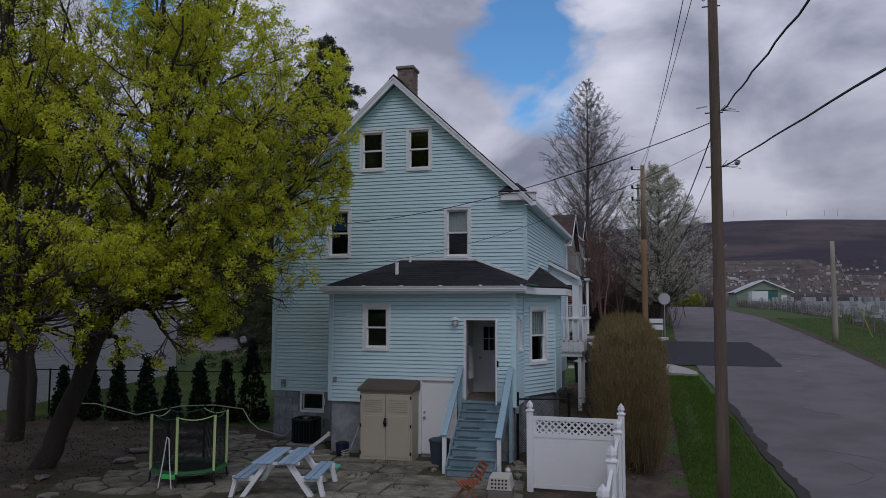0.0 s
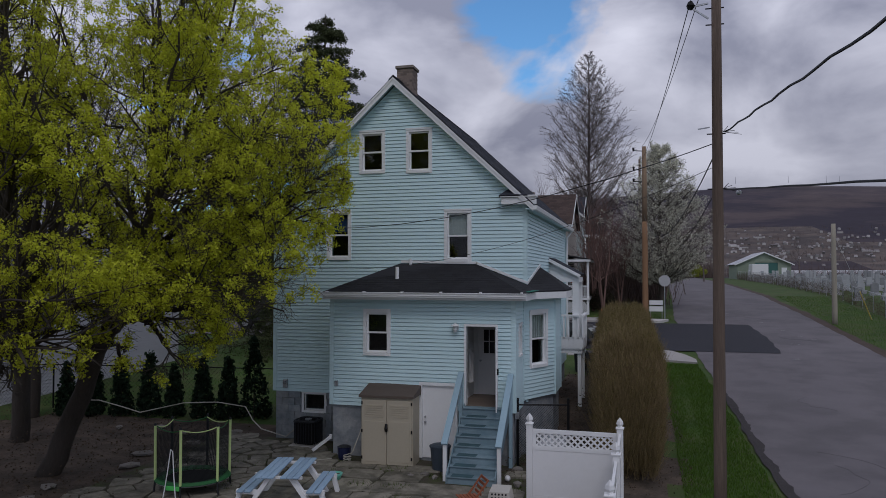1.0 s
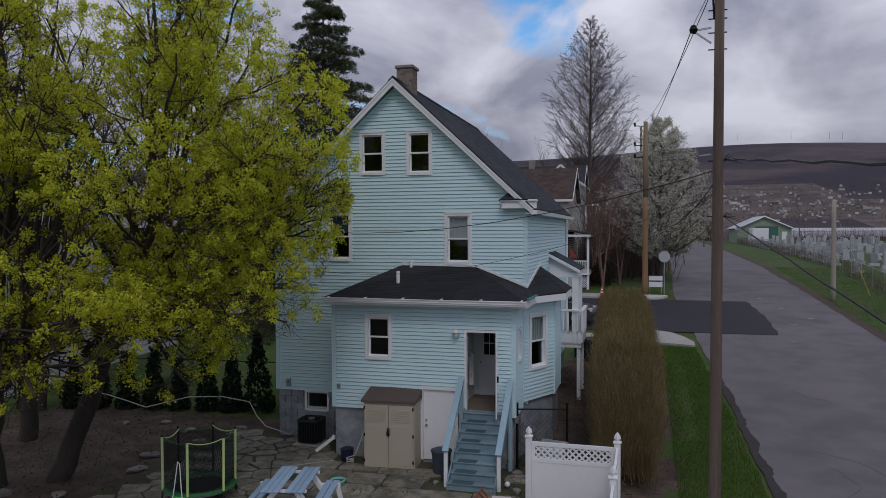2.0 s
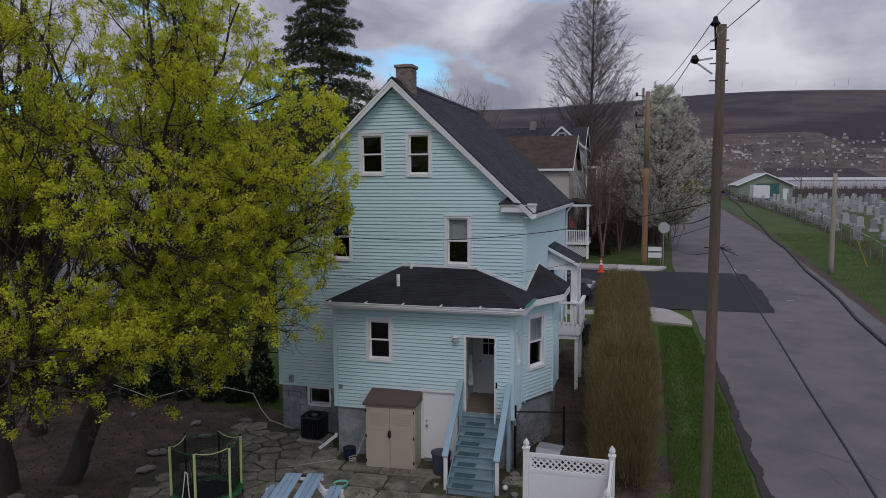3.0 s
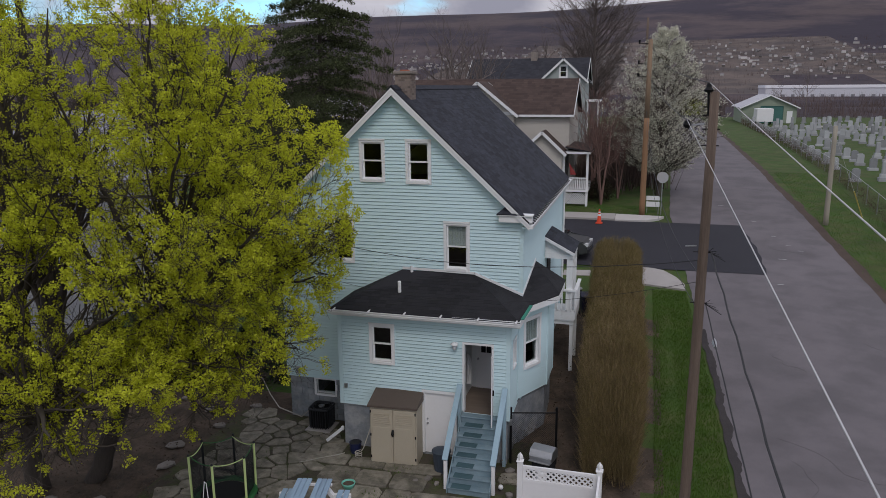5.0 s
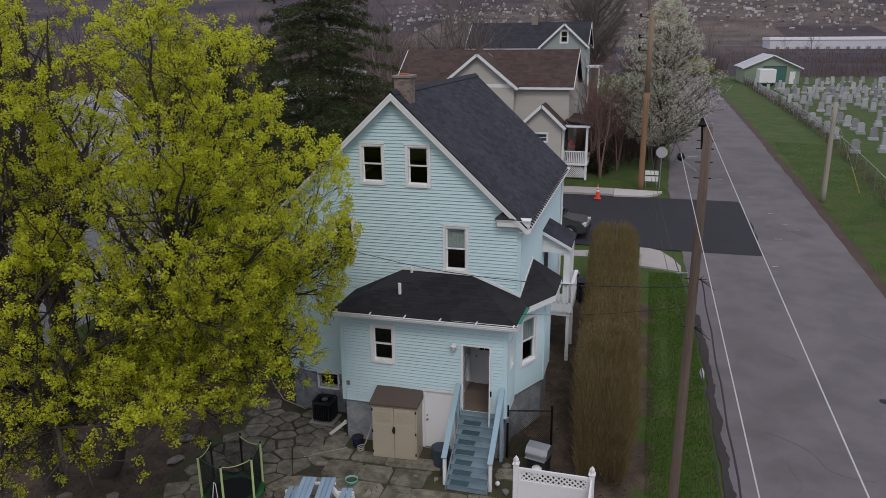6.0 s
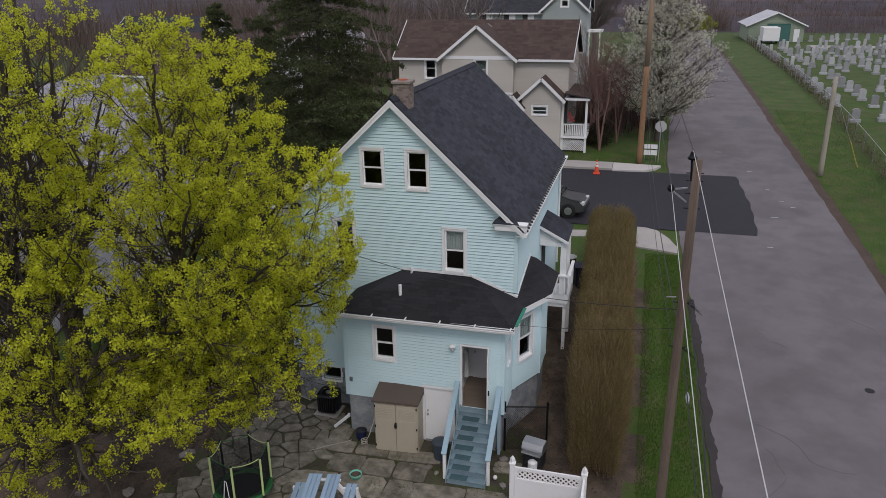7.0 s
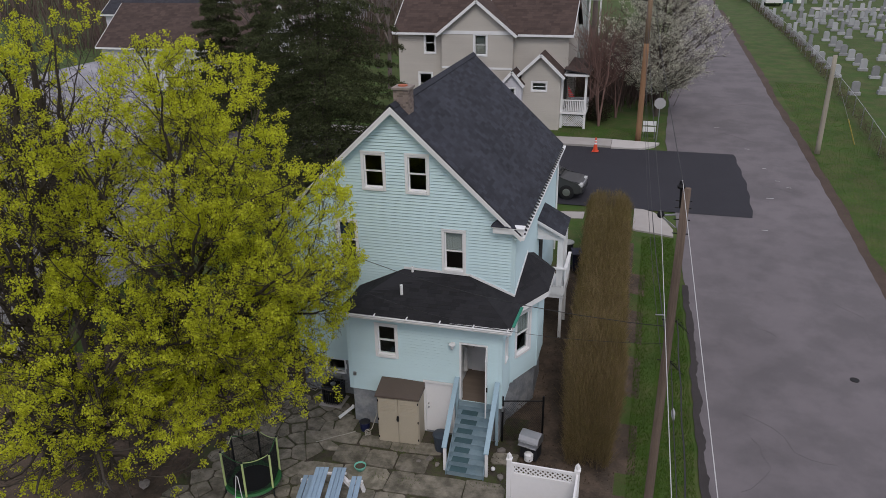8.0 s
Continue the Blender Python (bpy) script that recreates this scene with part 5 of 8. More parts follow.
    for k in range(-18, 20):
        for s in (1, -1):
            u0, u1 = k / 19, k / 19 + s * 1.2
            z0, z1 = 0.05, 1.53
            def cut(u):
                return max(0.0, min(1.0, u))
            f0, f1 = (cut(u0) - u0) / (u1 - u0), (cut(u1) - u0) / (u1 - u0)
            if f1 - f0 < 0.03:
                continue
            beam(bm, a.lerp(b, cut(u0)) + Vector((0, 0, z0 + (z1 - z0) * f0)), a.lerp(b, cut(u1)) + Vector((0, 0, z0 + (z1 - z0) * f1)), 0.005, 0.005)
    mesh = part("chain_link", bm, BLACK_METAL, ob)
    mesh["kind"] = "stuff"
    # bins beyond the porch
    bin_blue = material("dark_blue_plastic", (0.012, 0.014, 0.035), 0.5, 0.08)
    ob = thing("trash_bin", (-2.5, 32.3, ground(-2.5, 32.3)), "dark round dustbin with a pale grey lid", "dustbin")
    part("body", tube(bmesh.new(), [(0, 0, -0.02), (0, 0, 0.1), (0, 0, 0.86)], [0.24, 0.26, 0.31], 20), DARK_PLASTIC, ob, smooth=False)
    part("lid", tube(bmesh.new(), [(0, 0, 0.861), (0, 0, 0.9), (0, 0, 0.95)], [0.34, 0.34, 0.2], 20), material("grey_lid", (0.33, 0.35, 0.35), 0.6, 0.08), ob, "pale grey lid")
    ob = thing("wheeled_bin", (-1.85, 31.0, ground(-1.85, 31.0)), "dark blue wheeled dustbin beside the hedge", "dustbin", turn=12)
    bm = boxed(-0.29, 0.29, -0.36, 0.36, 0.08, 0.98, 0.02)
    for v in bm.verts:
        k = 0.8 + 0.2 * v.co.z
        v.co.x, v.co.y = v.co.x * k, v.co.y * k
    part("body", bm, bin_blue, ob)
    part("lid", prism(bmesh.new(), [(-0.31, -0.4, 0.982), (-0.31, -0.4, 1.02), (-0.31, 0.0, 1.09), (-0.31, 0.4, 1.03), (-0.31, 0.4, 0.982)], (0.62, 0, 0)), bin_blue, ob)
    for x in (-0.3, 0.25):
        part("wheel", tube(bmesh.new(), [(x, 0.3, 0.1), (x + 0.05, 0.3, 0.1)], 0.11, 14), DARK_PLASTIC, ob)


small_things()


# ---- side porch ----
def side_porch():
    ob = thing("side_porch", (-2.4, 26, 0), "white wooden side porch on posts with slatted rails", "porch")
    ob.matrix_world = Matrix()
    x0, x1, y0, y1, z = -2.94, -1.84, 24.85, 26.5, 2.5
    for k in range(11):
        x = x0 + (x1 - x0) * k / 11
        part("deck_board", boxed(x, x + 0.1, y0, y1, z - 0.04, z), TRIM, ob)
    part("beam", boxed(x0, x1 - 0.03, y0 + 0.03, y0 + 0.12, z - 0.28, z - 0.045), TRIM, ob)
    part("beam", boxed(x1 - 0.12, x1 - 0.03, y0 + 0.125, y1, z - 0.28, z - 0.045), TRIM, ob)
    top = 3.48

    def boards(a, b):
        """Upright skirt boards with rounded lower ends."""
        a, b = Vector((*a, 0)), Vector((*b, 0))
        d = (b - a).normalized()
        n = max(2, int((b - a).length / 0.14))
        w = (b - a).length / n
        out = Vector((d.y, -d.x, 0)) * 0.02
        for k in range(n):
            c = a + d * (k * w)
            ring = [c + d * (w * u) + Vector((0, 0, h)) for u, h in ((0.02, 2.76), (0.98, 2.76), (0.98, 2.42), (0.8, 2.37), (0.5, 2.35), (0.2, 2.37), (0.02, 2.42))]
            part("skirt_board", prism(bmesh.new(), ring, out), TRIM, ob)

    boards((x0 + 0.02, y0), (x1, y0))
    boards((x1, y0), (x1, y1))
    for a, b in (((x0 + 0.02, y0), (x1, y0)), ((x1, y0), (x1, y1))):
        a, b = Vector((*a, 0)), Vector((*b, 0))
        part("top_rail", beam(bmesh.new(), a + Vector((0, 0, top)), b + Vector((0, 0, top)), 0.12, 0.06), TRIM, ob)
        n = int((b - a).length / 0.15)
        for k in range(1, n + 1):
            p = a.lerp(b, k / n)
            part("baluster", boxed(p.x - 0.025, p.x + 0.025, p.y - 0.02, p.y + 0.02, 2.7, top - 0.03), TRIM, ob)
    for x, y in ((x1 - 0.12, y0 + 0.14), (x1 - 0.12, y1 - 0.1)):
        part("support_post", boxed(x - 0.06, x + 0.06, y - 0.06, y + 0.06, ground(x, y) - 0.05, z - 0.29), TRIM, ob)
    for x, y in ((-2.07, y0 + 0.14), (-2.07, y1 - 0.12)):
        part("column", boxed(x - 0.105, x + 0.105, y - 0.105, y + 0.105, z, 4.6), TRIM, ob)
    part("header", boxed(x0, -1.96, y0 + 0.02, y0 + 0.26, 4.6, 4.76), TRIM, ob)
    part("header", boxed(-2.18, -1.96, y0 + 0.265, y1, 4.6, 4.76), TRIM, ob)
    part("gable_panel", prism(bmesh.new(), [(x0, y0 + 0.05, 4.765), (-1.96, y0 + 0.05, 4.765), (x0, y0 + 0.05, 5.3)], (0, 0.05, 0)), TRIM, ob)
    roof_slope("roof", [(x0, y0 - 0.12, 5.42), (x0, y1 + 0.2, 5.42), (-1.9, y1 + 0.2, 4.86), (-1.9, y0 - 0.12, 4.86)], ob, seed=41)
    part("rake_board", beam(bmesh.new(), (x0, y0 - 0.13, 5.34), (-1.9, y0 - 0.13, 4.79), 0.025, 0.1), TRIM, ob)
    # flat panel on the wall; its dark colour paints the doorway's shade
    part("doorway", boxed(HX1 + 0.02, HX1 + 0.05, y0 + 0.5, y0 + 1.35, z, 4.5), DARK_ROOM, ob, "dark panel painted for the unlit doorway off the porch")


side_porch()


# ---- trees ----
class Growth:
    """Gathers the tapered limbs and leaf spots of one tree."""

    def __init__(self, seed, inside, leafy=1.0, droop=0.0, up=0.25, wander=0.22):
        self.rng, self.inside, self.leafy, self.up, self.wander = random.Random(seed), inside, leafy, up, wander
        self.limbs, self.tips = [], []

    def turn(self, d, angle):
        r = self.rng
        side = d.cross(Vector((r.gauss(0, 1), r.gauss(0, 1), r.gauss(0, 1)))).normalized()
        return (d * math.cos(angle) + side * math.sin(angle)).normalized()

    def limb(self, p, d, length, r0, level, last, kids, spread=(0.5, 0.95), shrink=(0.5, 0.72), first=0.25):
        r = self.rng
        steps = max(3, min(8, int(length / 0.35) + 2))
        pts, radii = [p.copy()], [r0]
        end = r0 * (0.45 if level < last else 0.3)
        for k in range(steps):
            d = (d + Vector((r.gauss(0, 1), r.gauss(0, 1), r.gauss(0, 1))) * self.wander * 0.5 + Vector((0, 0, self.up * 0.25))).normalized()
            q = pts[-1] + d * (length / steps)
            if level > 0 and not self.inside(q) and len(pts) > 1:
                break
            pts.append(q)
            radii.append(r0 + (end - r0) * (k + 1) / steps)
        if len(pts) < 2:
            return
        self.limbs.append((pts, radii, level))
        if level >= last - 1:
            for k in range(1, len(pts)):
                if r.random() < self.leafy:
                    self.tips.append(pts[k] + Vector((r.gauss(0, 0.05), r.gauss(0, 0.05), r.gauss(0, 0.05))))
        if level < last:
            n = kids[level]
            for i in range(n):
                f = first + (1 - first) * (i + r.random()) / n
                at = f * (len(pts) - 1)
                j = min(int(at), len(pts) - 2)
                base = pts[j].lerp(pts[j + 1], at - j)
                axis = (pts[j + 1] - pts[j]).normalized()
                self.limb(base, self.turn(axis, r.uniform(*spread)), length * r.uniform(*shrink) * (1.15 - 0.4 * f), max(0.005, radii[j] * r.uniform(0.42, 0.62)), level + 1, last, kids, spread, shrink, 0.15)


def limbs_mesh(name, limbs, mat, parent, sides=(10, 8, 6, 4, 3, 3)):
    verts, faces = [], []
    for pts, radii, level in limbs:
        n = sides[min(level, len(sides) - 1)]
        ref = None
        start = len(verts)
        for i, p in enumerate(pts):
            d = (pts[min(i + 1, len(pts) - 1)] - pts[max(i - 1, 0)]).normalized()
            ref = ref if ref is not None else (Vector((1, 0, 0)) if abs(d.x) < 0.9 else Vector((0, 1, 0)))
            s = (ref - d * ref.dot(d)).normalized()
            ref = s
            u = d.cross(s)
            for k in range(n):
                a = 2 * math.pi * k / n
                verts.append(p + (s * math.cos(a) + u * math.sin(a)) * radii[i])
        for i in range(len(pts) - 1):
            for k in range(n):
                a, b = start + i * n + k, start + i * n + (k + 1) % n
                faces.append((a, b, b + n, a + n))
    return raw(name, verts, faces, mat, parent, smooth=True)


def leaves_mesh(name, spots, mat, parent, count, size, spread, seed, flat=0.0):
    """Small crumpled leaves round each spot: every leaf a folded pair of triangles."""
    rng = np.random.default_rng(seed)
    c = np.repeat(np.array([tuple(p) for p in spots]), count, axis=0)
    n = len(c)
    c = c + rng.normal(0, spread, (n, 3))
    a = rng.normal(0, 1, (n, 3))
    a[:, 2] *= 1 - flat
    a /= np.linalg.norm(a, axis=1)[:, None]
    b = np.cross(a, rng.normal(0, 1, (n, 3)))
    b /= np.linalg.norm(b, axis=1)[:, None]
    s = (size * rng.uniform(0.6, 1.35, n))[:, None]
    up = np.cross(a, b) * s * 0.25
    quad = np.stack([c - a * s * 0.5, c + b * s * 0.38 + up, c + a * s * 0.5, c - b * s * 0.38 + up], axis=1).reshape(-1, 3)
    mesh = bpy.data.meshes.new(name)
    mesh.vertices.add(n * 4)
    mesh.vertices.foreach_set("co", quad.ravel())
    mesh.loops.add(n * 4)
    mesh.loops.foreach_set("vertex_index", np.arange(n * 4))
    mesh.polygons.add(n)
    mesh.polygons.foreach_set("loop_start", np.arange(n) * 4)
    mesh.polygons.foreach_set("loop_total", np.full(n, 4))
    mesh.update(calc_edges=True)
    ob = mesh_object(name, mesh, mat, parent)
    ob["kind"] = "stuff"
    return ob


def egg(cx, cy, cz, rx, ry, rz, seed, rough=0.25):
    """An uneven envelope: True inside."""
    shift = Vector((seed * 3.1, seed * 1.7, seed * 0.9))

    def test(p):
        d = Vector(((p.x - cx) / rx, (p.y - cy) / ry, (p.z - cz) / rz))
        return d.length < 1 + rough * noise.noise(p * 0.45 + shift)

    return test


def keep_local(ob, root):
    ob.matrix_parent_inverse = root.matrix_world.inverted()


def maple(place, label, trunk, limbs, env, middle, bare, seed, tufts, per, size, skirt, high=(99, 1), lush=0.6, kids=(0, 4, 3, 3), boughs=7):
    """trunk: a stem's points with radii at its ends; limbs: (height on the stem, end point, sag) of each main bough."""
    root = thing("maple_tree", place, label, "tree", "maples at the yard's edge")
    bpy.context.view_layer.update()
    g = Growth(seed, env, 0.6, up=0.3, wander=0.3)
    rng = g.rng

    def bough(pts, r0, r1, length, start):
        pts = [Vector(p) for p in pts]
        fine = []
        for a, b in zip(pts, pts[1:]):
            fine += [a.lerp(b, k / 4) + Vector((rng.gauss(0, 0.04), rng.gauss(0, 0.04), rng.gauss(0, 0.03))) for k in range(4)]
        fine.append(pts[-1])
        n = len(fine)
        radii = [r0 + (r1 - r0) * (i / (n - 1)) ** 1.15 for i in range(n)]
        g.limbs.append((fine, radii, 0))
        for i in range(boughs):
            f = start + (1 - start) * (i + rng.random()) / boughs
            j = min(int(f * (n - 1)), n - 2)
            axis = (fine[j + 1] - fine[j]).normalized()
            g.limb(fine[j].copy(), g.turn(axis, rng.uniform(0.45, 1.1)), length * rng.uniform(0.5, 1.0) * (1.15 - 0.45 * f), max(0.012, radii[j] * 0.5), 1, 4, kids)

    stem, r0, r1 = trunk
    bough(stem, r0, r1, 2.0, 0.5)
    heights = [p[2] for p in stem]
    for z, end, sag in limbs:
        at = Vector([float(np.interp(z, heights, [p[k] for p in stem])) for k in range(3)])
        end = Vector(end)
        thick = r0 + (r1 - r0) * (z - heights[0]) / (heights[-1] - heights[0])
        mids = [at.lerp(end, f) + Vector((0, 0, sag * 4 * f * (1 - f))) for f in (0.0, 0.3, 0.65, 1.0)]
        bough(mids, max(0.055, thick * 0.62), 0.016, 0.42 * (end - at).length + 0.4, 0.3)
    keep_local(limbs_mesh("trunk", g.limbs, BARK, root), root)
    # tufts of blossom at the twigs, thicker towards the outside of the crown and thin along its lower skirt
    rng.shuffle(g.tips)
    taken, spots = {}, []
    for p in g.tips:
        out = ((p.x - middle[0]) / middle[3]) ** 2 + ((p.y - middle[1]) / middle[4]) ** 2 + ((p.z - middle[2]) / middle[5]) ** 2
        low = skirt(p)
        if p.z < low or rng.random() > 0.12 + (p.z - low) / 3.0:
            continue
        patchy = (lush + 1.5 * noise.noise(p * 0.7)) * (1.0 if p.z < high[0] else high[1])
        key = (int(p.x / 0.3), int(p.y / 0.3), int(p.z / 0.3))
        if taken.get(key, 0) < 2 and rng.random() < patchy * (1 - bare + bare * out):
            taken[key] = taken.get(key, 0) + 1
            spots.append(p)
    spots = spots[:tufts]
    keep_local(leaves_mesh("crown", spots, MAPLE_LEAF, root, per, size, 0.057, seed, 0.1), root)


MID_A, MID_B, MID_C = (-10.3, 14.7, 7.9, 4.0, 4.0, 5.0), (-12.8, 12.4, 7.6, 4.0, 3.6, 5.6), (-20.5, 20.5, 8.5, 5.0, 4.5, 7.0)
env_a, env_b, env_c = egg(*MID_A, 1, 0.22), egg(*MID_B, 2, 0.22), egg(*MID_C, 3)
spray_a, spray_b, spray_c = egg(-8.8, 13.6, 4.6, 2.4, 1.8, 2.0, 4, 0.2), egg(-10.8, 10.6, 4.3, 2.8, 2.4, 2.2, 6, 0.2), egg(-7.5, 15.5, 7.2, 1.1, 1.5, 1.3, 5, 0.2)
maple((-13.9, 14.9, 0), "tall leaning maple with yellow-green spring blossom by the patio",
      ([(-13.9, 14.9, -0.2), (-13.4, 14.9, 1.0), (-12.4, 14.8, 3.0), (-11.5, 14.7, 4.6), (-10.9, 14.7, 6.4), (-10.5, 14.8, 8.8), (-10.3, 14.9, 11.6)], 0.27, 0.03),
      [(3.6, (-7.0, 13.6, 5.0), 0.3), (3.4, (-8.3, 12.7, 4.5), 0.4), (4.0, (-7.0, 14.9, 6.2), 0.3), (4.2, (-6.7, 15.8, 7.4), 0.1), (4.4, (-6.8, 15.2, 6.8), 0.2), (4.6, (-8.2, 11.6, 6.8), 0.2), (5.0, (-7.0, 13.4, 8.0), -0.1),
       (5.4, (-7.2, 15.6, 9.6), -0.2), (5.6, (-8.6, 12.4, 9.6), -0.3), (6.0, (-8.2, 14.2, 11.4), -0.3), (6.2, (-9.4, 16.9, 10.9), -0.3), (6.6, (-9.8, 13.4, 12.4), -0.3), (4.4, (-10.0, 17.9, 7.4), 0.1),
       (5.2, (-11.6, 17.6, 9.6), -0.2), (4.8, (-11.4, 11.8, 8.2), -0.1), (5.8, (-12.4, 13.2, 10.8), -0.3), (6.4, (-11.6, 15.6, 12.6), -0.3), (3.8, (-10.4, 16.9, 5.2), 0.3), (3.2, (-10.2, 12.8, 5.0), 0.3), (3.3, (-9.2, 13.4, 3.0), 0.8), (3.0, (-11.6, 13.2, 2.8), 0.8), (3.5, (-8.6, 14.4, 3.6), 0.6), (3.1, (-12.6, 15.9, 2.4), 0.5)],
      lambda p: env_a(p) or spray_a(p) or spray_c(p), MID_A, 0.5, 5, 4400, 42, 0.054, lambda p: 2.3 if p.x < -8.3 else 3.9, lush=0.85, kids=(0, 5, 4, 3), boughs=9)
maple((-15.0, 14.0, 0), "dark many-stemmed maple with sparser yellow-green blossom",
      ([(-15.0, 14.0, -0.2), (-15.0, 14.0, 1.6), (-14.7, 13.9, 4.0), (-14.3, 13.7, 7.0), (-14.0, 13.5, 10.0), (-13.8, 13.4, 12.6)], 0.3, 0.04),
      [(2.2, (-9.8, 10.9, 4.6), 0.5), (2.4, (-9.4, 9.2, 4.6), 0.5), (2.4, (-11.2, 9.0, 4.3), 0.5), (2.8, (-12.8, 9.2, 5.0), 0.4), (3.0, (-9.6, 11.4, 6.2), 0.2), (3.2, (-11.4, 10.3, 7.0), 0.1), (3.4, (-13.6, 10.2, 7.2), 0.0), (2.6, (-10.4, 12.2, 4.4), 0.5),
       (3.0, (-16.9, 13.4, 8.2), -0.3), (3.6, (-16.4, 14.6, 11.4), -0.5), (3.8, (-15.6, 12.4, 11.8), -0.5), (4.0, (-14.2, 11.4, 11.0), -0.4), (4.4, (-12.4, 12.0, 11.4), -0.4), (4.6, (-12.6, 11.0, 9.2), -0.2), (5.0, (-14.8, 15.2, 12.4), -0.4),
       (3.0, (-16.2, 11.8, 5.4), 0.1), (4.8, (-11.2, 11.4, 8.4), -0.1), (2.9, (-17.8, 14.2, 10.4), -0.6), (2.2, (-11.0, 11.2, 2.8), 0.9), (2.0, (-12.6, 10.2, 2.6), 0.9), (2.4, (-9.9, 10.2, 3.3), 0.8), (2.3, (-13.6, 11.6, 2.4), 0.7),
       (1.8, (-16.4, 13.2, 12.9), 1.2), (2.0, (-17.2, 14.4, 12.4), 1.2), (1.6, (-15.8, 12.4, 12.8), 1.0), (2.2, (-14.9, 12.6, 13.0), 0.8)],
      lambda p: env_b(p) or spray_b(p), MID_B, 0.5, 8, 1900, 42, 0.054, lambda p: 1.9, (6.6, 0.75))
maple((-20.0, 20.6, 0), "dark maple further back with thin yellow-green blossom",
      ([(-20.0, 20.6, -0.2), (-19.9, 20.5, 3.0), (-19.8, 20.3, 7.0), (-19.6, 20.1, 13.5)], 0.28, 0.05),
      [(3.2, (-17.9, 19.5, 12.6), -0.5), (4.2, (-22.4, 19.8, 11.6), -0.5), (3.6, (-17.0, 20.6, 9.0), -0.2), (4.6, (-20.6, 18.2, 12.8), -0.4), (5.0, (-22.8, 21.4, 9.0), -0.2)],
      env_c, MID_C, 0.8, 12, 400, 26, 0.07, lambda p: 4.5)


maple((-17.4, 17.6, 0), "dark bare-looking maple with thin blossom behind the others",
      ([(-17.4, 17.6, -0.2), (-17.3, 17.5, 2.5), (-17.0, 17.3, 6.0), (-16.7, 17.1, 9.5), (-16.5, 17.0, 13.0)], 0.26, 0.04),
      [(2.0, (-15.2, 16.6, 12.6), 1.0), (2.4, (-14.4, 17.4, 11.0), 0.8), (2.2, (-18.8, 16.4, 12.4), 1.0), (2.8, (-16.2, 15.4, 12.0), 0.8), (3.0, (-13.8, 16.4, 9.2), 0.5), (3.4, (-18.4, 18.6, 11.4), 0.6), (3.2, (-15.0, 18.6, 9.8), 0.5)],
      egg(-16.4, 17.0, 8.5, 4.0, 3.6, 5.6, 7), (-16.4, 17.0, 8.5, 4.0, 3.6, 5.6), 0.8, 17, 300, 26, 0.06, lambda p: 4.5, kids=(0, 3, 3, 2), boughs=6)


def fan_tree(name, place, height, radius, low, label, mat, seed, branches, outline, lift, subs, twigs, thin, trunk=0.012, blossom=None):
    """A straight stem with rising, curved branches in an outline: outline(g) gives the width from the lowest branch, 0, to the top, 1."""
    rng = random.Random(seed)
    root = thing(name, place, label, "tree")
    stem = [Vector((0.06 * math.sin(k), 0.06 * math.cos(k * 1.3), height * (k / 10) - 0.1)) for k in range(11)]
    limbs, spots = [], []
    for i in range(branches):
        g = (i + rng.random()) / branches
        tip = height * (low + (1 - low) * g)
        reach = radius * outline(g) * rng.uniform(0.84, 1.08)
        z0 = max(height * low * 0.75, tip - lift * reach * rng.uniform(0.8, 1.15))
        a = i * 2.4 + rng.uniform(-0.5, 0.5)
        d = Vector((math.cos(a), math.sin(a), 0))
        pts = [Vector((0, 0, z0)) + d * reach * q + Vector((0, 0, (tip - z0) * q ** 1.25)) + Vector((rng.gauss(0, 0.03), rng.gauss(0, 0.03), rng.gauss(0, 0.02))) * reach * q for q in (0, 0.2, 0.4, 0.6, 0.8, 1.0)]
        r0 = thin * (1.6 + 2.6 * (1 - g))
        limbs.append((pts, [r0 * (1 - 0.75 * k / 5) for k in range(6)], 4))
        rich = rng.uniform(0.35, 1.0)
        for _ in range(subs):
            q = rng.uniform(0.15, 1.0) * 4.99
            j = int(q)
            b = pts[j].lerp(pts[j + 1], q - j)
            e = (d * rng.uniform(0.1, 0.9) + Vector((rng.gauss(0, 0.6), rng.gauss(0, 0.6), rng.uniform(0.1, 1.0)))).normalized() * (reach * rng.uniform(0.16, 0.36) + 0.15)
            m = b + e * 0.5 + Vector((rng.gauss(0, 0.05), rng.gauss(0, 0.05), rng.gauss(0, 0.05))) * e.length
            limbs.append(([b, m, b + e], [thin * 1.1, thin * 0.8, thin * 0.5], 5))
            for _ in range(twigs):
                f = rng.uniform(0.2, 1.0)
                c = b.lerp(b + e, f)
                t = (e.normalized() * 0.7 + Vector((rng.gauss(0, 0.6), rng.gauss(0, 0.6), rng.gauss(0.05, 0.5)))).normalized() * e.length * rng.uniform(0.25, 0.6)
                limbs.append(([c, c + t], [thin * 0.6, thin * 0.3], 5))
                if rng.random() < rich:
                    spots += [c + t, c + t * 0.5]
    limbs_mesh("trunk", [(stem, [height * trunk * (1 - k / 10.6) for k in range(11)], 1)], mat, root, (8, 8, 6, 4, 3, 3))
    limbs_mesh("branchwork", limbs, mat, root, (8, 8, 6, 4, 3, 3))["kind"] = "stuff"
    if blossom:
        leaves_mesh("crown", spots, blossom[0], root, blossom[1], blossom[2], blossom[3], seed)
    return root


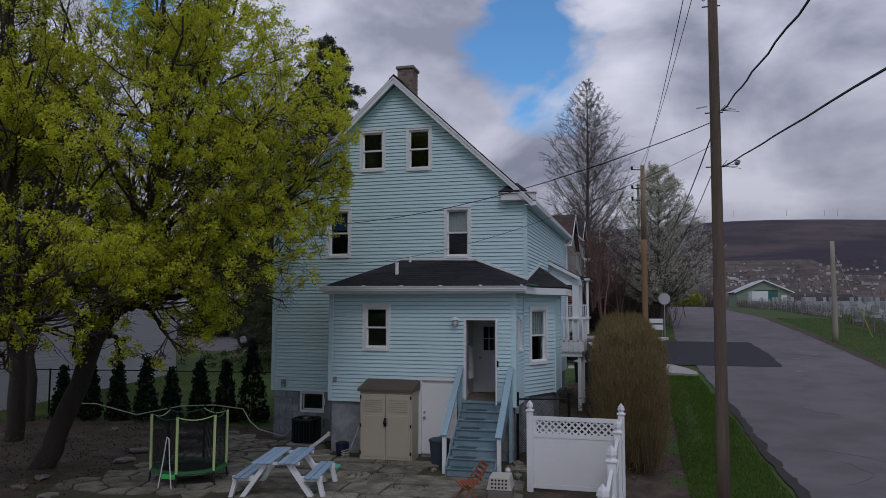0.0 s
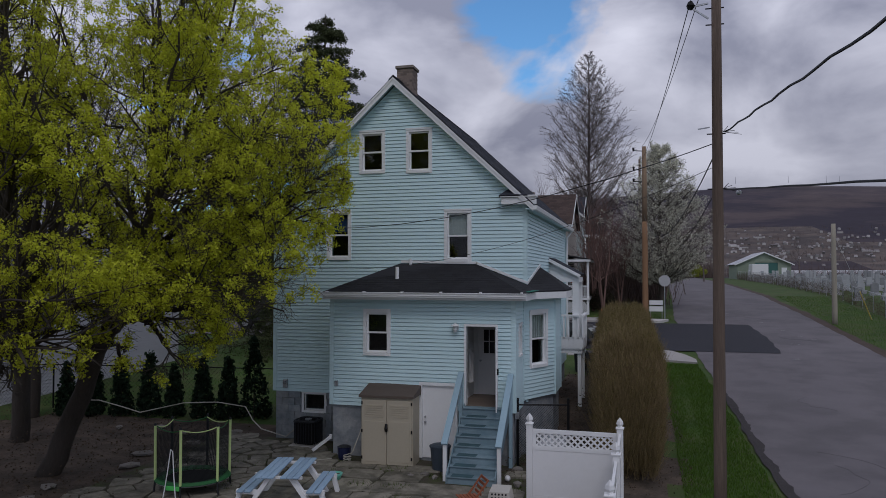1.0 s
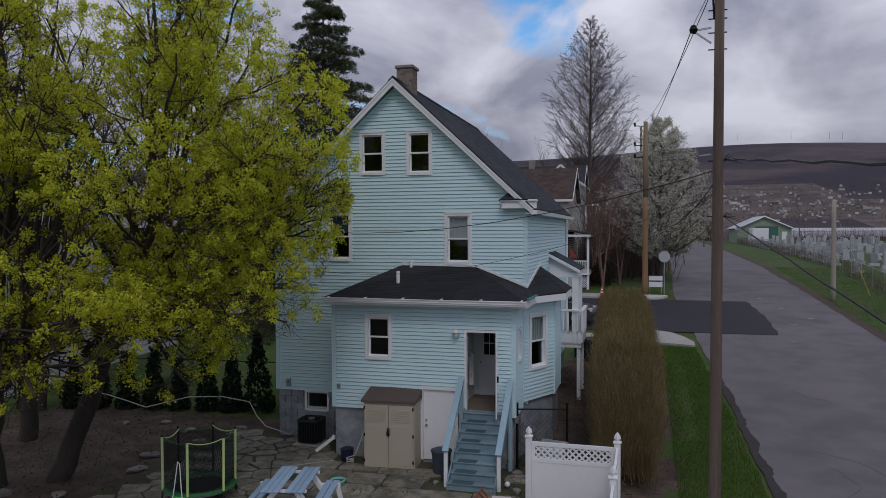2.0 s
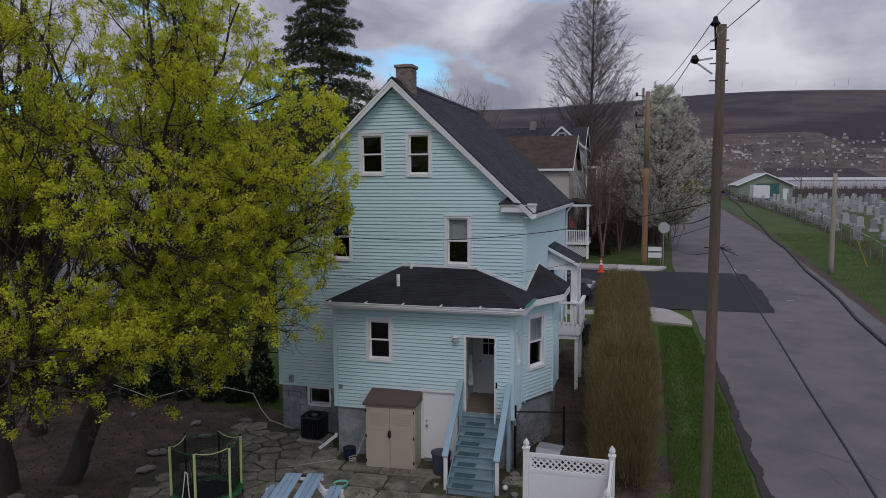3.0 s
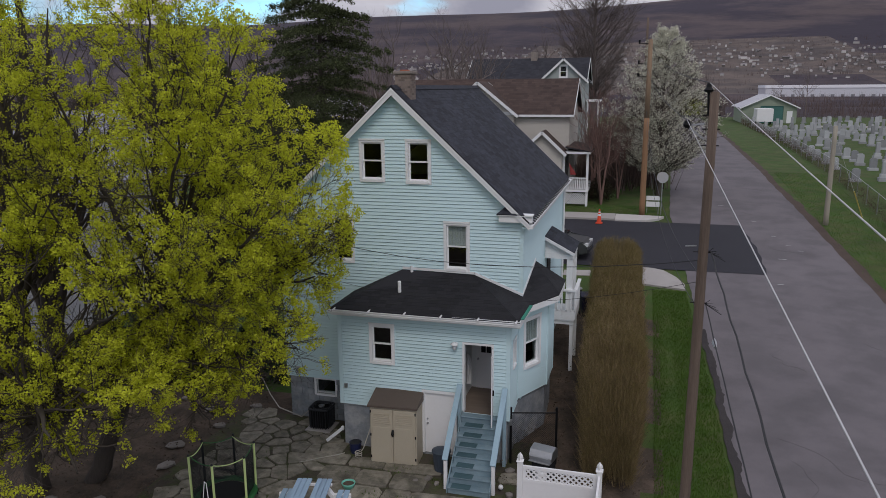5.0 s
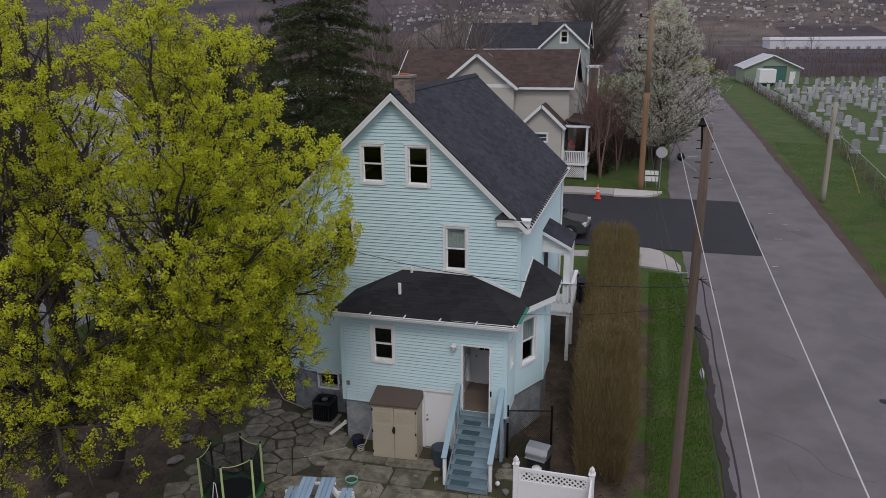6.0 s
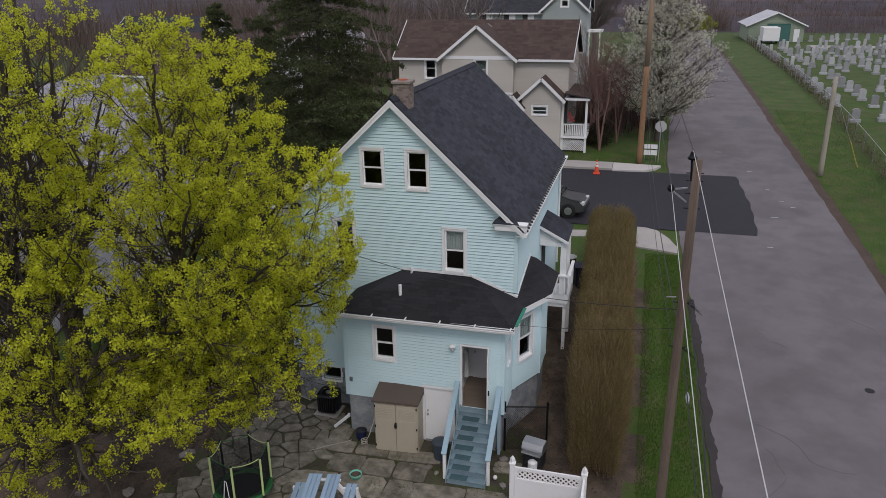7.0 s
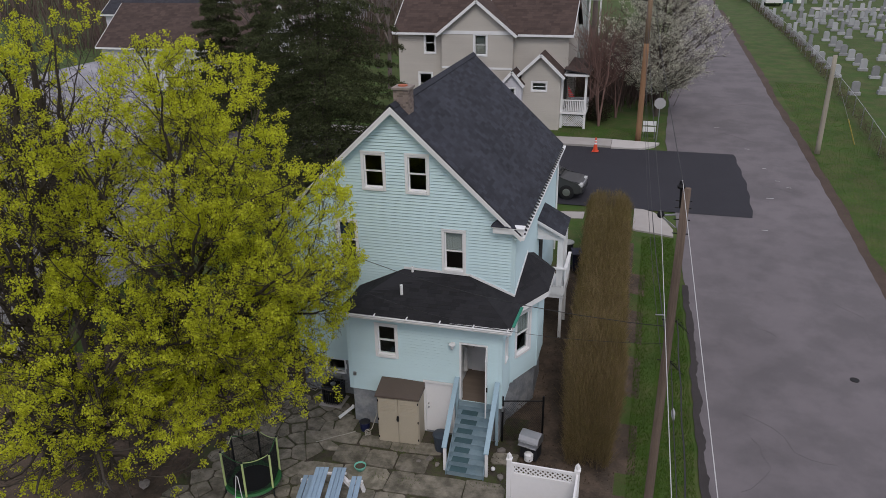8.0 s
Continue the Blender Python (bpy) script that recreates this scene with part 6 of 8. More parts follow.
def bare_tree(name, place, height, spread, label, mat, seed, stems=1, thick=0.016, fork=0.3, limbs=12):
    """A leafless spreading tree: forked stems and three orders of branches."""
    root = thing(name, place, label, "tree")
    g = Growth(seed, lambda p: True, 0.0, up=0.35, wander=0.3)
    rng = g.rng
    for k in range(stems):
        a = rng.uniform(0, 2 * math.pi)
        lean = Vector((math.cos(a), math.sin(a), 0)) * (spread * (0.35 if stems > 1 else 0.08))
        top = height * rng.uniform(0.8, 1.0)
        pts = [lean * (j / 8) ** 1.2 + Vector((rng.gauss(0, 0.015), rng.gauss(0, 0.015), 0)) * height * j / 8 + Vector((0, 0, top * j / 8 - 0.1)) for j in range(9)]
        radii = [height * thick * (1 - 0.9 * j / 8) for j in range(9)]
        g.limbs.append((pts, radii, 1))
        for i in range(limbs):
            f = fork + (0.97 - fork) * (i + rng.random()) / limbs
            j = min(7, int(f * 8))
            axis = (pts[j + 1] - pts[j]).normalized()
            g.limb(pts[j].lerp(pts[j + 1], f * 8 - j), g.turn(axis, rng.uniform(0.5, 1.0)), spread * rng.uniform(0.6, 1.05) * (1.25 - 0.75 * f), max(0.02, radii[j] * 0.5), 2, 4, (0, 0, 6, 5), (0.4, 0.85), (0.4, 0.62))
    limbs_mesh("trunk", g.limbs[:1], mat, root, (8, 7, 5, 4, 3))
    limbs_mesh("branchwork", g.limbs[1:], mat, root, (8, 7, 5, 4, 3))["kind"] = "stuff"
    return root


def oval(g):
    return (0.55 + 0.45 * g / 0.35) if g < 0.35 else max(0.05, 1 - ((g - 0.35) / 0.65) ** 2.2) ** 0.75


def spire(g):
    return (0.5 + 0.5 * g / 0.25) if g < 0.25 else max(0.05, 1 - (g - 0.25) / 0.75) ** 0.62


fan_tree("larch_tree", (-6.2, 92.0, ground(-5, 92)), 29.0, 5.0, 0.24, "tall bare tree with a fine oval crown", TWIG, 31, 210, oval, 1.15, 13, 6, 0.02)
fan_tree("pear_tree", (1.35, 57.6, ground(1.3, 57.6)), 12.4, 4.2, 0.2, "ornamental pear tree covered in white blossom", PEAR_BARK, 33, 120, spire, 0.85, 12, 4, 0.018, 0.016, (PEAR_BLOSSOM, 8, 0.08, 0.085))
for k, (x, y, h, w) in enumerate(((-2.7, 54.3, 7.6, 3.0), (-3.5, 56.0, 8.4, 3.2), (-1.6, 56.6, 6.8, 2.6))):
    bare_tree("birch_tree", (x, y, ground(x, y)), h, w, "small bare reddish tree with pale stems at the corner", RED_TWIG, 35 + k, 3, 0.012, 0.25, 11)
for k, (x, y, h) in enumerate(((-14.5, 66, 13), (-22, 63, 14), (-19.5, 70, 15), (9, 118, 9), (-8, 100, 14), (4, 108, 10), (-24.5, 52, 12), (-31, 56, 14), (27, 168, 8), (33, 175, 9), (-16, 73, 13), (-20, 79, 15), (-26, 71, 13), (-31, 82, 15), (-12.5, 97, 14), (-22, 93, 15), (-36, 74, 13), (-28, 62, 12))):
    bare_tree("bare_tree", (x, y, ground(x, y)), h, h * 0.42, "bare brown tree between the far houses", TWIG, 50 + k)


def spruce(place, height, radius, label, seed, power=0.62):
    """Whorls of drooping boughs with hanging branchlets, gaps between the whorls."""
    rng = random.Random(seed)
    root = thing("spruce_tree", place, label, "tree")
    part("trunk", tube(bmesh.new(), [(0, 0, 0), (0, 0, height * 0.5), (0, 0, height)], [0.3, 0.16, 0.02], 8), BARK, root)
    limbs, spots = [], []
    z = 1.0
    while z < height - 0.1:
        f = z / height
        reach = radius * (1 - f) ** power + 0.1
        n = max(6, int(11 * (1 - f) + 6))
        for i in range(n):
            a = 2 * math.pi * (i + rng.uniform(0.1, 0.9)) / n
            d = Vector((math.cos(a), math.sin(a), 0))
            side = Vector((-d.y, d.x, 0))
            L = reach * rng.uniform(0.68, 1.12)
            at = Vector((0, 0, max(0.5, z + rng.uniform(-0.5, 0.5))))
            pts = [at + d * L * q + Vector((0, 0, L * (0.10 * q - 0.62 * q ** 2 + 0.36 * q ** 3))) for q in (0, 0.33, 0.66, 1.0)]
            limbs.append((pts, [0.035, 0.024, 0.015, 0.006], 4))
            k = 0.15
            while k < 1.0:
                j = min(2, int(k * 3))
                b = pts[j].lerp(pts[j + 1], k * 3 - j)
                w = 0.32 * L * (1.08 - k) + 0.12
                for s in (-1, 1):
                    tip = b + side * s * w + d * w * 0.7 - Vector((0, 0, 0.12 * w + rng.uniform(0.0, 0.22)))
                    spots += [b.lerp(tip, m) for m in (0.15, 0.35, 0.55, 0.72, 0.87, 1.0)]
                k += 0.11 + 0.25 / (L + 1)
        z += 0.66 + 0.5 * rng.random() * (1 - 0.5 * f)
    limbs_mesh("branchwork", limbs, BARK, root)["kind"] = "stuff"
    leaves_mesh("needles", spots, SPRUCE_NEEDLE, root, 13, 0.09, 0.08, seed, 0.1)


spruce((-27.4, 50.8, ground(-27, 51)), 9.6, 3.8, "dark evergreen beside the lawn between the houses", 63)
spruce((-31.0, 50.4, ground(-31, 50)), 11.0, 4.0, "dark evergreen beside the lawn between the houses", 64)
spruce((-17.3, 38.3, ground(-17, 38) - 0.1), 19.0, 6.5, "tall dark green spruce behind the blue house", 61)


def arborvitae(x, y, h, seed):
    rng = random.Random(seed)
    root = thing("arborvitae", (x, y, ground(x, y)), "small dark arborvitae in a row along the fence", "shrub", "arborvitae along the fence")
    part("trunk", tube(bmesh.new(), [(0, 0, -0.05), (0, 0, h * 0.8)], [0.035, 0.01], 6), BARK, root)
    spots = []
    for _ in range(240):
        f = rng.random() ** 1.3
        r = 0.36 * (h / 1.9) * (1 - f) ** 0.8 * rng.uniform(0.7, 1.05) + 0.02
        a = rng.uniform(0, 2 * math.pi)
        spots.append(Vector((r * math.cos(a), r * math.sin(a), 0.08 + f * h)))
    leaves_mesh("foliage", spots, ARB_LEAF, root, 7, 0.12, 0.05, seed, -0.6)


for k, x in enumerate((-19.2, -18.2, -17.2, -16.2, -15.3, -14.3, -13.4, -12.5)):
    arborvitae(x, 21.35 + 0.14 * (x + 19), (1.7, 1.9, 1.8, 2.0, 1.6, 1.9, 1.9, 2.6)[k], 70 + k)


def shrub(x, y, h, r, mat, label, seed, n=500, size=0.12):
    rng = random.Random(seed)
    root = thing("shrub", (x, y, ground(x, y)), label, "shrub")
    bm = bmesh.new()
    spots = []
    for k in range(14):
        a, q = rng.uniform(0, 2 * math.pi), rng.uniform(0.3, 0.9)
        tube(bm, [(0.08 * math.cos(a), 0.08 * math.sin(a), -0.05), (r * q * 0.5 * math.cos(a), r * q * 0.5 * math.sin(a), h * 0.5), (r * q * math.cos(a), r * q * math.sin(a), h * rng.uniform(0.7, 0.95))], [0.025, 0.016, 0.005], 5)
    part("stem_mass", bm, BARK, root)["kind"] = "stuff"
    for k in range(n):
        a, q, f = rng.uniform(0, 2 * math.pi), rng.random() ** 0.4, rng.random()
        w = r * q * (0.55 + 0.45 * math.sin(math.pi * min(1, f * 0.8 + 0.15))) * (1 + 0.2 * math.sin(3 * a + seed))
        spots.append(Vector((w * math.cos(a), w * math.sin(a), h * (0.08 + 0.9 * f * (1 - 0.35 * q * q)))))
    leaves_mesh("foliage", spots, mat, root, 6, size, 0.07, seed)


shrub(-2.85, 55.6, 1.9, 1.1, leaf_material("dark_shrub", (0.035, 0.03, 0.018), 0.4, 0.15), "dark brown shrub beside the porch", 81, 450, 0.09)


shrub(9.0, 172.0, 4.2, 4.2, leaf_material("young_leaves", (0.30, 0.33, 0.05), 0.3, 0.3), "yellow-green bush at the end of the street", 83, 900, 0.3)


def boundary_fence():
    ob = thing("chain_link_fence", (-16, 22.6, 0), "black chain-link fence behind the arborvitae", "fence")
    ob.matrix_world = Matrix()
    run = [(-24, 21.6), (-20.5, 22.1), (-17, 22.5), (-13.6, 22.8), (-11.9, 22.9)]
    for x, y in run:
        z = ground(x, y)
        part("post", tube(bmesh.new(), [(x, y, z - 0.05), (x, y, z + 1.6)], 0.03, 8), BLACK_METAL, ob)
    for p, q in zip(run, run[1:]):
        part("top_rail", tube(bmesh.new(), [(*p, ground(*p) + 1.55), (*q, ground(*q) + 1.55)], 0.02, 6), BLACK_METAL, ob)
        bm = bmesh.new()
        a, b = Vector((*p, ground(*p))), Vector((*q, ground(*q)))
        L = (b - a).length
        for k in range(int(L / 0.14)):
            for s in (0, 1):
                u0, u1 = k * 0.14, min(L, k * 0.14 + 1.4)
                c, d = (u0, u1) if s else (u1, u0)
                beam(bm, a.lerp(b, c / L) + Vector((0, 0, 0.05)), a.lerp(b, d / L) + Vector((0, 0, 0.05 + (u1 - u0) * 1.05)), 0.004, 0.004)
        m = part("chain_link", bm, BLACK_METAL, ob)
        m["kind"] = "stuff"


boundary_fence()


def hedge():
    """Dense upright twigs some three metres high, fanned out and lower at the near end, with a trimmed mossy top."""
    rng = np.random.default_rng(5)
    n = 90000
    y = np.concatenate([rng.uniform(17.9, 22, n // 3), rng.uniform(18.2, 34.9, n - n // 3)])
    t = np.where(rng.random(n) < 0.5, rng.uniform(-1, 1, n), np.sign(rng.uniform(-1, 1, n)) * rng.random(n) ** 0.4)
    cx = np.interp(y, (18.7, 34.9), (-0.25, -0.76))
    w = np.interp(y, (17.9, 20, 27, 34.9), (0.62, 0.82, 0.88, 0.93)) * (1 + 0.06 * np.sin(y * 1.9) + 0.05 * np.sin(y * 4.3 + 1))
    x = cx + t * w
    base = np.array([ground(a, b) for a, b in zip(x, y)])
    full = np.interp(y, (17.9, 18.6, 20.5, 30, 34.9), (1.0, 2.0, 3.15, 3.5, 3.6)) + 0.07 * np.sin(y * 2.7) + 0.05 * np.sin(y * 6.1)
    top = full * (1 - 0.13 * np.abs(t) ** 4) + rng.normal(0, 0.06, n)
    lo = base + (top - base) * rng.uniform(0.0, 1.0, n) ** 0.8 * 0.93
    hi = np.minimum(top, lo + rng.uniform(0.18, 0.75, n))
    front = np.interp(y, (18.2, 21), (1.0, 0.0))
    out = np.stack([t * 0.14 + rng.normal(0, 0.2, n), rng.normal(0, 0.24, n) - 0.35 * front], axis=1) * (hi - lo)[:, None]
    r = rng.uniform(0.0025, 0.006, n)
    a = rng.uniform(0, np.pi, n)
    dx, dy = np.cos(a) * r, np.sin(a) * r
    p = np.stack([np.stack([x - dx, y - dy, lo], 1), np.stack([x + dx, y + dy, lo], 1), np.stack([x + out[:, 0] + dx * 0.4, y + out[:, 1] + dy * 0.4, hi], 1), np.stack([x + out[:, 0] - dx * 0.4, y + out[:, 1] - dy * 0.4, hi], 1)], axis=1).reshape(-1, 3)
    mesh = bpy.data.meshes.new("hedge")
    mesh.vertices.add(n * 4)
    mesh.vertices.foreach_set("co", p.ravel())
    mesh.loops.add(n * 4)
    mesh.loops.foreach_set("vertex_index", np.arange(n * 4))
    mesh.polygons.add(n)
    mesh.polygons.foreach_set("loop_start", np.arange(n) * 4)
    mesh.polygons.foreach_set("loop_total", np.full(n, 4))
    mesh.update(calc_edges=True)
    root = thing("hedge", (-0.6, 26.8, 0), "long tall hedge of bare olive-brown twigs", "hedge")
    root.matrix_world = Matrix()
    ob = mesh_object("stem_mass", mesh, HEDGE_TWIG, root)
    ob["kind"] = "stuff"
    bud = rng.random(n) < np.interp(y, (18, 22, 26), (0.15, 0.4, 0.75)) * np.interp((lo - base) / (top - base), (0, 0.5, 1), (0.3, 0.6, 1.0))
    spots = np.stack([x + out[:, 0] * 0.6, y + out[:, 1] * 0.6, lo + 0.7 * (hi - lo)], 1)[bud]
    leaves_mesh("bud_cover", spots, leaf_material("olive_buds", (0.152, 0.126, 0.042), 0.3, 0.2), root, 5, 0.03, 0.06, 6)


hedge()


# ---- street furniture and vehicles ----
def traffic_cone():
    orange = material("orange_plastic", (0.75, 0.09, 0.04), 0.5, 0.05)
    x, y = -2.45, 48.5
    ob = thing("traffic_cone", (x, y, ground(4, y) + 0.05), "orange traffic cone with white bands on the side street", "traffic cone")
    part("base", boxed(-0.22, 0.22, -0.22, 0.22, 0, 0.05, 0.01), orange, ob)
    for z0, z1, m in ((0.051, 0.5, orange), (0.501, 0.62, TRIM), (0.621, 0.70, orange), (0.701, 0.78, TRIM), (0.781, 0.95, orange)):
        r = lambda z: 0.17 - 0.13 * z / 0.95
        part("band" if m is TRIM else "cone", tube(bmesh.new(), [(0, 0, z0), (0, 0, z1)], [r(z0), r(z1)], 16), m, ob)


def stop_sign():
    x, y = 1.5, 51.6
    ob = thing("stop_sign", (x, y, ground(x, y)), "octagonal street sign seen from its grey back", "street sign")
    part("post", boxed(-0.03, 0.03, -0.02, 0.02, -0.1, 2.9), GREY_METAL, ob)
    pts = [(0.4 * math.cos(math.pi / 8 + k * math.pi / 4), -0.03, 2.6 + 0.4 * math.sin(math.pi / 8 + k * math.pi / 4)) for k in range(8)]
    part("panel", prism(bmesh.new(), pts, (0, 0.006, 0)), material("grey_aluminium", (0.5, 0.5, 0.5), 0.5, 0.05, metal=0.4), ob)
    ob = thing("yard_sign", (0.95, 51.9, ground(0.95, 51.9)), "small white sign board on the corner lawn", "yard sign")
    part("board", boxed(-0.45, 0.45, -0.015, 0.015, 0.5, 0.85), TRIM, ob)
    part("board", boxed(-0.45, 0.45, -0.016, 0.014, 0.95, 1.25), TRIM, ob)
    part("stake", boxed(-0.4, -0.36, 0.016, 0.05, -0.1, 1.25), GREY_METAL, ob)
    part("stake", boxed(0.36, 0.4, 0.016, 0.05, -0.1, 1.25), GREY_METAL, ob)


def wheel(parent, x, y, r, side):
    tyre = part("wheel", tube(bmesh.new(), [(x, y - 0.12, r), (x, y - 0.1, r), (x, y + 0.1, r), (x, y + 0.12, r)], [r * 0.9, r, r, r * 0.9], 24), material("tyre_rubber", (0.02, 0.02, 0.02), 0.85), parent)
    bm = tube(bmesh.new(), [(x, y + side * 0.121, r), (x, y + side * 0.13, r)], [r * 0.62, r * 0.55], 20)
    part("rim", bm, GREY_METAL, tyre)
    bm = bmesh.new()
    for k in range(5):
        a = 2 * math.pi * k / 5
        beam(bm, (x, y + side * 0.135, r), (x + r * 0.58 * math.cos(a), y + side * 0.135, r + r * 0.58 * math.sin(a)), 0.05, 0.02, (0, 1, 0))
    part("spokes", bm, GREY_METAL, tyre)


def vehicle(name, place, turn, label, category, paint, profile, glass, width, wheels, r, extras=()):
    """A car body drawn out from its side outline, tucked in above the belt line; front at +x."""
    ob = thing(name, place, label, category, turn=turn)
    belt = 0.95
    bm = bmesh.new()
    sides = []
    for s in (-1, 1):
        ring = []
        for x, z in profile:
            tuck = 0.0 if z < belt else 0.16 * (z - belt) / 0.75
            ring.append(bm.verts.new((x, s * (width / 2 - tuck), z)))
        sides.append(ring)
        bm.faces.new(ring if s > 0 else ring[::-1])
    n = len(profile)
    for i in range(n):
        bm.faces.new([sides[0][i], sides[0][(i + 1) % n], sides[1][(i + 1) % n], sides[1][i]])
    bmesh.ops.bevel(bm, geom=[e for e in bm.edges if abs(e.verts[0].co.y - e.verts[1].co.y) < 0.2], offset=0.06, segments=2, affect="EDGES")
    part("body", bm, paint, ob, smooth=False)
    dark = material(name + "_glass", (0.015, 0.018, 0.02), 0.08, 0.02, bump=0, specular=0.6)
    for pts in glass:
        for s in (-1, 1):
            ring = [(x, s * (width / 2 + 0.004 - 0.16 * max(0, z - belt) / 0.75), z) for x, z in pts]
            part("side_window", prism(bmesh.new(), ring, (0, s * 0.006, 0)), dark, ob)
    for x in wheels:
        for s in (-1, 1):
            part("wheel_arch", tube(bmesh.new(), [(x, s * (width / 2 - 0.2), r), (x, s * (width / 2 + 0.006), r)], r * 1.18, 24), DARK_PLASTIC, ob)
            wheel(ob, x, s * (width / 2 - 0.08), r, s)
    for key, box_, mat in extras:
        part(key, boxed(*box_, 0.01), dark if mat == "glass" else mat, ob)
    return ob


LAMP_GLASS = material("lamp_lens", (0.6, 0.62, 0.62), 0.15, 0.03, bump=0)
RED_LENS = material("red_lens", (0.3, 0.02, 0.02), 0.2, 0.03, bump=0)
GREY_PAINT = material("dark_grey_paint", (0.05, 0.053, 0.055), 0.3, 0.04, bump=0, specular=0.6)
BLACK_PAINT = material("black_paint", (0.008, 0.008, 0.009), 0.25, 0.04, bump=0, specular=0.6)
traffic_cone()
stop_sign()
suv_profile = [(-2.2, 0.35), (-2.25, 0.9), (-2.15, 1.1), (-1.95, 1.62), (-1.2, 1.72), (0.2, 1.68), (1.05, 1.12), (2.0, 0.98), (2.22, 0.8), (2.25, 0.4), (2.0, 0.28), (-2.0, 0.28)]
vehicle("suv", (-4.7, 41.0, ground(4, 41.0) + 0.05), -5, "dark grey parked suv on the side street", "car", GREY_PAINT, suv_profile,
        [[(-1.8, 1.12), (-1.7, 1.52), (-0.7, 1.6), (-0.7, 1.1)], [(-0.62, 1.1), (-0.62, 1.6), (0.15, 1.56), (0.85, 1.1)]], 1.85, (-1.35, 1.38), 0.36,
        (("windscreen", (0.45, 0.95, -0.72, 0.72, 1.16, 1.34), "glass"), ("headlight", (1.98, 2.26, -0.88, -0.5, 0.72, 0.9), LAMP_GLASS), ("headlight", (1.98, 2.26, 0.5, 0.88, 0.72, 0.9), LAMP_GLASS), ("grille", (2.2, 2.28, -0.45, 0.45, 0.62, 0.86), GREY_METAL), ("bumper", (2.1, 2.3, -0.85, 0.85, 0.36, 0.58), DARK_PLASTIC)))
truck_profile = [(-2.8, 0.5), (-2.8, 1.18), (-0.75, 1.18), (-0.65, 1.75), (-0.3, 1.85), (0.75, 1.83), (1.35, 1.22), (2.6, 1.12), (2.75, 0.6), (2.6, 0.45), (-2.6, 0.45)]
vehicle("pickup_truck", (-23.2, 44.1, ground(4, 44.1) + 0.03), 180, "black pickup truck parked across the lawn", "truck", BLACK_PAINT, truck_profile,
        [[(-0.5, 1.25), (-0.42, 1.7), (0.2, 1.72), (0.2, 1.25)], [(0.28, 1.25), (0.28, 1.72), (0.72, 1.7), (1.15, 1.25)]], 1.95, (-1.75, 1.85), 0.4,
        (("headlight", (2.6, 2.78, -0.92, -0.55, 0.8, 1.0), LAMP_GLASS), ("headlight", (2.6, 2.78, 0.55, 0.92, 0.8, 1.0), LAMP_GLASS), ("tail_light", (-2.84, -2.78, -0.95, -0.78, 0.75, 1.1), RED_LENS), ("tail_light", (-2.84, -2.78, 0.78, 0.95, 0.75, 1.1), RED_LENS)))


# ---- kerbs and pavements ----
def slab(name, outline, lift, thick, mat, label, category):
    bm = bmesh.new()
    pts = [(x, y, ground(4.0, y) + lift) for x, y in outline]
    prism(bm, pts, (0, 0, -thick))
    return tagged(part(name, bm, mat), label, category, kind="structure")


slab("pavement", [(0.45, 36.6), (1.6, 36.35), (2.5, 36.1), (2.5, 36.9), (2.1, 38.0), (1.5, 39.0), (0.9, 39.3), (0.45, 39.32)], 0.09, 0.3, CONCRETE, "pale concrete corner ramp at the hedge's end", "pavement")
slab("pavement", [(-3.6, 37.45), (-2.2, 37.6), (-2.2, 38.5), (-3.6, 38.3)], 0.03, 0.2, CONCRETE, "pale concrete path slab across the lawn", "pavement")
slab("pavement", [(-30, 49.5), (-1.5, 49.5), (-1.5, 51.0), (-30, 51.0)], 0.15, 0.4, CONCRETE, "concrete kerb and walk along the side street", "pavement")
slab("pavement", [(-1.47, 49.25), (0.5, 49.35), (1.35, 50.0), (1.7, 50.7), (-1.47, 50.95)], 0.15, 0.4, material("pale_concrete", (0.48, 0.46, 0.44), 0.9, 0.08), "newer pale concrete kerb corner", "pavement")


# ---- neighbouring houses ----
BEIGE = material("beige_siding", (0.52, 0.49, 0.44), 0.7, 0.06, 20, 0.6, 0.1, stretch=(0.3, 0.3, 3))
BROWN_ROOF = material("brown_shingle", (0.07, 0.048, 0.041), 0.9, 0.2, 50, 0.5, 0.4, island=0.2)
DARK_ROOF = material("dark_shingle", (0.035, 0.036, 0.044), 0.9, 0.2, 50, 0.5, 0.4, island=0.2)
GREY_GREEN = material("grey_green_siding", (0.34, 0.38, 0.37), 0.7, 0.06, 20, 0.6, 0.1)
GREY_SIDING = material("pale_grey_siding", (0.46, 0.46, 0.49), 0.65, 0.06, 20, 0.6, 0.1, stretch=(0.3, 0.3, 3))
PALE_SHINGLE = material("pale_grey_shingle", (0.30, 0.30, 0.33), 0.9, 0.15, 40, 0.6, 0.4, island=0.2)
WHITE_SIDING = material("white_siding", (0.62, 0.62, 0.66), 0.7, 0.06, 20, 0.6, 0.1)


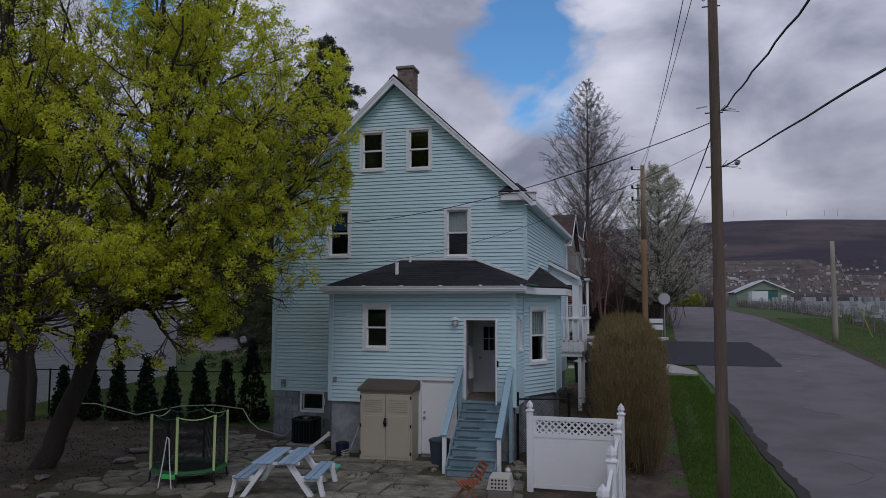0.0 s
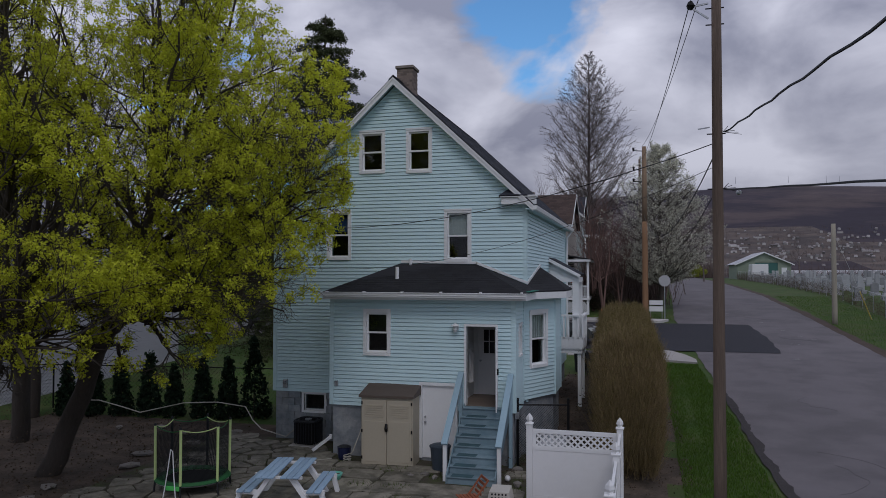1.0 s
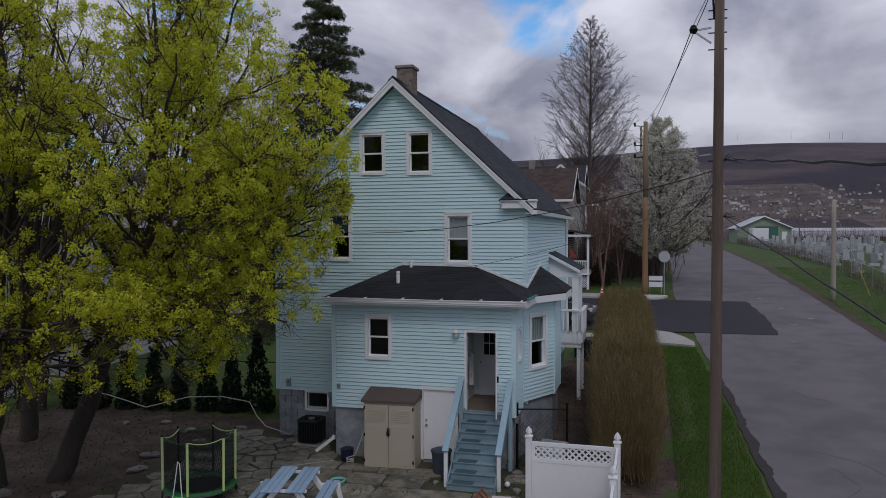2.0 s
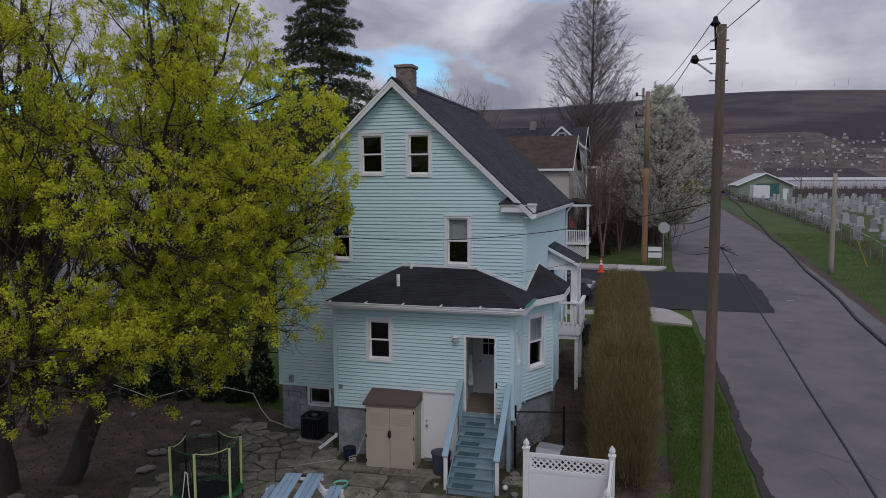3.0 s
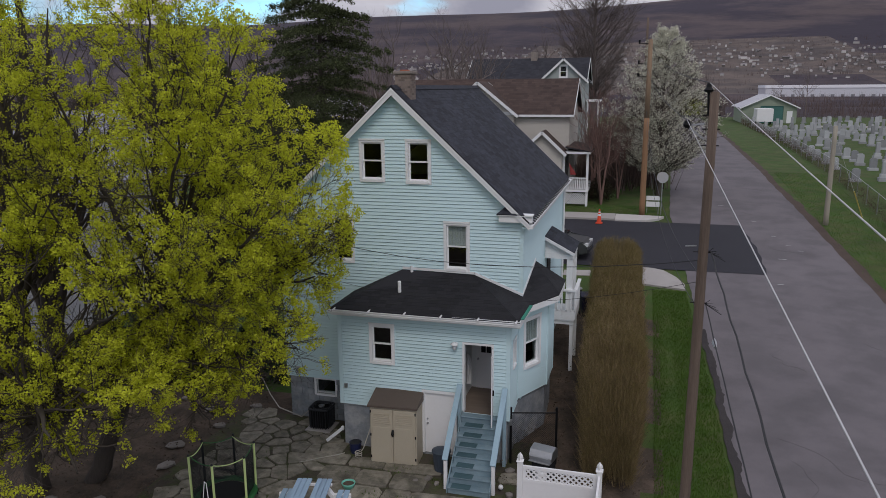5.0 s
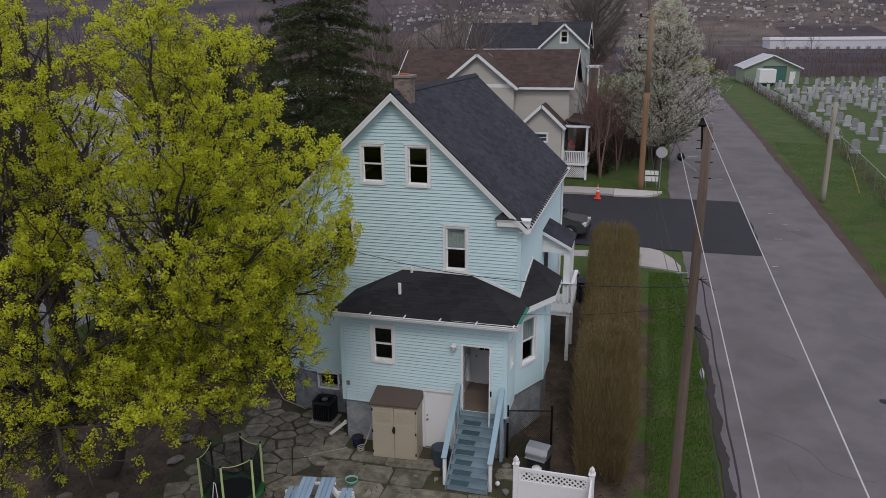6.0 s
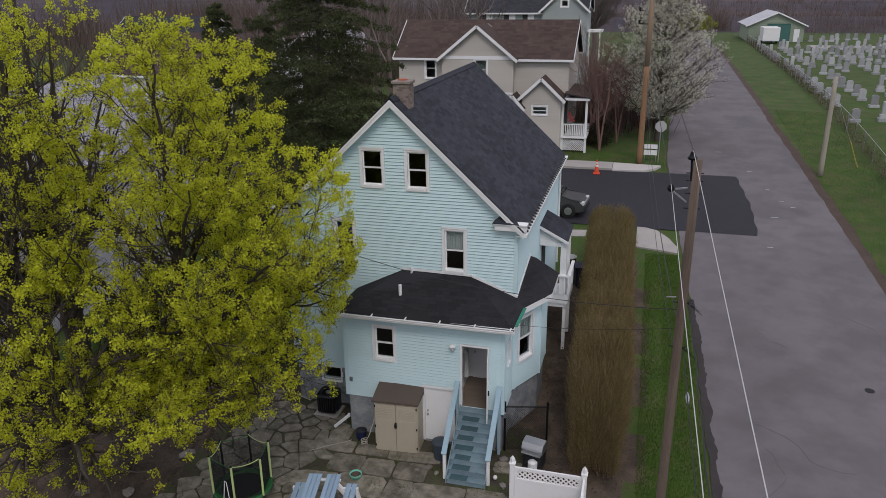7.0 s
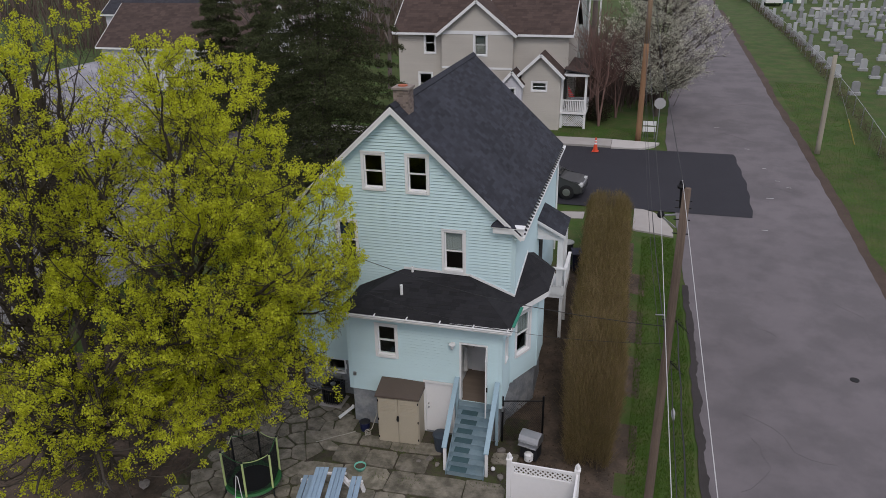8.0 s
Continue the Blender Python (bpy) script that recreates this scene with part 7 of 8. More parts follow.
def gable_block(root, x0, x1, y0, y1, base, eave, ridge, axis, wall, roof, over=0.35, course=0.14, holes=(), tab=0.5, step=0.25):
    """Walls and a two-slope roof; axis: the way the ridge runs. holes: openings in the wall that faces -y."""
    if axis == "y":
        c = (x0 + x1) / 2
        left, right = [(base, x0), (eave, x0), (ridge, c - 0.01)], [(base, x1), (eave, x1), (ridge, c + 0.01)]
        clad("wall", (0, y0, 0), (1, 0, 0), (0, -1, 0), left, right, base, ridge, list(holes), wall, root, course=course, groove=course < 0.15)
        clad("wall", (0, y1, 0), (1, 0, 0), (0, 1, 0), left, right, base, ridge, [], wall, root, course=course, groove=course < 0.15)
        for x, n in ((x0, -1), (x1, 1)):
            clad("wall", (x, 0, 0), (0, 1, 0), (n, 0, 0), [(0, y0 + 0.14)], [(0, y1 - 0.14)], base, eave, [], wall, root, course=course, groove=course < 0.15)
        s = (ridge - eave) / (x1 - c)
        lo = eave - s * over
        for x in (x0 - over, x1 + over):
            roof_slope("roof", [(c, y0 - over, ridge + 0.1), (c, y1 + over, ridge + 0.1), (x, y1 + over, lo + 0.1), (x, y0 - over, lo + 0.1)], root, roof, course=step, tab=tab, seed=int(abs(x) * 7) % 97)
        for y in (y0 - over - 0.02, y1 + over):
            bm = bmesh.new()
            for x in (x0 - over, x1 + over):
                beam(bm, (c, y, ridge), (x, y, lo), 0.04, 0.2)
            part("rake_board", bm, TRIM, root)
    else:
        c = (y0 + y1) / 2
        clad("wall", (0, y0, 0), (1, 0, 0), (0, -1, 0), [(base, x0)], [(base, x1)], base, eave, list(holes), wall, root, course=course, groove=course < 0.15)
        clad("wall", (0, y1, 0), (1, 0, 0), (0, 1, 0), [(base, x0)], [(base, x1)], base, eave, [], wall, root, course=course, groove=course < 0.15)
        for x, n in ((x0, -1), (x1, 1)):
            clad("wall", (x, 0, 0), (0, 1, 0), (n, 0, 0), [(base, y0 + 0.14), (eave, y0 + 0.14), (ridge, c - 0.01)], [(base, y1 - 0.14), (eave, y1 - 0.14), (ridge, c + 0.01)], base, ridge, [], wall, root, course=course, groove=course < 0.15)
        s = (ridge - eave) / (y1 - c)
        lo = eave - s * over
        for y in (y0 - over, y1 + over):
            roof_slope("roof", [(x0 - over, c, ridge + 0.1), (x1 + over, c, ridge + 0.1), (x1 + over, y, lo + 0.1), (x0 - over, y, lo + 0.1)], root, roof, course=step, tab=tab, seed=int(abs(y) * 7) % 97)
        part("fascia", beam(bmesh.new(), (x0 - over, y0 - over - 0.03, lo + 0.02), (x1 + over, y0 - over - 0.03, lo + 0.02), 0.05, 0.16), TRIM, root)
        for x in (x0 - over - 0.02, x1 + over):
            bm = bmesh.new()
            for y in (y0 - over, y1 + over):
                beam(bm, (x, c, ridge), (x, y, lo), 0.04, 0.2, (0, 0, 1))
            part("rake_board", bm, TRIM, root)


def house_root(name, x, y, label):
    ob = thing(name, (x, y, 0), label, "house")
    ob.matrix_world = Matrix()
    return ob


def beige_house():
    ob = house_root("beige_house", -11, 58, "two-storey beige house with brown gabled roof across the street")
    front, base = 54.0, 1.7
    upper = [(-16.05, -15.3, 7.0, 8.4), (-16.55, -15.6, 3.9, 5.4)]
    gable_block(ob, -18.2, -5.2, front + 0.6, front + 7.6, base, 8.62, 11.0, "x", BEIGE, BROWN_ROOF, holes=upper)
    for h in upper:
        framed_window(ob, (0, front + 0.6, 0), (1, 0, 0), (0, -1, 0), *h, trim=0.12)
    wing = [(-12.05, -11.2, 7.0, 8.4), (-13.0, -11.0, 3.9, 5.3)]
    gable_block(ob, -14.6, -9.2, front, front + 3.0, base, 8.62, 10.8, "y", BEIGE, BROWN_ROOF, holes=wing)
    for h in wing:
        framed_window(ob, (0, front, 0), (1, 0, 0), (0, -1, 0), *h, trim=0.12)
    part("trim_band", boxed(-14.6, -9.2, front - 0.04, front - 0.018, 8.45, 8.7), TRIM, ob)
    part("trim_band", boxed(-14.6, -9.2, front - 0.04, front - 0.018, 5.95, 6.1), TRIM, ob)
    # low front wing with a small portico and the porch at the corner
    gable_block(ob, -8.3, -5.5, front - 1.2, front + 0.5, base, 6.0, 7.3, "y", BEIGE, BROWN_ROOF, holes=[(-7.5, -6.5, 4.75, 5.3)])
    framed_window(ob, (0, front - 1.2, 0), (1, 0, 0), (0, -1, 0), -7.5, -6.5, 4.75, 5.3, trim=0.1)
    gable_block(ob, -9.6, -8.2, front - 1.7, front - 0.1, base, 5.3, 6.1, "y", WHITE_SIDING, BROWN_ROOF, over=0.2, holes=[(-9.1, -8.7, 3.8, 4.9)])
    framed_window(ob, (0, front - 1.7, 0), (1, 0, 0), (0, -1, 0), -9.1, -8.7, 3.8, 4.9, trim=0.1)
    for x in (-5.4, -3.7):
        part("porch_post", boxed(x - 0.08, x + 0.08, front - 0.6, front - 0.44, base, 5.75), TRIM, ob)
    part("porch_floor", boxed(-5.5, -3.6, front - 0.7, front + 5.0, 3.0, 3.15), TRIM, ob)
    part("porch_ceiling", boxed(-5.6, -3.5, front - 0.8, front + 5.2, 5.75, 5.9), TRIM, ob)
    roof_slope("porch_roof", [(-5.3, front - 0.75, 6.25), (-5.3, front + 5.3, 6.25), (-3.45, front + 5.3, 5.93), (-3.45, front - 0.75, 5.93)], ob, BROWN_ROOF, course=0.25, tab=0.5, seed=77)
    part("porch_rail", beam(bmesh.new(), (-5.4, front - 0.55, 4.0), (-3.7, front - 0.55, 4.0), 0.06, 0.07), TRIM, ob)
    for k in range(13):
        x = -5.3 + k * 0.13
        part("baluster", boxed(x, x + 0.05, front - 0.57, front - 0.53, 3.2, 3.97), TRIM, ob)
    bm = bmesh.new()
    for k in range(-6, 16):
        for s in (1, -1):
            a, b = -5.4 + k * 0.14, -5.4 + k * 0.14 + s * 0.8
            lo, hi = max(-5.4, min(a, b)), min(-3.7, max(a, b))
            if hi - lo > 0.05:
                z = lambda u: 2.1 + 0.8 * (u - a) / (b - a)
                beam(bm, (lo, front - 0.55 + 0.01 * s, z(lo)), (hi, front - 0.55 + 0.01 * s, z(hi)), 0.01, 0.04)
    lat = part("lattice", bm, TRIM, ob, "white lattice skirt")
    lat["kind"] = "stuff"
    # dark sheet before the house wall paints the shade under the porch roof
    part("porch_back", boxed(-5.3, -5.19, front, front + 5, 3.2, 5.75), DARK_ROOM, ob)
    bm = bmesh.new()
    for k in range(6):
        box(bm, -5.0 + 0.02 * k, -4.94 + 0.09 * k, front - 0.62, front - 0.6, 4.95 - k * 0.14, 5.05 - k * 0.14)
    part("striped_flag", bm, material("flag_red", (0.35, 0.05, 0.05), 0.8), ob, "red striped flag on the porch post")


def other_houses():
    ob = house_root("dark_roofed_house", -12, 83, "grey-green house with dark roof beyond the beige house")
    gable_block(ob, -19.0, -6.4, 80.8, 88, 3.0, 11.0, 13.5, "x", GREY_GREEN, DARK_ROOF, course=0.2)
    gable_block(ob, -10.8, -6.2, 80.0, 84, 3.0, 11.2, 13.3, "y", GREY_GREEN, DARK_ROOF, course=0.2, holes=[(-8.85, -8.2, 11.5, 12.6)])
    framed_window(ob, (0, 80, 0), (1, 0, 0), (0, -1, 0), -8.85, -8.2, 11.5, 12.6, trim=0.14)
    for x in (-17.5, -15.0, -13.0):
        part("shutter", boxed(x, x + 0.5, 80.7, 80.78, 9.6, 10.8), DARK_ROOM, ob)
        part("window_frame", boxed(x + 0.55, x + 1.2, 80.7, 80.78, 9.6, 10.8), TRIM, ob)
    part("chimney", boxed(-12.6, -11.9, 84, 84.7, 13.0, 14.3), BRICK, ob)
    part("porch", boxed(-6.1, -4.6, 80.4, 83, 8.9, 9.1), TRIM, ob)
    for x in (-5.9, -4.8):
        part("porch_post", boxed(x - 0.08, x + 0.08, 80.5, 80.66, 3.0, 8.9), TRIM, ob)
    # the grey neighbour on the yard's far side
    ob = house_root("grey_house", -27, 28, "pale grey sided house beside the yard")
    gable_block(ob, -30.6, -22.7, 18.5, 32.6, -0.1, 6.5, 9.4, "y", GREY_SIDING, PALE_SHINGLE, course=0.13)
    ob = house_root("brown_roofed_house", -41, 63, "low house with wide brown roof beyond the trees")
    gable_block(ob, -49, -33, 59, 68, 2.3, 6.3, 9.6, "x", WHITE_SIDING, BROWN_ROOF, course=0.2)
    ob = house_root("white_house", -50, 70, "white house with dark roof among far trees")
    gable_block(ob, -56, -45, 69, 77, 2.8, 8.2, 10.8, "x", WHITE_SIDING, DARK_ROOF, course=0.2)
    ob = house_root("white_house", -38, 84, "small white house among far trees")
    gable_block(ob, -42, -34, 84, 91, 3.0, 7.2, 9.6, "y", WHITE_SIDING, PALE_SHINGLE, course=0.2)
    ob = house_root("white_house", -21, 102, "small white gabled house among far trees")
    gable_block(ob, -24, -18.5, 102, 108, 3.4, 8.0, 10.5, "y", WHITE_SIDING, DARK_ROOF, course=0.2)
    # small green garage by the burial ground
    green = material("sage_green_metal", (0.26, 0.31, 0.235), 0.6, 0.06, stretch=(3, 3, 0.3))
    metal = material("pale_metal_roof", (0.40, 0.40, 0.43), 0.4, 0.06, island=0.05)
    ob = house_root("green_garage", 21, 148, "sage green metal garage with pale roof")
    hole = (19.6, 23.4, 3.9, 6.9)
    gable_block(ob, 16.6, 25.6, 142.5, 156, 3.6, 6.7, 8.75, "y", green, metal, over=0.5, course=0.5, holes=[hole], tab=2.0, step=1.2)
    part("garage_door", boxed(hole[0], hole[1], 142.6, 142.66, 3.7, 6.9), material("teal_door", (0.06, 0.16, 0.14), 0.6), ob)
    part("side_door", boxed(24.0, 24.9, 142.44, 142.48, 3.9, 6.0), TRIM, ob)
    tr = thing("box_trailer", (19.6, 138.5, 3.88), "white box trailer before the green garage", "trailer")
    part("body", boxed(-1.3, 1.3, -2.2, 2.2, 0.5, 2.7, 0.05), WHITE_VINYL, tr)
    for x in (-1.2, 1.2):
        part("wheel", tube(bmesh.new(), [(x - 0.1, 0, 0.35), (x + 0.1, 0, 0.35)], 0.35, 14), DARK_PLASTIC, tr)
    part("hitch", beam(bmesh.new(), (0, -2.2, 0.55), (0, -3.4, 0.5), 0.1, 0.1), BLACK_METAL, tr)
    part("jack", boxed(-0.04, 0.04, -3.4, -3.3, 0.0, 0.5), BLACK_METAL, tr)
    ob = thing("warehouse", (283, 1300, -8), "long low white warehouse in the valley", "building")
    part("wall", boxed(-107, 107, -40, 40, -4, 14, 0.2), WHITE_SIDING, ob)
    part("roof", boxed(-108, 108, -41, 41, 14.01, 18.5, 0.2), material("white_membrane", (0.85, 0.85, 0.88), 0.6, 0.03), ob)
    dock = material("dock_grey", (0.25, 0.25, 0.27), 0.7)
    for k in range(14):
        part("dock_door", boxed(-98 + k * 14, -93 + k * 14, -40.3, -40.01, -2, 4.5), dock, ob)


beige_house()
other_houses()


# ---- burial ground ----
def burial_ground():
    granite = material("grey_granite", (0.35, 0.36, 0.37), 0.6, 0.12, 30, 2, 0.15, objects=0.35)
    proto = thing("gravestone", (17.0, 66.5, ground(17, 66.5)), "grey granite gravestone on a stepped base", "gravestone", "gravestones in rows")
    part("base", boxed(-0.42, 0.42, -0.24, 0.24, -0.05, 0.24, 0.02), granite, proto)
    bm = bmesh.new()
    pts = [(-0.3, -0.13, 0.241), (0.3, -0.13, 0.241), (0.3, -0.13, 0.98), (0.16, -0.13, 1.1), (-0.16, -0.13, 1.1), (-0.3, -0.13, 0.98)]
    prism(bm, pts, (0, 0.26, 0))
    part("stone", bm, granite, proto)
    slim = thing("gravestone", (19.2, 67.0, ground(19.2, 67)), "tall grey granite gravestone on a stepped base", "gravestone", "gravestones in rows")
    part("base", boxed(-0.4, 0.4, -0.28, 0.28, -0.05, 0.3, 0.02), granite, slim)
    part("plinth", boxed(-0.3, 0.3, -0.2, 0.2, 0.301, 0.6, 0.02), granite, slim)
    part("stone", boxed(-0.2, 0.2, -0.13, 0.13, 0.601, 1.65, 0.03), granite, slim)
    rng = random.Random(4)
    for k in range(9):
        x = 17.0 + 2.9 * k
        y = 70.0 + rng.uniform(0, 2)
        while y < 128:
            y += rng.uniform(2.7, 4.3)
            if rng.random() < 0.12 or (k == 0 and y < 68) or (k == 1 and y < 69.5):
                continue
            xx = x + rng.uniform(-0.15, 0.15)
            copy_thing(proto if rng.random() < 0.62 else slim, pose(xx, y, ground(xx, y), 0, 0, rng.uniform(-3, 3)))
    for k in range(26):
        x, y = 27 + 1.7 * k + rng.uniform(-0.3, 0.3), 140 + rng.uniform(0, 9)
        copy_thing(proto, pose(x, y, ground(x, y), 0, 0, rng.uniform(-3, 3)))
    # path, shrubs and the old wire fence along the verge
    slab("pavement", [(25, 131), (60, 128), (90, 126), (90, 129.5), (60, 131.5), (25, 135)], 0.05, 0.2, CONCRETE, "pale gravel path through the burial ground", "path")
    ob = thing("wire_fence", (15.6, 90, 0), "old wire fence overgrown with dry brown vines", "fence")
    ob.matrix_world = Matrix()
    ys = list(np.arange(30, 141, 3.0))
    line = lambda y: float(np.interp(y, (30, 50, 62, 93, 140), (15.0, 15.25, 15.65, 16.2, 16.3)))
    for y in ys:
        x = line(y)
        part("post", tube(bmesh.new(), [(x, y, ground(x, y) - 0.1), (x, y, ground(x, y) + 1.45)], 0.035, 6), GREY_METAL, ob)
    for a, b in zip(ys, ys[1:]):
        part("top_rail", tube(bmesh.new(), [(line(a), a, ground(9, a) + 1.4), (line(b), b, ground(9, b) + 1.4)], 0.022, 5), GREY_METAL, ob)
    r2 = np.random.default_rng(9)
    spots = []
    for _ in range(6500):
        y = r2.uniform(30, 140)
        spots.append((line(y) + r2.normal(0, 0.1), y, ground(9, y) + r2.uniform(0, 1.4) * r2.uniform(0.5, 1)))
    leaves_mesh("dry_vines", spots, material("dry_vine", (0.10, 0.072, 0.052), 0.95, 0.2, 4, 0.3, 0, island=0.4), ob, 7, 0.042, 0.09, 10)


burial_ground()


# ---- far woods, town and masts ----
def blades(name, spots, heights, widths, mat, label, category, seed, lean=0.18):
    """Thin upright slivers, several to a spot: bare woods or grass seen from afar."""
    rng = np.random.default_rng(seed)
    c = np.array(spots)
    n = len(c)
    a = rng.uniform(0, np.pi, n)
    h, w = np.array(heights), np.array(widths)
    side = np.stack([np.cos(a), np.sin(a), np.zeros(n)], 1) * (w / 2)[:, None]
    tip = c + np.stack([rng.normal(0, lean, n) * h, rng.normal(0, lean, n) * h, h], 1)
    v = np.stack([c - side, c + side, tip], 1).reshape(-1, 3)
    mesh = bpy.data.meshes.new(name)
    mesh.vertices.add(n * 3)
    mesh.vertices.foreach_set("co", v.ravel())
    mesh.loops.add(n * 3)
    mesh.loops.foreach_set("vertex_index", np.arange(n * 3))
    mesh.polygons.add(n)
    mesh.polygons.foreach_set("loop_start", np.arange(n) * 3)
    mesh.polygons.foreach_set("loop_total", np.full(n, 3))
    mesh.update(calc_edges=True)
    return tagged(mesh_object(name, mesh, mat), label, category, kind="stuff")


def far_country():
    rng = np.random.default_rng(21)
    spots, hs, ws = [], [], []

    def belt(n, x0, x1, y0, y1, h0, h1, k=16, spread=2.0, thin=1.0):
        for _ in range(n):
            x, y = rng.uniform(x0, x1), rng.uniform(y0, y1)
            z = ground(x, y)
            h = rng.uniform(h0, h1)
            for _ in range(k):
                spots.append((x + rng.normal(0, spread * 0.5), y + rng.normal(0, spread * 0.5), z - 0.2))
                hs.append(h * rng.uniform(0.5, 1.0))
                ws.append(h * rng.uniform(0.02, 0.07) * thin)

    belt(420, 24, 140, 158, 200, 1.5, 3.5, 36, 3.0, 0.25)
    belt(500, -30, 260, 200, 420, 3, 6, 34, 5.0, 0.25)
    belt(220, -110, -20, 95, 190, 7, 12, 40, 4.0, 0.35)
    belt(90, -75, -24, 70, 100, 6, 10, 50, 3.5, 0.22)
    belt(60, -4, 16, 172, 195, 4, 7, 34, 2.5, 0.25)
    belt(70, -5.5, 1.2, 60, 74, 3.5, 7, 45, 1.6, 0.25)
    belt(800, -300, 700, 450, 1250, 7, 12, 12, 8.0, 0.7)
    belt(2000, -700, 1300, 1400, 2450, 7, 14, 10, 10.0, 0.8)
    blades("woods", spots, hs, ws, material("winter_woods", (0.12, 0.085, 0.075), 0.95, 0.2, 0.3, 0.02, 0.0, island=0.35, tint=(0.10, 0.075, 0.06)), "bare brown woods across the valley", "woods", 22, 0.2)
    # town on the lower slope
    walls, roofs = ([], []), ([], [])
    r = random.Random(8)
    for _ in range(750):
        y = r.triangular(1560, 2400, 1900)
        x = r.uniform(-0.35, 0.55) * y
        z = ground(x, y)
        w, d, h = r.uniform(1.6, 3.6) * (2.6 if r.random() < 0.05 else 1), r.uniform(2.5, 4.5), r.uniform(2.0, 4.6)
        v, f = walls
        i = len(v)
        v += [(x - w, y - d, z - 2), (x + w, y - d, z - 2), (x + w, y + d, z - 2), (x - w, y + d, z - 2), (x - w, y - d, z + h), (x + w, y - d, z + h), (x + w, y + d, z + h), (x - w, y + d, z + h)]
        f += [(i, i + 1, i + 5, i + 4), (i + 1, i + 2, i + 6, i + 5), (i + 2, i + 3, i + 7, i + 6), (i + 3, i, i + 4, i + 7)]
        v, f = roofs
        i = len(v)
        v += [(x - w, y - d, z + h), (x + w, y - d, z + h), (x + w, y + d, z + h), (x - w, y + d, z + h), (x - w, y, z + h + 2.5), (x + w, y, z + h + 2.5)]
        f += [(i, i + 1, i + 5, i + 4), (i + 2, i + 3, i + 4, i + 5), (i + 1, i + 2, i + 5), (i + 3, i, i + 4)]
    tagged(raw("town_walls", *walls, material("town_walls", (0.32, 0.31, 0.295), 0.8, 0.05, 0.1, 0.02, 0, island=0.75)), "pale houses of a far town on the slope", "town", kind="stuff")
    tagged(raw("town_roofs", *roofs, material("town_roofs", (0.22, 0.2, 0.2), 0.8, 0.05, 0.1, 0.02, 0, island=0.6)), "roofs of a far town on the slope", "town", kind="stuff")
    for x in (723, 900, 960, 180, 470):
        y = 4080
        z = ground(x, y)
        tagged(part("radio_mast", tube(bmesh.new(), [(x, y, z - 3), (x, y, z + 32)], [1.3, 0.7], 5), GREY_METAL), "thin radio mast on the far ridge", "mast", "masts on the ridge")


far_country()


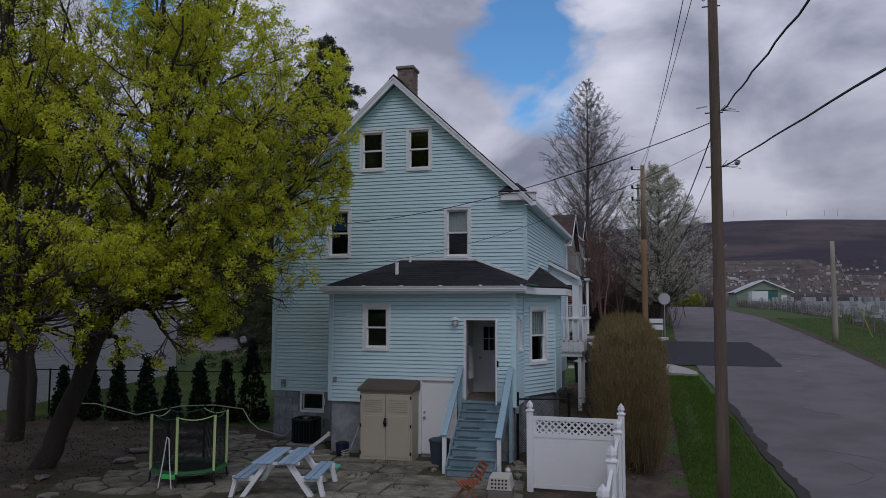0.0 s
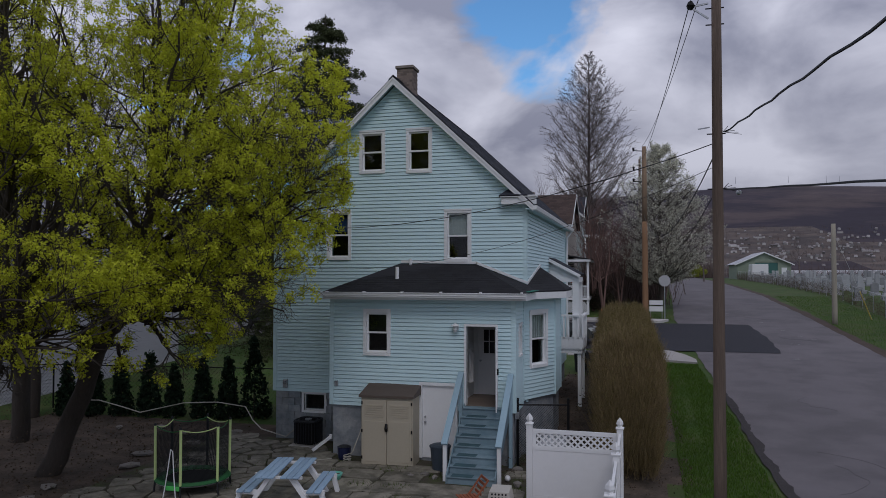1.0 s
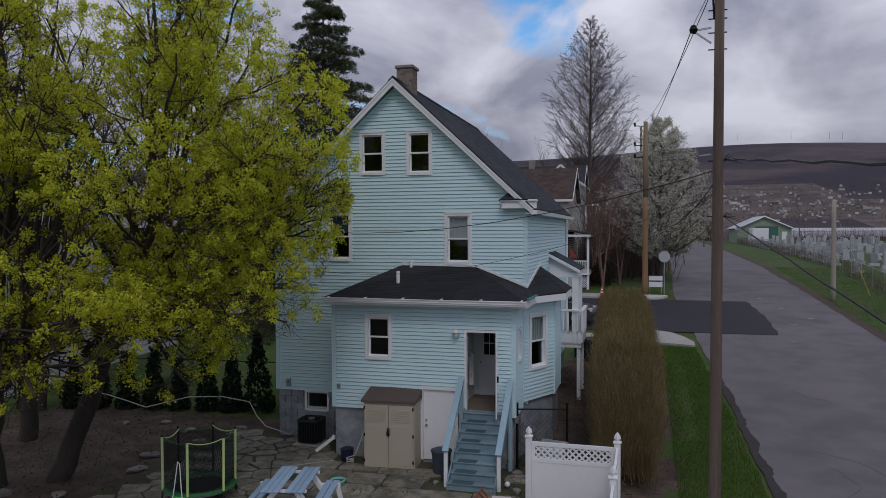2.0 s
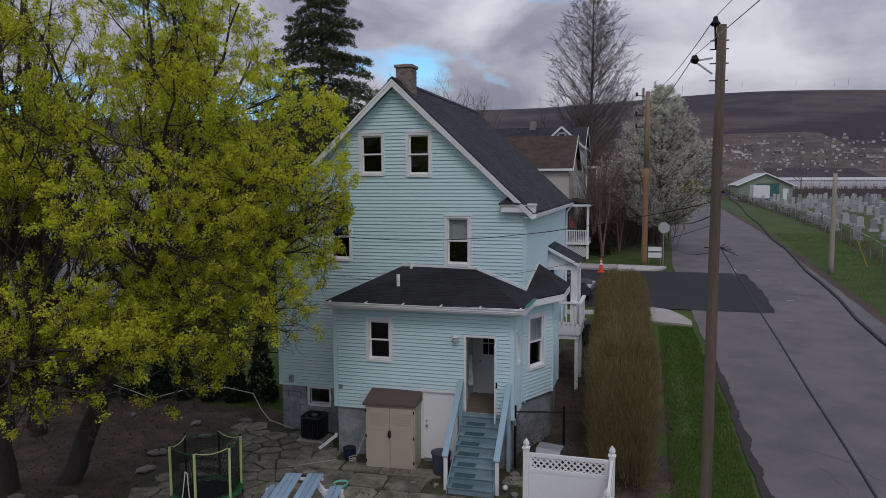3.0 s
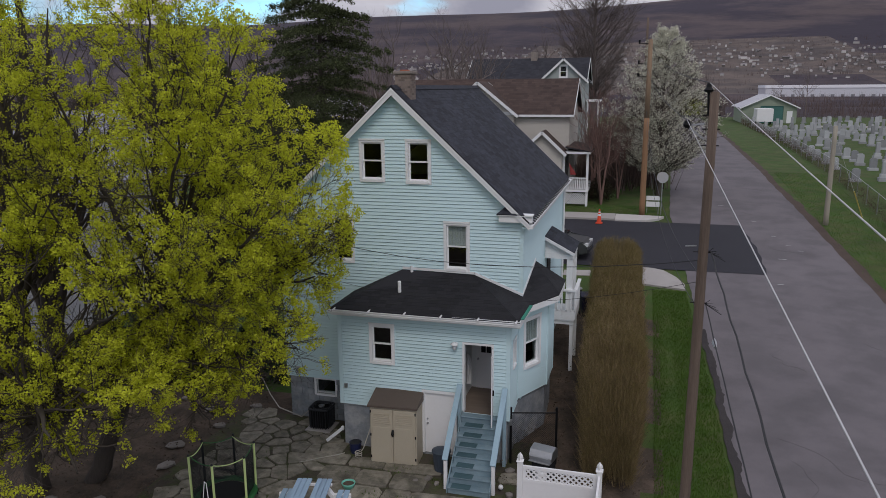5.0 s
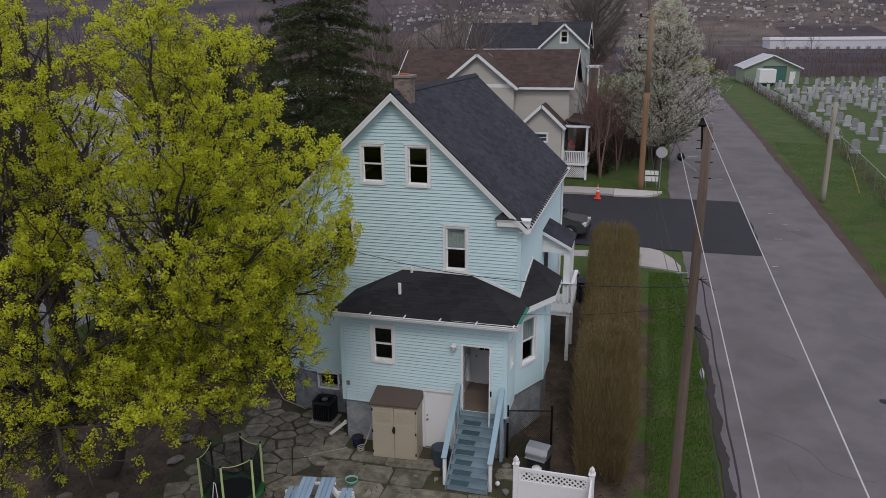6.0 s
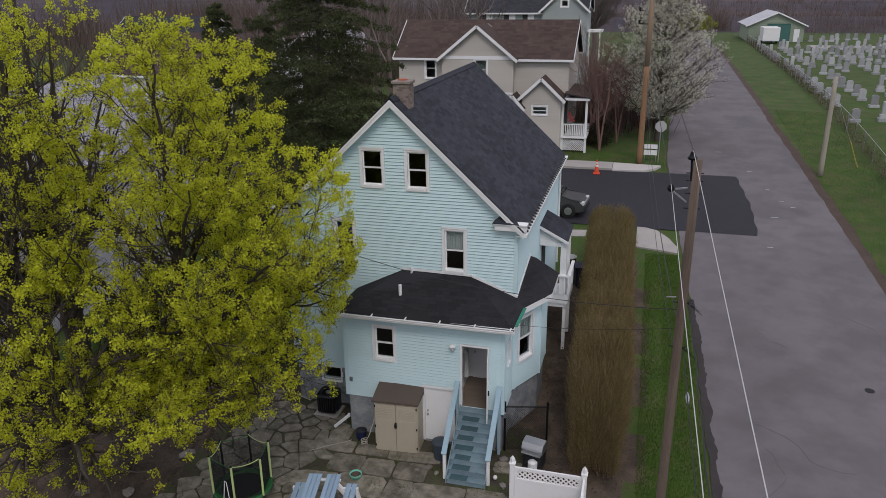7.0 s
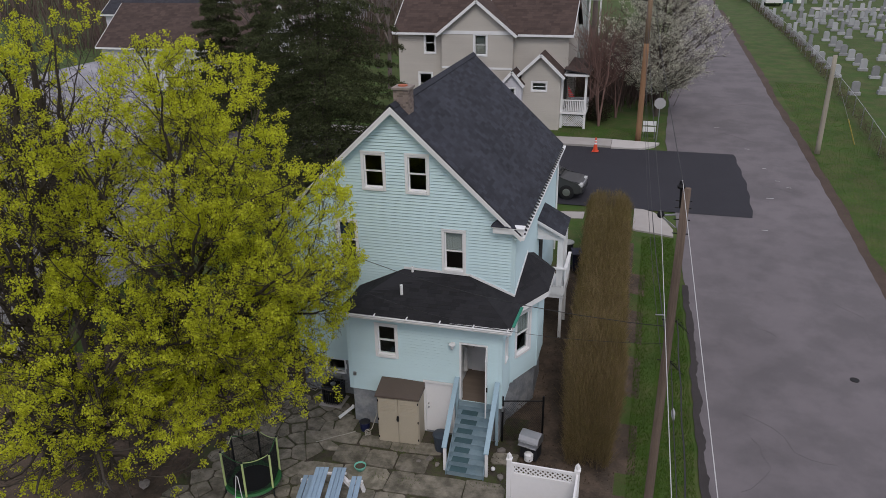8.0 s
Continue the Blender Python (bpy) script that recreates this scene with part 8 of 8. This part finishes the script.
# ---- verge grass, soil litter, cracks ----
def verge():
    rng = np.random.default_rng(31)
    spots, hs, ws = [], [], []
    for n, x0, x1, y0, y1 in ((44000, 0.95, 3.0, 13, 36), (16000, 11.3, 15.2, 34, 70), (9000, -22, -11, 23, 40), (4000, -9, 1.9, 51, 54)):
        x, y = rng.uniform(x0, x1, n), rng.uniform(y0, y1, n)
        for a, b in zip(x, y):
            if 9 < x0 and not ROAD_R(b) + 0.2 < a < 15.3:
                continue
            if x0 == 0.95 and a > ROAD_L(b) - 0.25:
                continue
            spots.append((a, b, ground(a, b) - 0.01))
        m = len(spots) - len(hs)
        hs += list(rng.uniform(0.04, 0.11, m))
        ws += list(rng.uniform(0.012, 0.03, m))
    blades("grass", spots, hs, ws, leaf_material("grass_blades", (0.08, 0.148, 0.022), 0.25, 0.35, 0.5), "short spring grass on the verges", "grass", 32, 0.35)
    gravel = material("dark_gravel", (0.045, 0.04, 0.04), 0.95, 0.25, 30, 1.5, 0.8)
    ground_strip("road_shoulder", lambda y: ROAD_L(y) - 0.16 + 0.06 * noise.noise((y * 0.9, 1.7, 0)), lambda y: ROAD_L(y) + 0.1 + 0.1 * noise.noise((y * 0.9, 5.2, 0)) + 0.07 * noise.noise((y * 4.1, 2.2, 0)), -10, 31, gravel, 0.036, "dark gravel edge of the street", "road edge", step=0.2)
    ground_strip("road_shoulder", lambda y: ROAD_R(y) - 0.06 + 0.06 * noise.noise((y * 0.6, 8.1, 0)), lambda y: ROAD_R(y) + 0.5 + 0.3 * noise.noise((y * 0.4, 2.9, 0)), 20, 130, material("bare_verge", (0.075, 0.054, 0.043), 0.95, 0.25, 12, 0.8, 0.7), 0.033, "bare brown soil along the street's edge", "road edge", step=0.4)
    crack = material("crack_sealant", (0.118, 0.109, 0.114), 0.9, 0.2)
    r = random.Random(17)
    bm = bmesh.new()
    for x, y, a, n in ((4.6, 22, 0.3, 9), (6.2, 27, 1.3, 10), (9.2, 43, 1.4, 10), (8.2, 52, 2.2, 8), (6.0, 60, 1.2, 12), (4.2, 18, 1.1, 8), (9.8, 28, 1.5, 9)):
        p = Vector((x, y, 0))
        for _ in range(n):
            a += r.gauss(0, 0.45)
            q = p + Vector((math.cos(a), math.sin(a), 0)) * r.uniform(0.2, 0.5)
            beam(bm, (p.x, p.y, ground(4, p.y) + 0.033), (q.x, q.y, ground(4, q.y) + 0.033), r.uniform(0.007, 0.016), 0.004)
            p = q
    ob = part("road_cracks", bm, crack)
    tagged(ob, "dark sealed cracks in the street", "road", kind="structure")
    paint = material("worn_white_paint", (0.5, 0.5, 0.5), 0.8, 0.2)
    bm = bmesh.new()
    for x, y in ((5.5, 55.0), (7.2, 50.6), (7.9, 47.0), (8.4, 45.0), (7.6, 42.2), (6.9, 37.8), (8.9, 44.0)):
        box(bm, x, x + r.uniform(0.2, 0.5), y, y + 0.06, ground(4, y) + 0.052, ground(4, y) + 0.056)
    tagged(part("road_marks", bm, paint), "worn white survey marks on the street", "road", kind="structure")
    cover = thing("valve_cover", (8.65, 24.95, ground(4, 24.95) + 0.03), "small dark iron valve cover in the street", "valve cover")
    part("lid", tube(bmesh.new(), [(0, 0, -0.02), (0, 0, 0.012)], 0.16, 16), BLACK_METAL, cover)


verge()


# ---- patio of flagstones ----
def patio():
    rng = random.Random(23)
    root = thing("patio", (-7, 16, 0), "uneven flagstone patio with soil and moss joints", "patio")
    root.matrix_world = Matrix()
    root["kind"] = "structure"
    base = boxed(-12.2, -2.3, 12.0, 19.95, -0.3, 0.012)
    part("bedding", base, material("mossy_joint", (0.065, 0.055, 0.042), 0.95, 0.35, 12, 1.6, 0.8, tint=(0.06, 0.07, 0.028)), root)

    def flags(u0, u1, v0, v1, turn, origin, wide, deep, gaps, rough, inside):
        """Courses of roughly squared stones, turned about origin, wherever inside(x, y) holds."""
        c, s = math.cos(turn), math.sin(turn)
        v = v0
        while v < v1:
            h = rng.uniform(*deep)
            u = u0 - rng.uniform(0, wide[1])
            while u < u1:
                w, g, hh = rng.uniform(*wide), rng.choice(gaps), h * rng.uniform(0.86, 1.0)
                um, vm = u + w / 2, v + h / 2
                cx, cy = origin[0] + um * c - vm * s, origin[1] + um * s + vm * c
                if inside(cx, cy):
                    ring = [(-w / 2 + g, -h / 2 + g), (w / 2 - g, -h / 2 + g), (w / 2 - g, hh - h / 2 - g), (g - w / 2, hh - h / 2 - g)]
                    ring = [(a + rng.gauss(0, rough), b + rng.gauss(0, rough)) for a, b in ring]
                    cut = []
                    for i, p in enumerate(ring):
                        q, o = ring[(i + 1) % 4], ring[i - 1]
                        a, b = rng.uniform(0.04, 0.22), rng.uniform(0.04, 0.2)
                        cut += [(p[0] + (o[0] - p[0]) * a, p[1] + (o[1] - p[1]) * a), (p[0] + (q[0] - p[0]) * b * 0.7, p[1] + (q[1] - p[1]) * b * 0.7)]
                    z = rng.uniform(0.03, 0.055)
                    tx, ty = rng.gauss(0, 0.012), rng.gauss(0, 0.012)
                    top = [(a * c - b * s, a * s + b * c, z + tx * a + ty * b) for a, b in cut]
                    inner = [(p[0] * 0.96, p[1] * 0.96, p[2] + 0.005) for p in top]
                    low = [(p[0], p[1], -0.05) for p in top]
                    n = 8
                    faces = [tuple(range(n))] + [(n + (i + 1) % n, (i + 1) % n, i, n + i) for i in range(n)] + [(2 * n + (i + 1) % n, n + (i + 1) % n, n + i, 2 * n + i) for i in range(n)]
                    st = raw("flagstone", inner + top + low, [f[::-1] for f in faces], FLAGSTONE, root)
                    st.location = (cx, cy, 0)
                u += w
            v += h

    def crazy(x0, x1, y0, y1, pitch, inside):
        """Irregular many-sided stones: cells round scattered middles, shrunk to leave joints."""
        seeds = []
        nx, ny = int((x1 - x0) / pitch), int((y1 - y0) / pitch)
        for i in range(nx + 1):
            for j in range(ny + 1):
                seeds.append((x0 + (i + 0.5 * (j % 2)) * pitch + rng.uniform(-0.44, 0.44) * pitch, y0 + j * pitch + rng.uniform(-0.44, 0.44) * pitch))
        for cx, cy in seeds:
            if not inside(cx, cy):
                continue
            poly = [(-pitch, -pitch), (pitch, -pitch), (pitch, pitch), (-pitch, pitch)]
            gap = rng.choice((0.012, 0.018, 0.028, 0.045))
            for ox, oy in seeds:
                dx, dy = ox - cx, oy - cy
                far = math.hypot(dx, dy)
                if 0.01 < far < 2.4 * pitch:
                    poly = clip_polygon(poly, dx / far, dy / far, far / 2 - gap)
            if len(poly) < 3:
                continue
            ring = []
            for i, p in enumerate(poly):
                o, q = poly[i - 1], poly[(i + 1) % len(poly)]
                for w in (o, q):
                    long = max(1e-6, math.hypot(w[0] - p[0], w[1] - p[1]))
                    k = min(0.3, 0.045 / long)
                    ring.append((p[0] + (w[0] - p[0]) * k, p[1] + (w[1] - p[1]) * k))
            z, tx, ty = rng.uniform(0.025, 0.055), rng.gauss(0, 0.014), rng.gauss(0, 0.014)
            top = [(a + rng.gauss(0, 0.006), b + rng.gauss(0, 0.006), z + tx * a + ty * b) for a, b in ring]
            inner = [(p[0] * 0.95, p[1] * 0.95, p[2] + 0.005) for p in top]
            low = [(p[0], p[1], -0.05) for p in top]
            n = len(top)
            faces = [tuple(range(n))] + [(n + i, n + (i + 1) % n, (i + 1) % n, i) for i in range(n)] + [(2 * n + i, 2 * n + (i + 1) % n, n + (i + 1) % n, n + i) for i in range(n)]
            st = raw("flagstone", inner + top + low, faces, FLAGSTONE, root)
            st.location = (cx, cy, 0)

    crazy(-12.4, -8.1, 13.0, 19.9, 0.56, lambda x, y: -11.9 + 0.6 * noise.noise((y * 0.8, 3.3, 0)) < x < -8.35 and 13.3 < y < 19.7)
    flags(-0.4, 6.3, 0, 6.4, 0.04, (-8.3, 12.1), (0.75, 1.7), (0.6, 1.1), (0.004, 0.006, 0.01, 0.02), 0.02, lambda x, y: -8.4 < x < -2.6 and y < 18.05 and not (-4.5 < x < -3.0 and y > 16.4))
    # loose stones and leaf litter on the soil
    r2 = np.random.default_rng(41)
    rock = material("field_stone", (0.22, 0.20, 0.18), 0.9, 0.2, 12, 1.5, 0.5, objects=0.2)
    bm = bmesh.new()
    bmesh.ops.create_icosphere(bm, subdivisions=1, radius=1)
    for v in bm.verts:
        v.co *= 0.8 + 0.4 * noise.noise(v.co * 1.7)
    proto = part("loose_stone", bm, rock)
    tagged(proto, "rough grey field stone lying on bare soil", "stone", "loose stones on the soil")
    proto.matrix_world = Matrix.LocRotScale((-12.85, 17.1, 0.06), Euler((0, 0, 0.4)), (0.42, 0.3, 0.09))
    for x, y, a, b, c, rz in ((-12.4, 16.0, 0.38, 0.25, 0.1, 1.0), (-14.2, 13.6, 0.3, 0.12, 0.16, 0.7), (-13.0, 14.0, 0.3, 0.25, 0.07, 2.0), (-12.3, 18.6, 0.3, 0.2, 0.1, 0.3), (-13.3, 19.6, 0.26, 0.2, 0.1, 1.3), (-11.9, 20.2, 0.3, 0.18, 0.1, 0.2), (-14.6, 20.2, 0.25, 0.16, 0.1, 0.8), (-15.8, 19.8, 0.2, 0.16, 0.1, 2.1), (-12.7, 13.1, 0.25, 0.2, 0.08, 0.1), (-11.6, 12.7, 0.3, 0.2, 0.08, 1.1), (-2.9, 18.1, 0.22, 0.16, 0.12, 0.5), (-2.7, 16.9, 0.18, 0.14, 0.1, 1.8), (-5.0, 17.2, 0.2, 0.14, 0.08, 0.9), (-5.3, 17.0, 0.12, 0.1, 0.07, 0.2), (-4.7, 17.0, 0.14, 0.1, 0.08, 1.4)):
        ob = proto.copy()
        scene.collection.objects.link(ob)
        ob.matrix_world = Matrix.LocRotScale((x, y, c * 0.5), Euler((0, 0, rz)), (a, b, c))
    spots = [(r2.uniform(-23, -11.5), r2.uniform(9, 21), 0.02) for _ in range(6500)] + [(r2.uniform(-3, 0.9), r2.uniform(17, 30), 0) for _ in range(3200)]
    spots = [(x, y, ground(x, y) + 0.025) for x, y, z in spots]
    tagged(leaves_mesh("leaf_litter", spots, leaf_material("dead_leaves", (0.085, 0.062, 0.042), 0.5, 0.1), None, 2, 0.05, 0.2, 43, 0.9), "dry brown leaf litter on the soil", "leaf litter", kind="stuff")
    # weeds in the joints of the flags
    r3 = np.random.default_rng(47)
    spots = []
    for x, y, n, w in ((-6.0, 17.4, 60, 0.25), (-6.15, 16.0, 70, 0.2), (-5.35, 16.0, 70, 0.2), (-5.1, 15.2, 60, 0.25), (-6.6, 15.4, 40, 0.25), (-7.4, 16.8, 40, 0.3), (-4.6, 17.2, 50, 0.25), (-9.0, 15.0, 40, 0.4), (-9.6, 17.0, 40, 0.4), (-2.9, 16.5, 90, 0.3), (-2.5, 17.4, 60, 0.3), (-5.9, 14.2, 40, 0.3)):
        for _ in range(n):
            spots.append((x + r3.normal(0, w), y + r3.normal(0, w * 0.5), 0.01))
    m = len(spots)
    blades("weeds", spots, r3.uniform(0.04, 0.12, m), r3.uniform(0.012, 0.03, m), leaf_material("weed_leaves", (0.075, 0.115, 0.022), 0.4, 0.3), "small green weeds in the joints of the flagstones", "weeds", 48, 0.5)


patio()


# ---- stone blocks of the foundations ----
def foundation_blocks():
    rng = random.Random(29)
    meshes = []
    for k in range(4):
        bm = bmesh.new()
        box(bm, -0.199, 0.199, -0.03, 0.05, -0.0985, 0.0985)
        bmesh.ops.bevel(bm, geom=list(bm.edges), offset=0.004, segments=1, affect="EDGES")
        for v in bm.verts:
            if v.co.y < 0:
                v.co.y -= 0.006 * rng.random()
        me = bpy.data.meshes.new("foundation_block")
        bm.to_mesh(me)
        bm.free()
        me.materials.append(BLOCK)
        meshes.append(me)

    def course(root, x0, x1, y, z0, z1, skip=None):
        z, row = z0, 0
        while z + 0.19 < z1 + 0.1:
            x = x0 + 0.2 - (0.2 if row % 2 else 0)
            while x - 0.19 < x1:
                a, b = max(x0, x - 0.195), min(x1, x + 0.195)
                if b - a > 0.08 and not (skip and skip[0] < (a + b) / 2 < skip[1] and z + 0.1 > skip[2]):
                    ob = new("foundation_block", rng.choice(meshes))
                    ob.parent = root
                    ob.matrix_parent_inverse = Matrix.Translation(root.location).inverted()
                    ob.location = ((a + b) / 2, y, z + 0.1)
                    ob.scale = ((b - a) / 0.4, 1, min(1.0, (z1 - z) / 0.2))
                x += 0.4
            z += 0.2
            row += 1

    course(HOUSE, -10.48, -8.1, 20.02, 0.0, 1.38, (-9.75, -8.75, 0.78))


BLOCK = material("rock_faced_block", (0.22, 0.245, 0.265), 0.9, 0.3, 9, 1.6, 0.6, objects=0.05, tint=(0.30, 0.31, 0.32))
foundation_blocks()
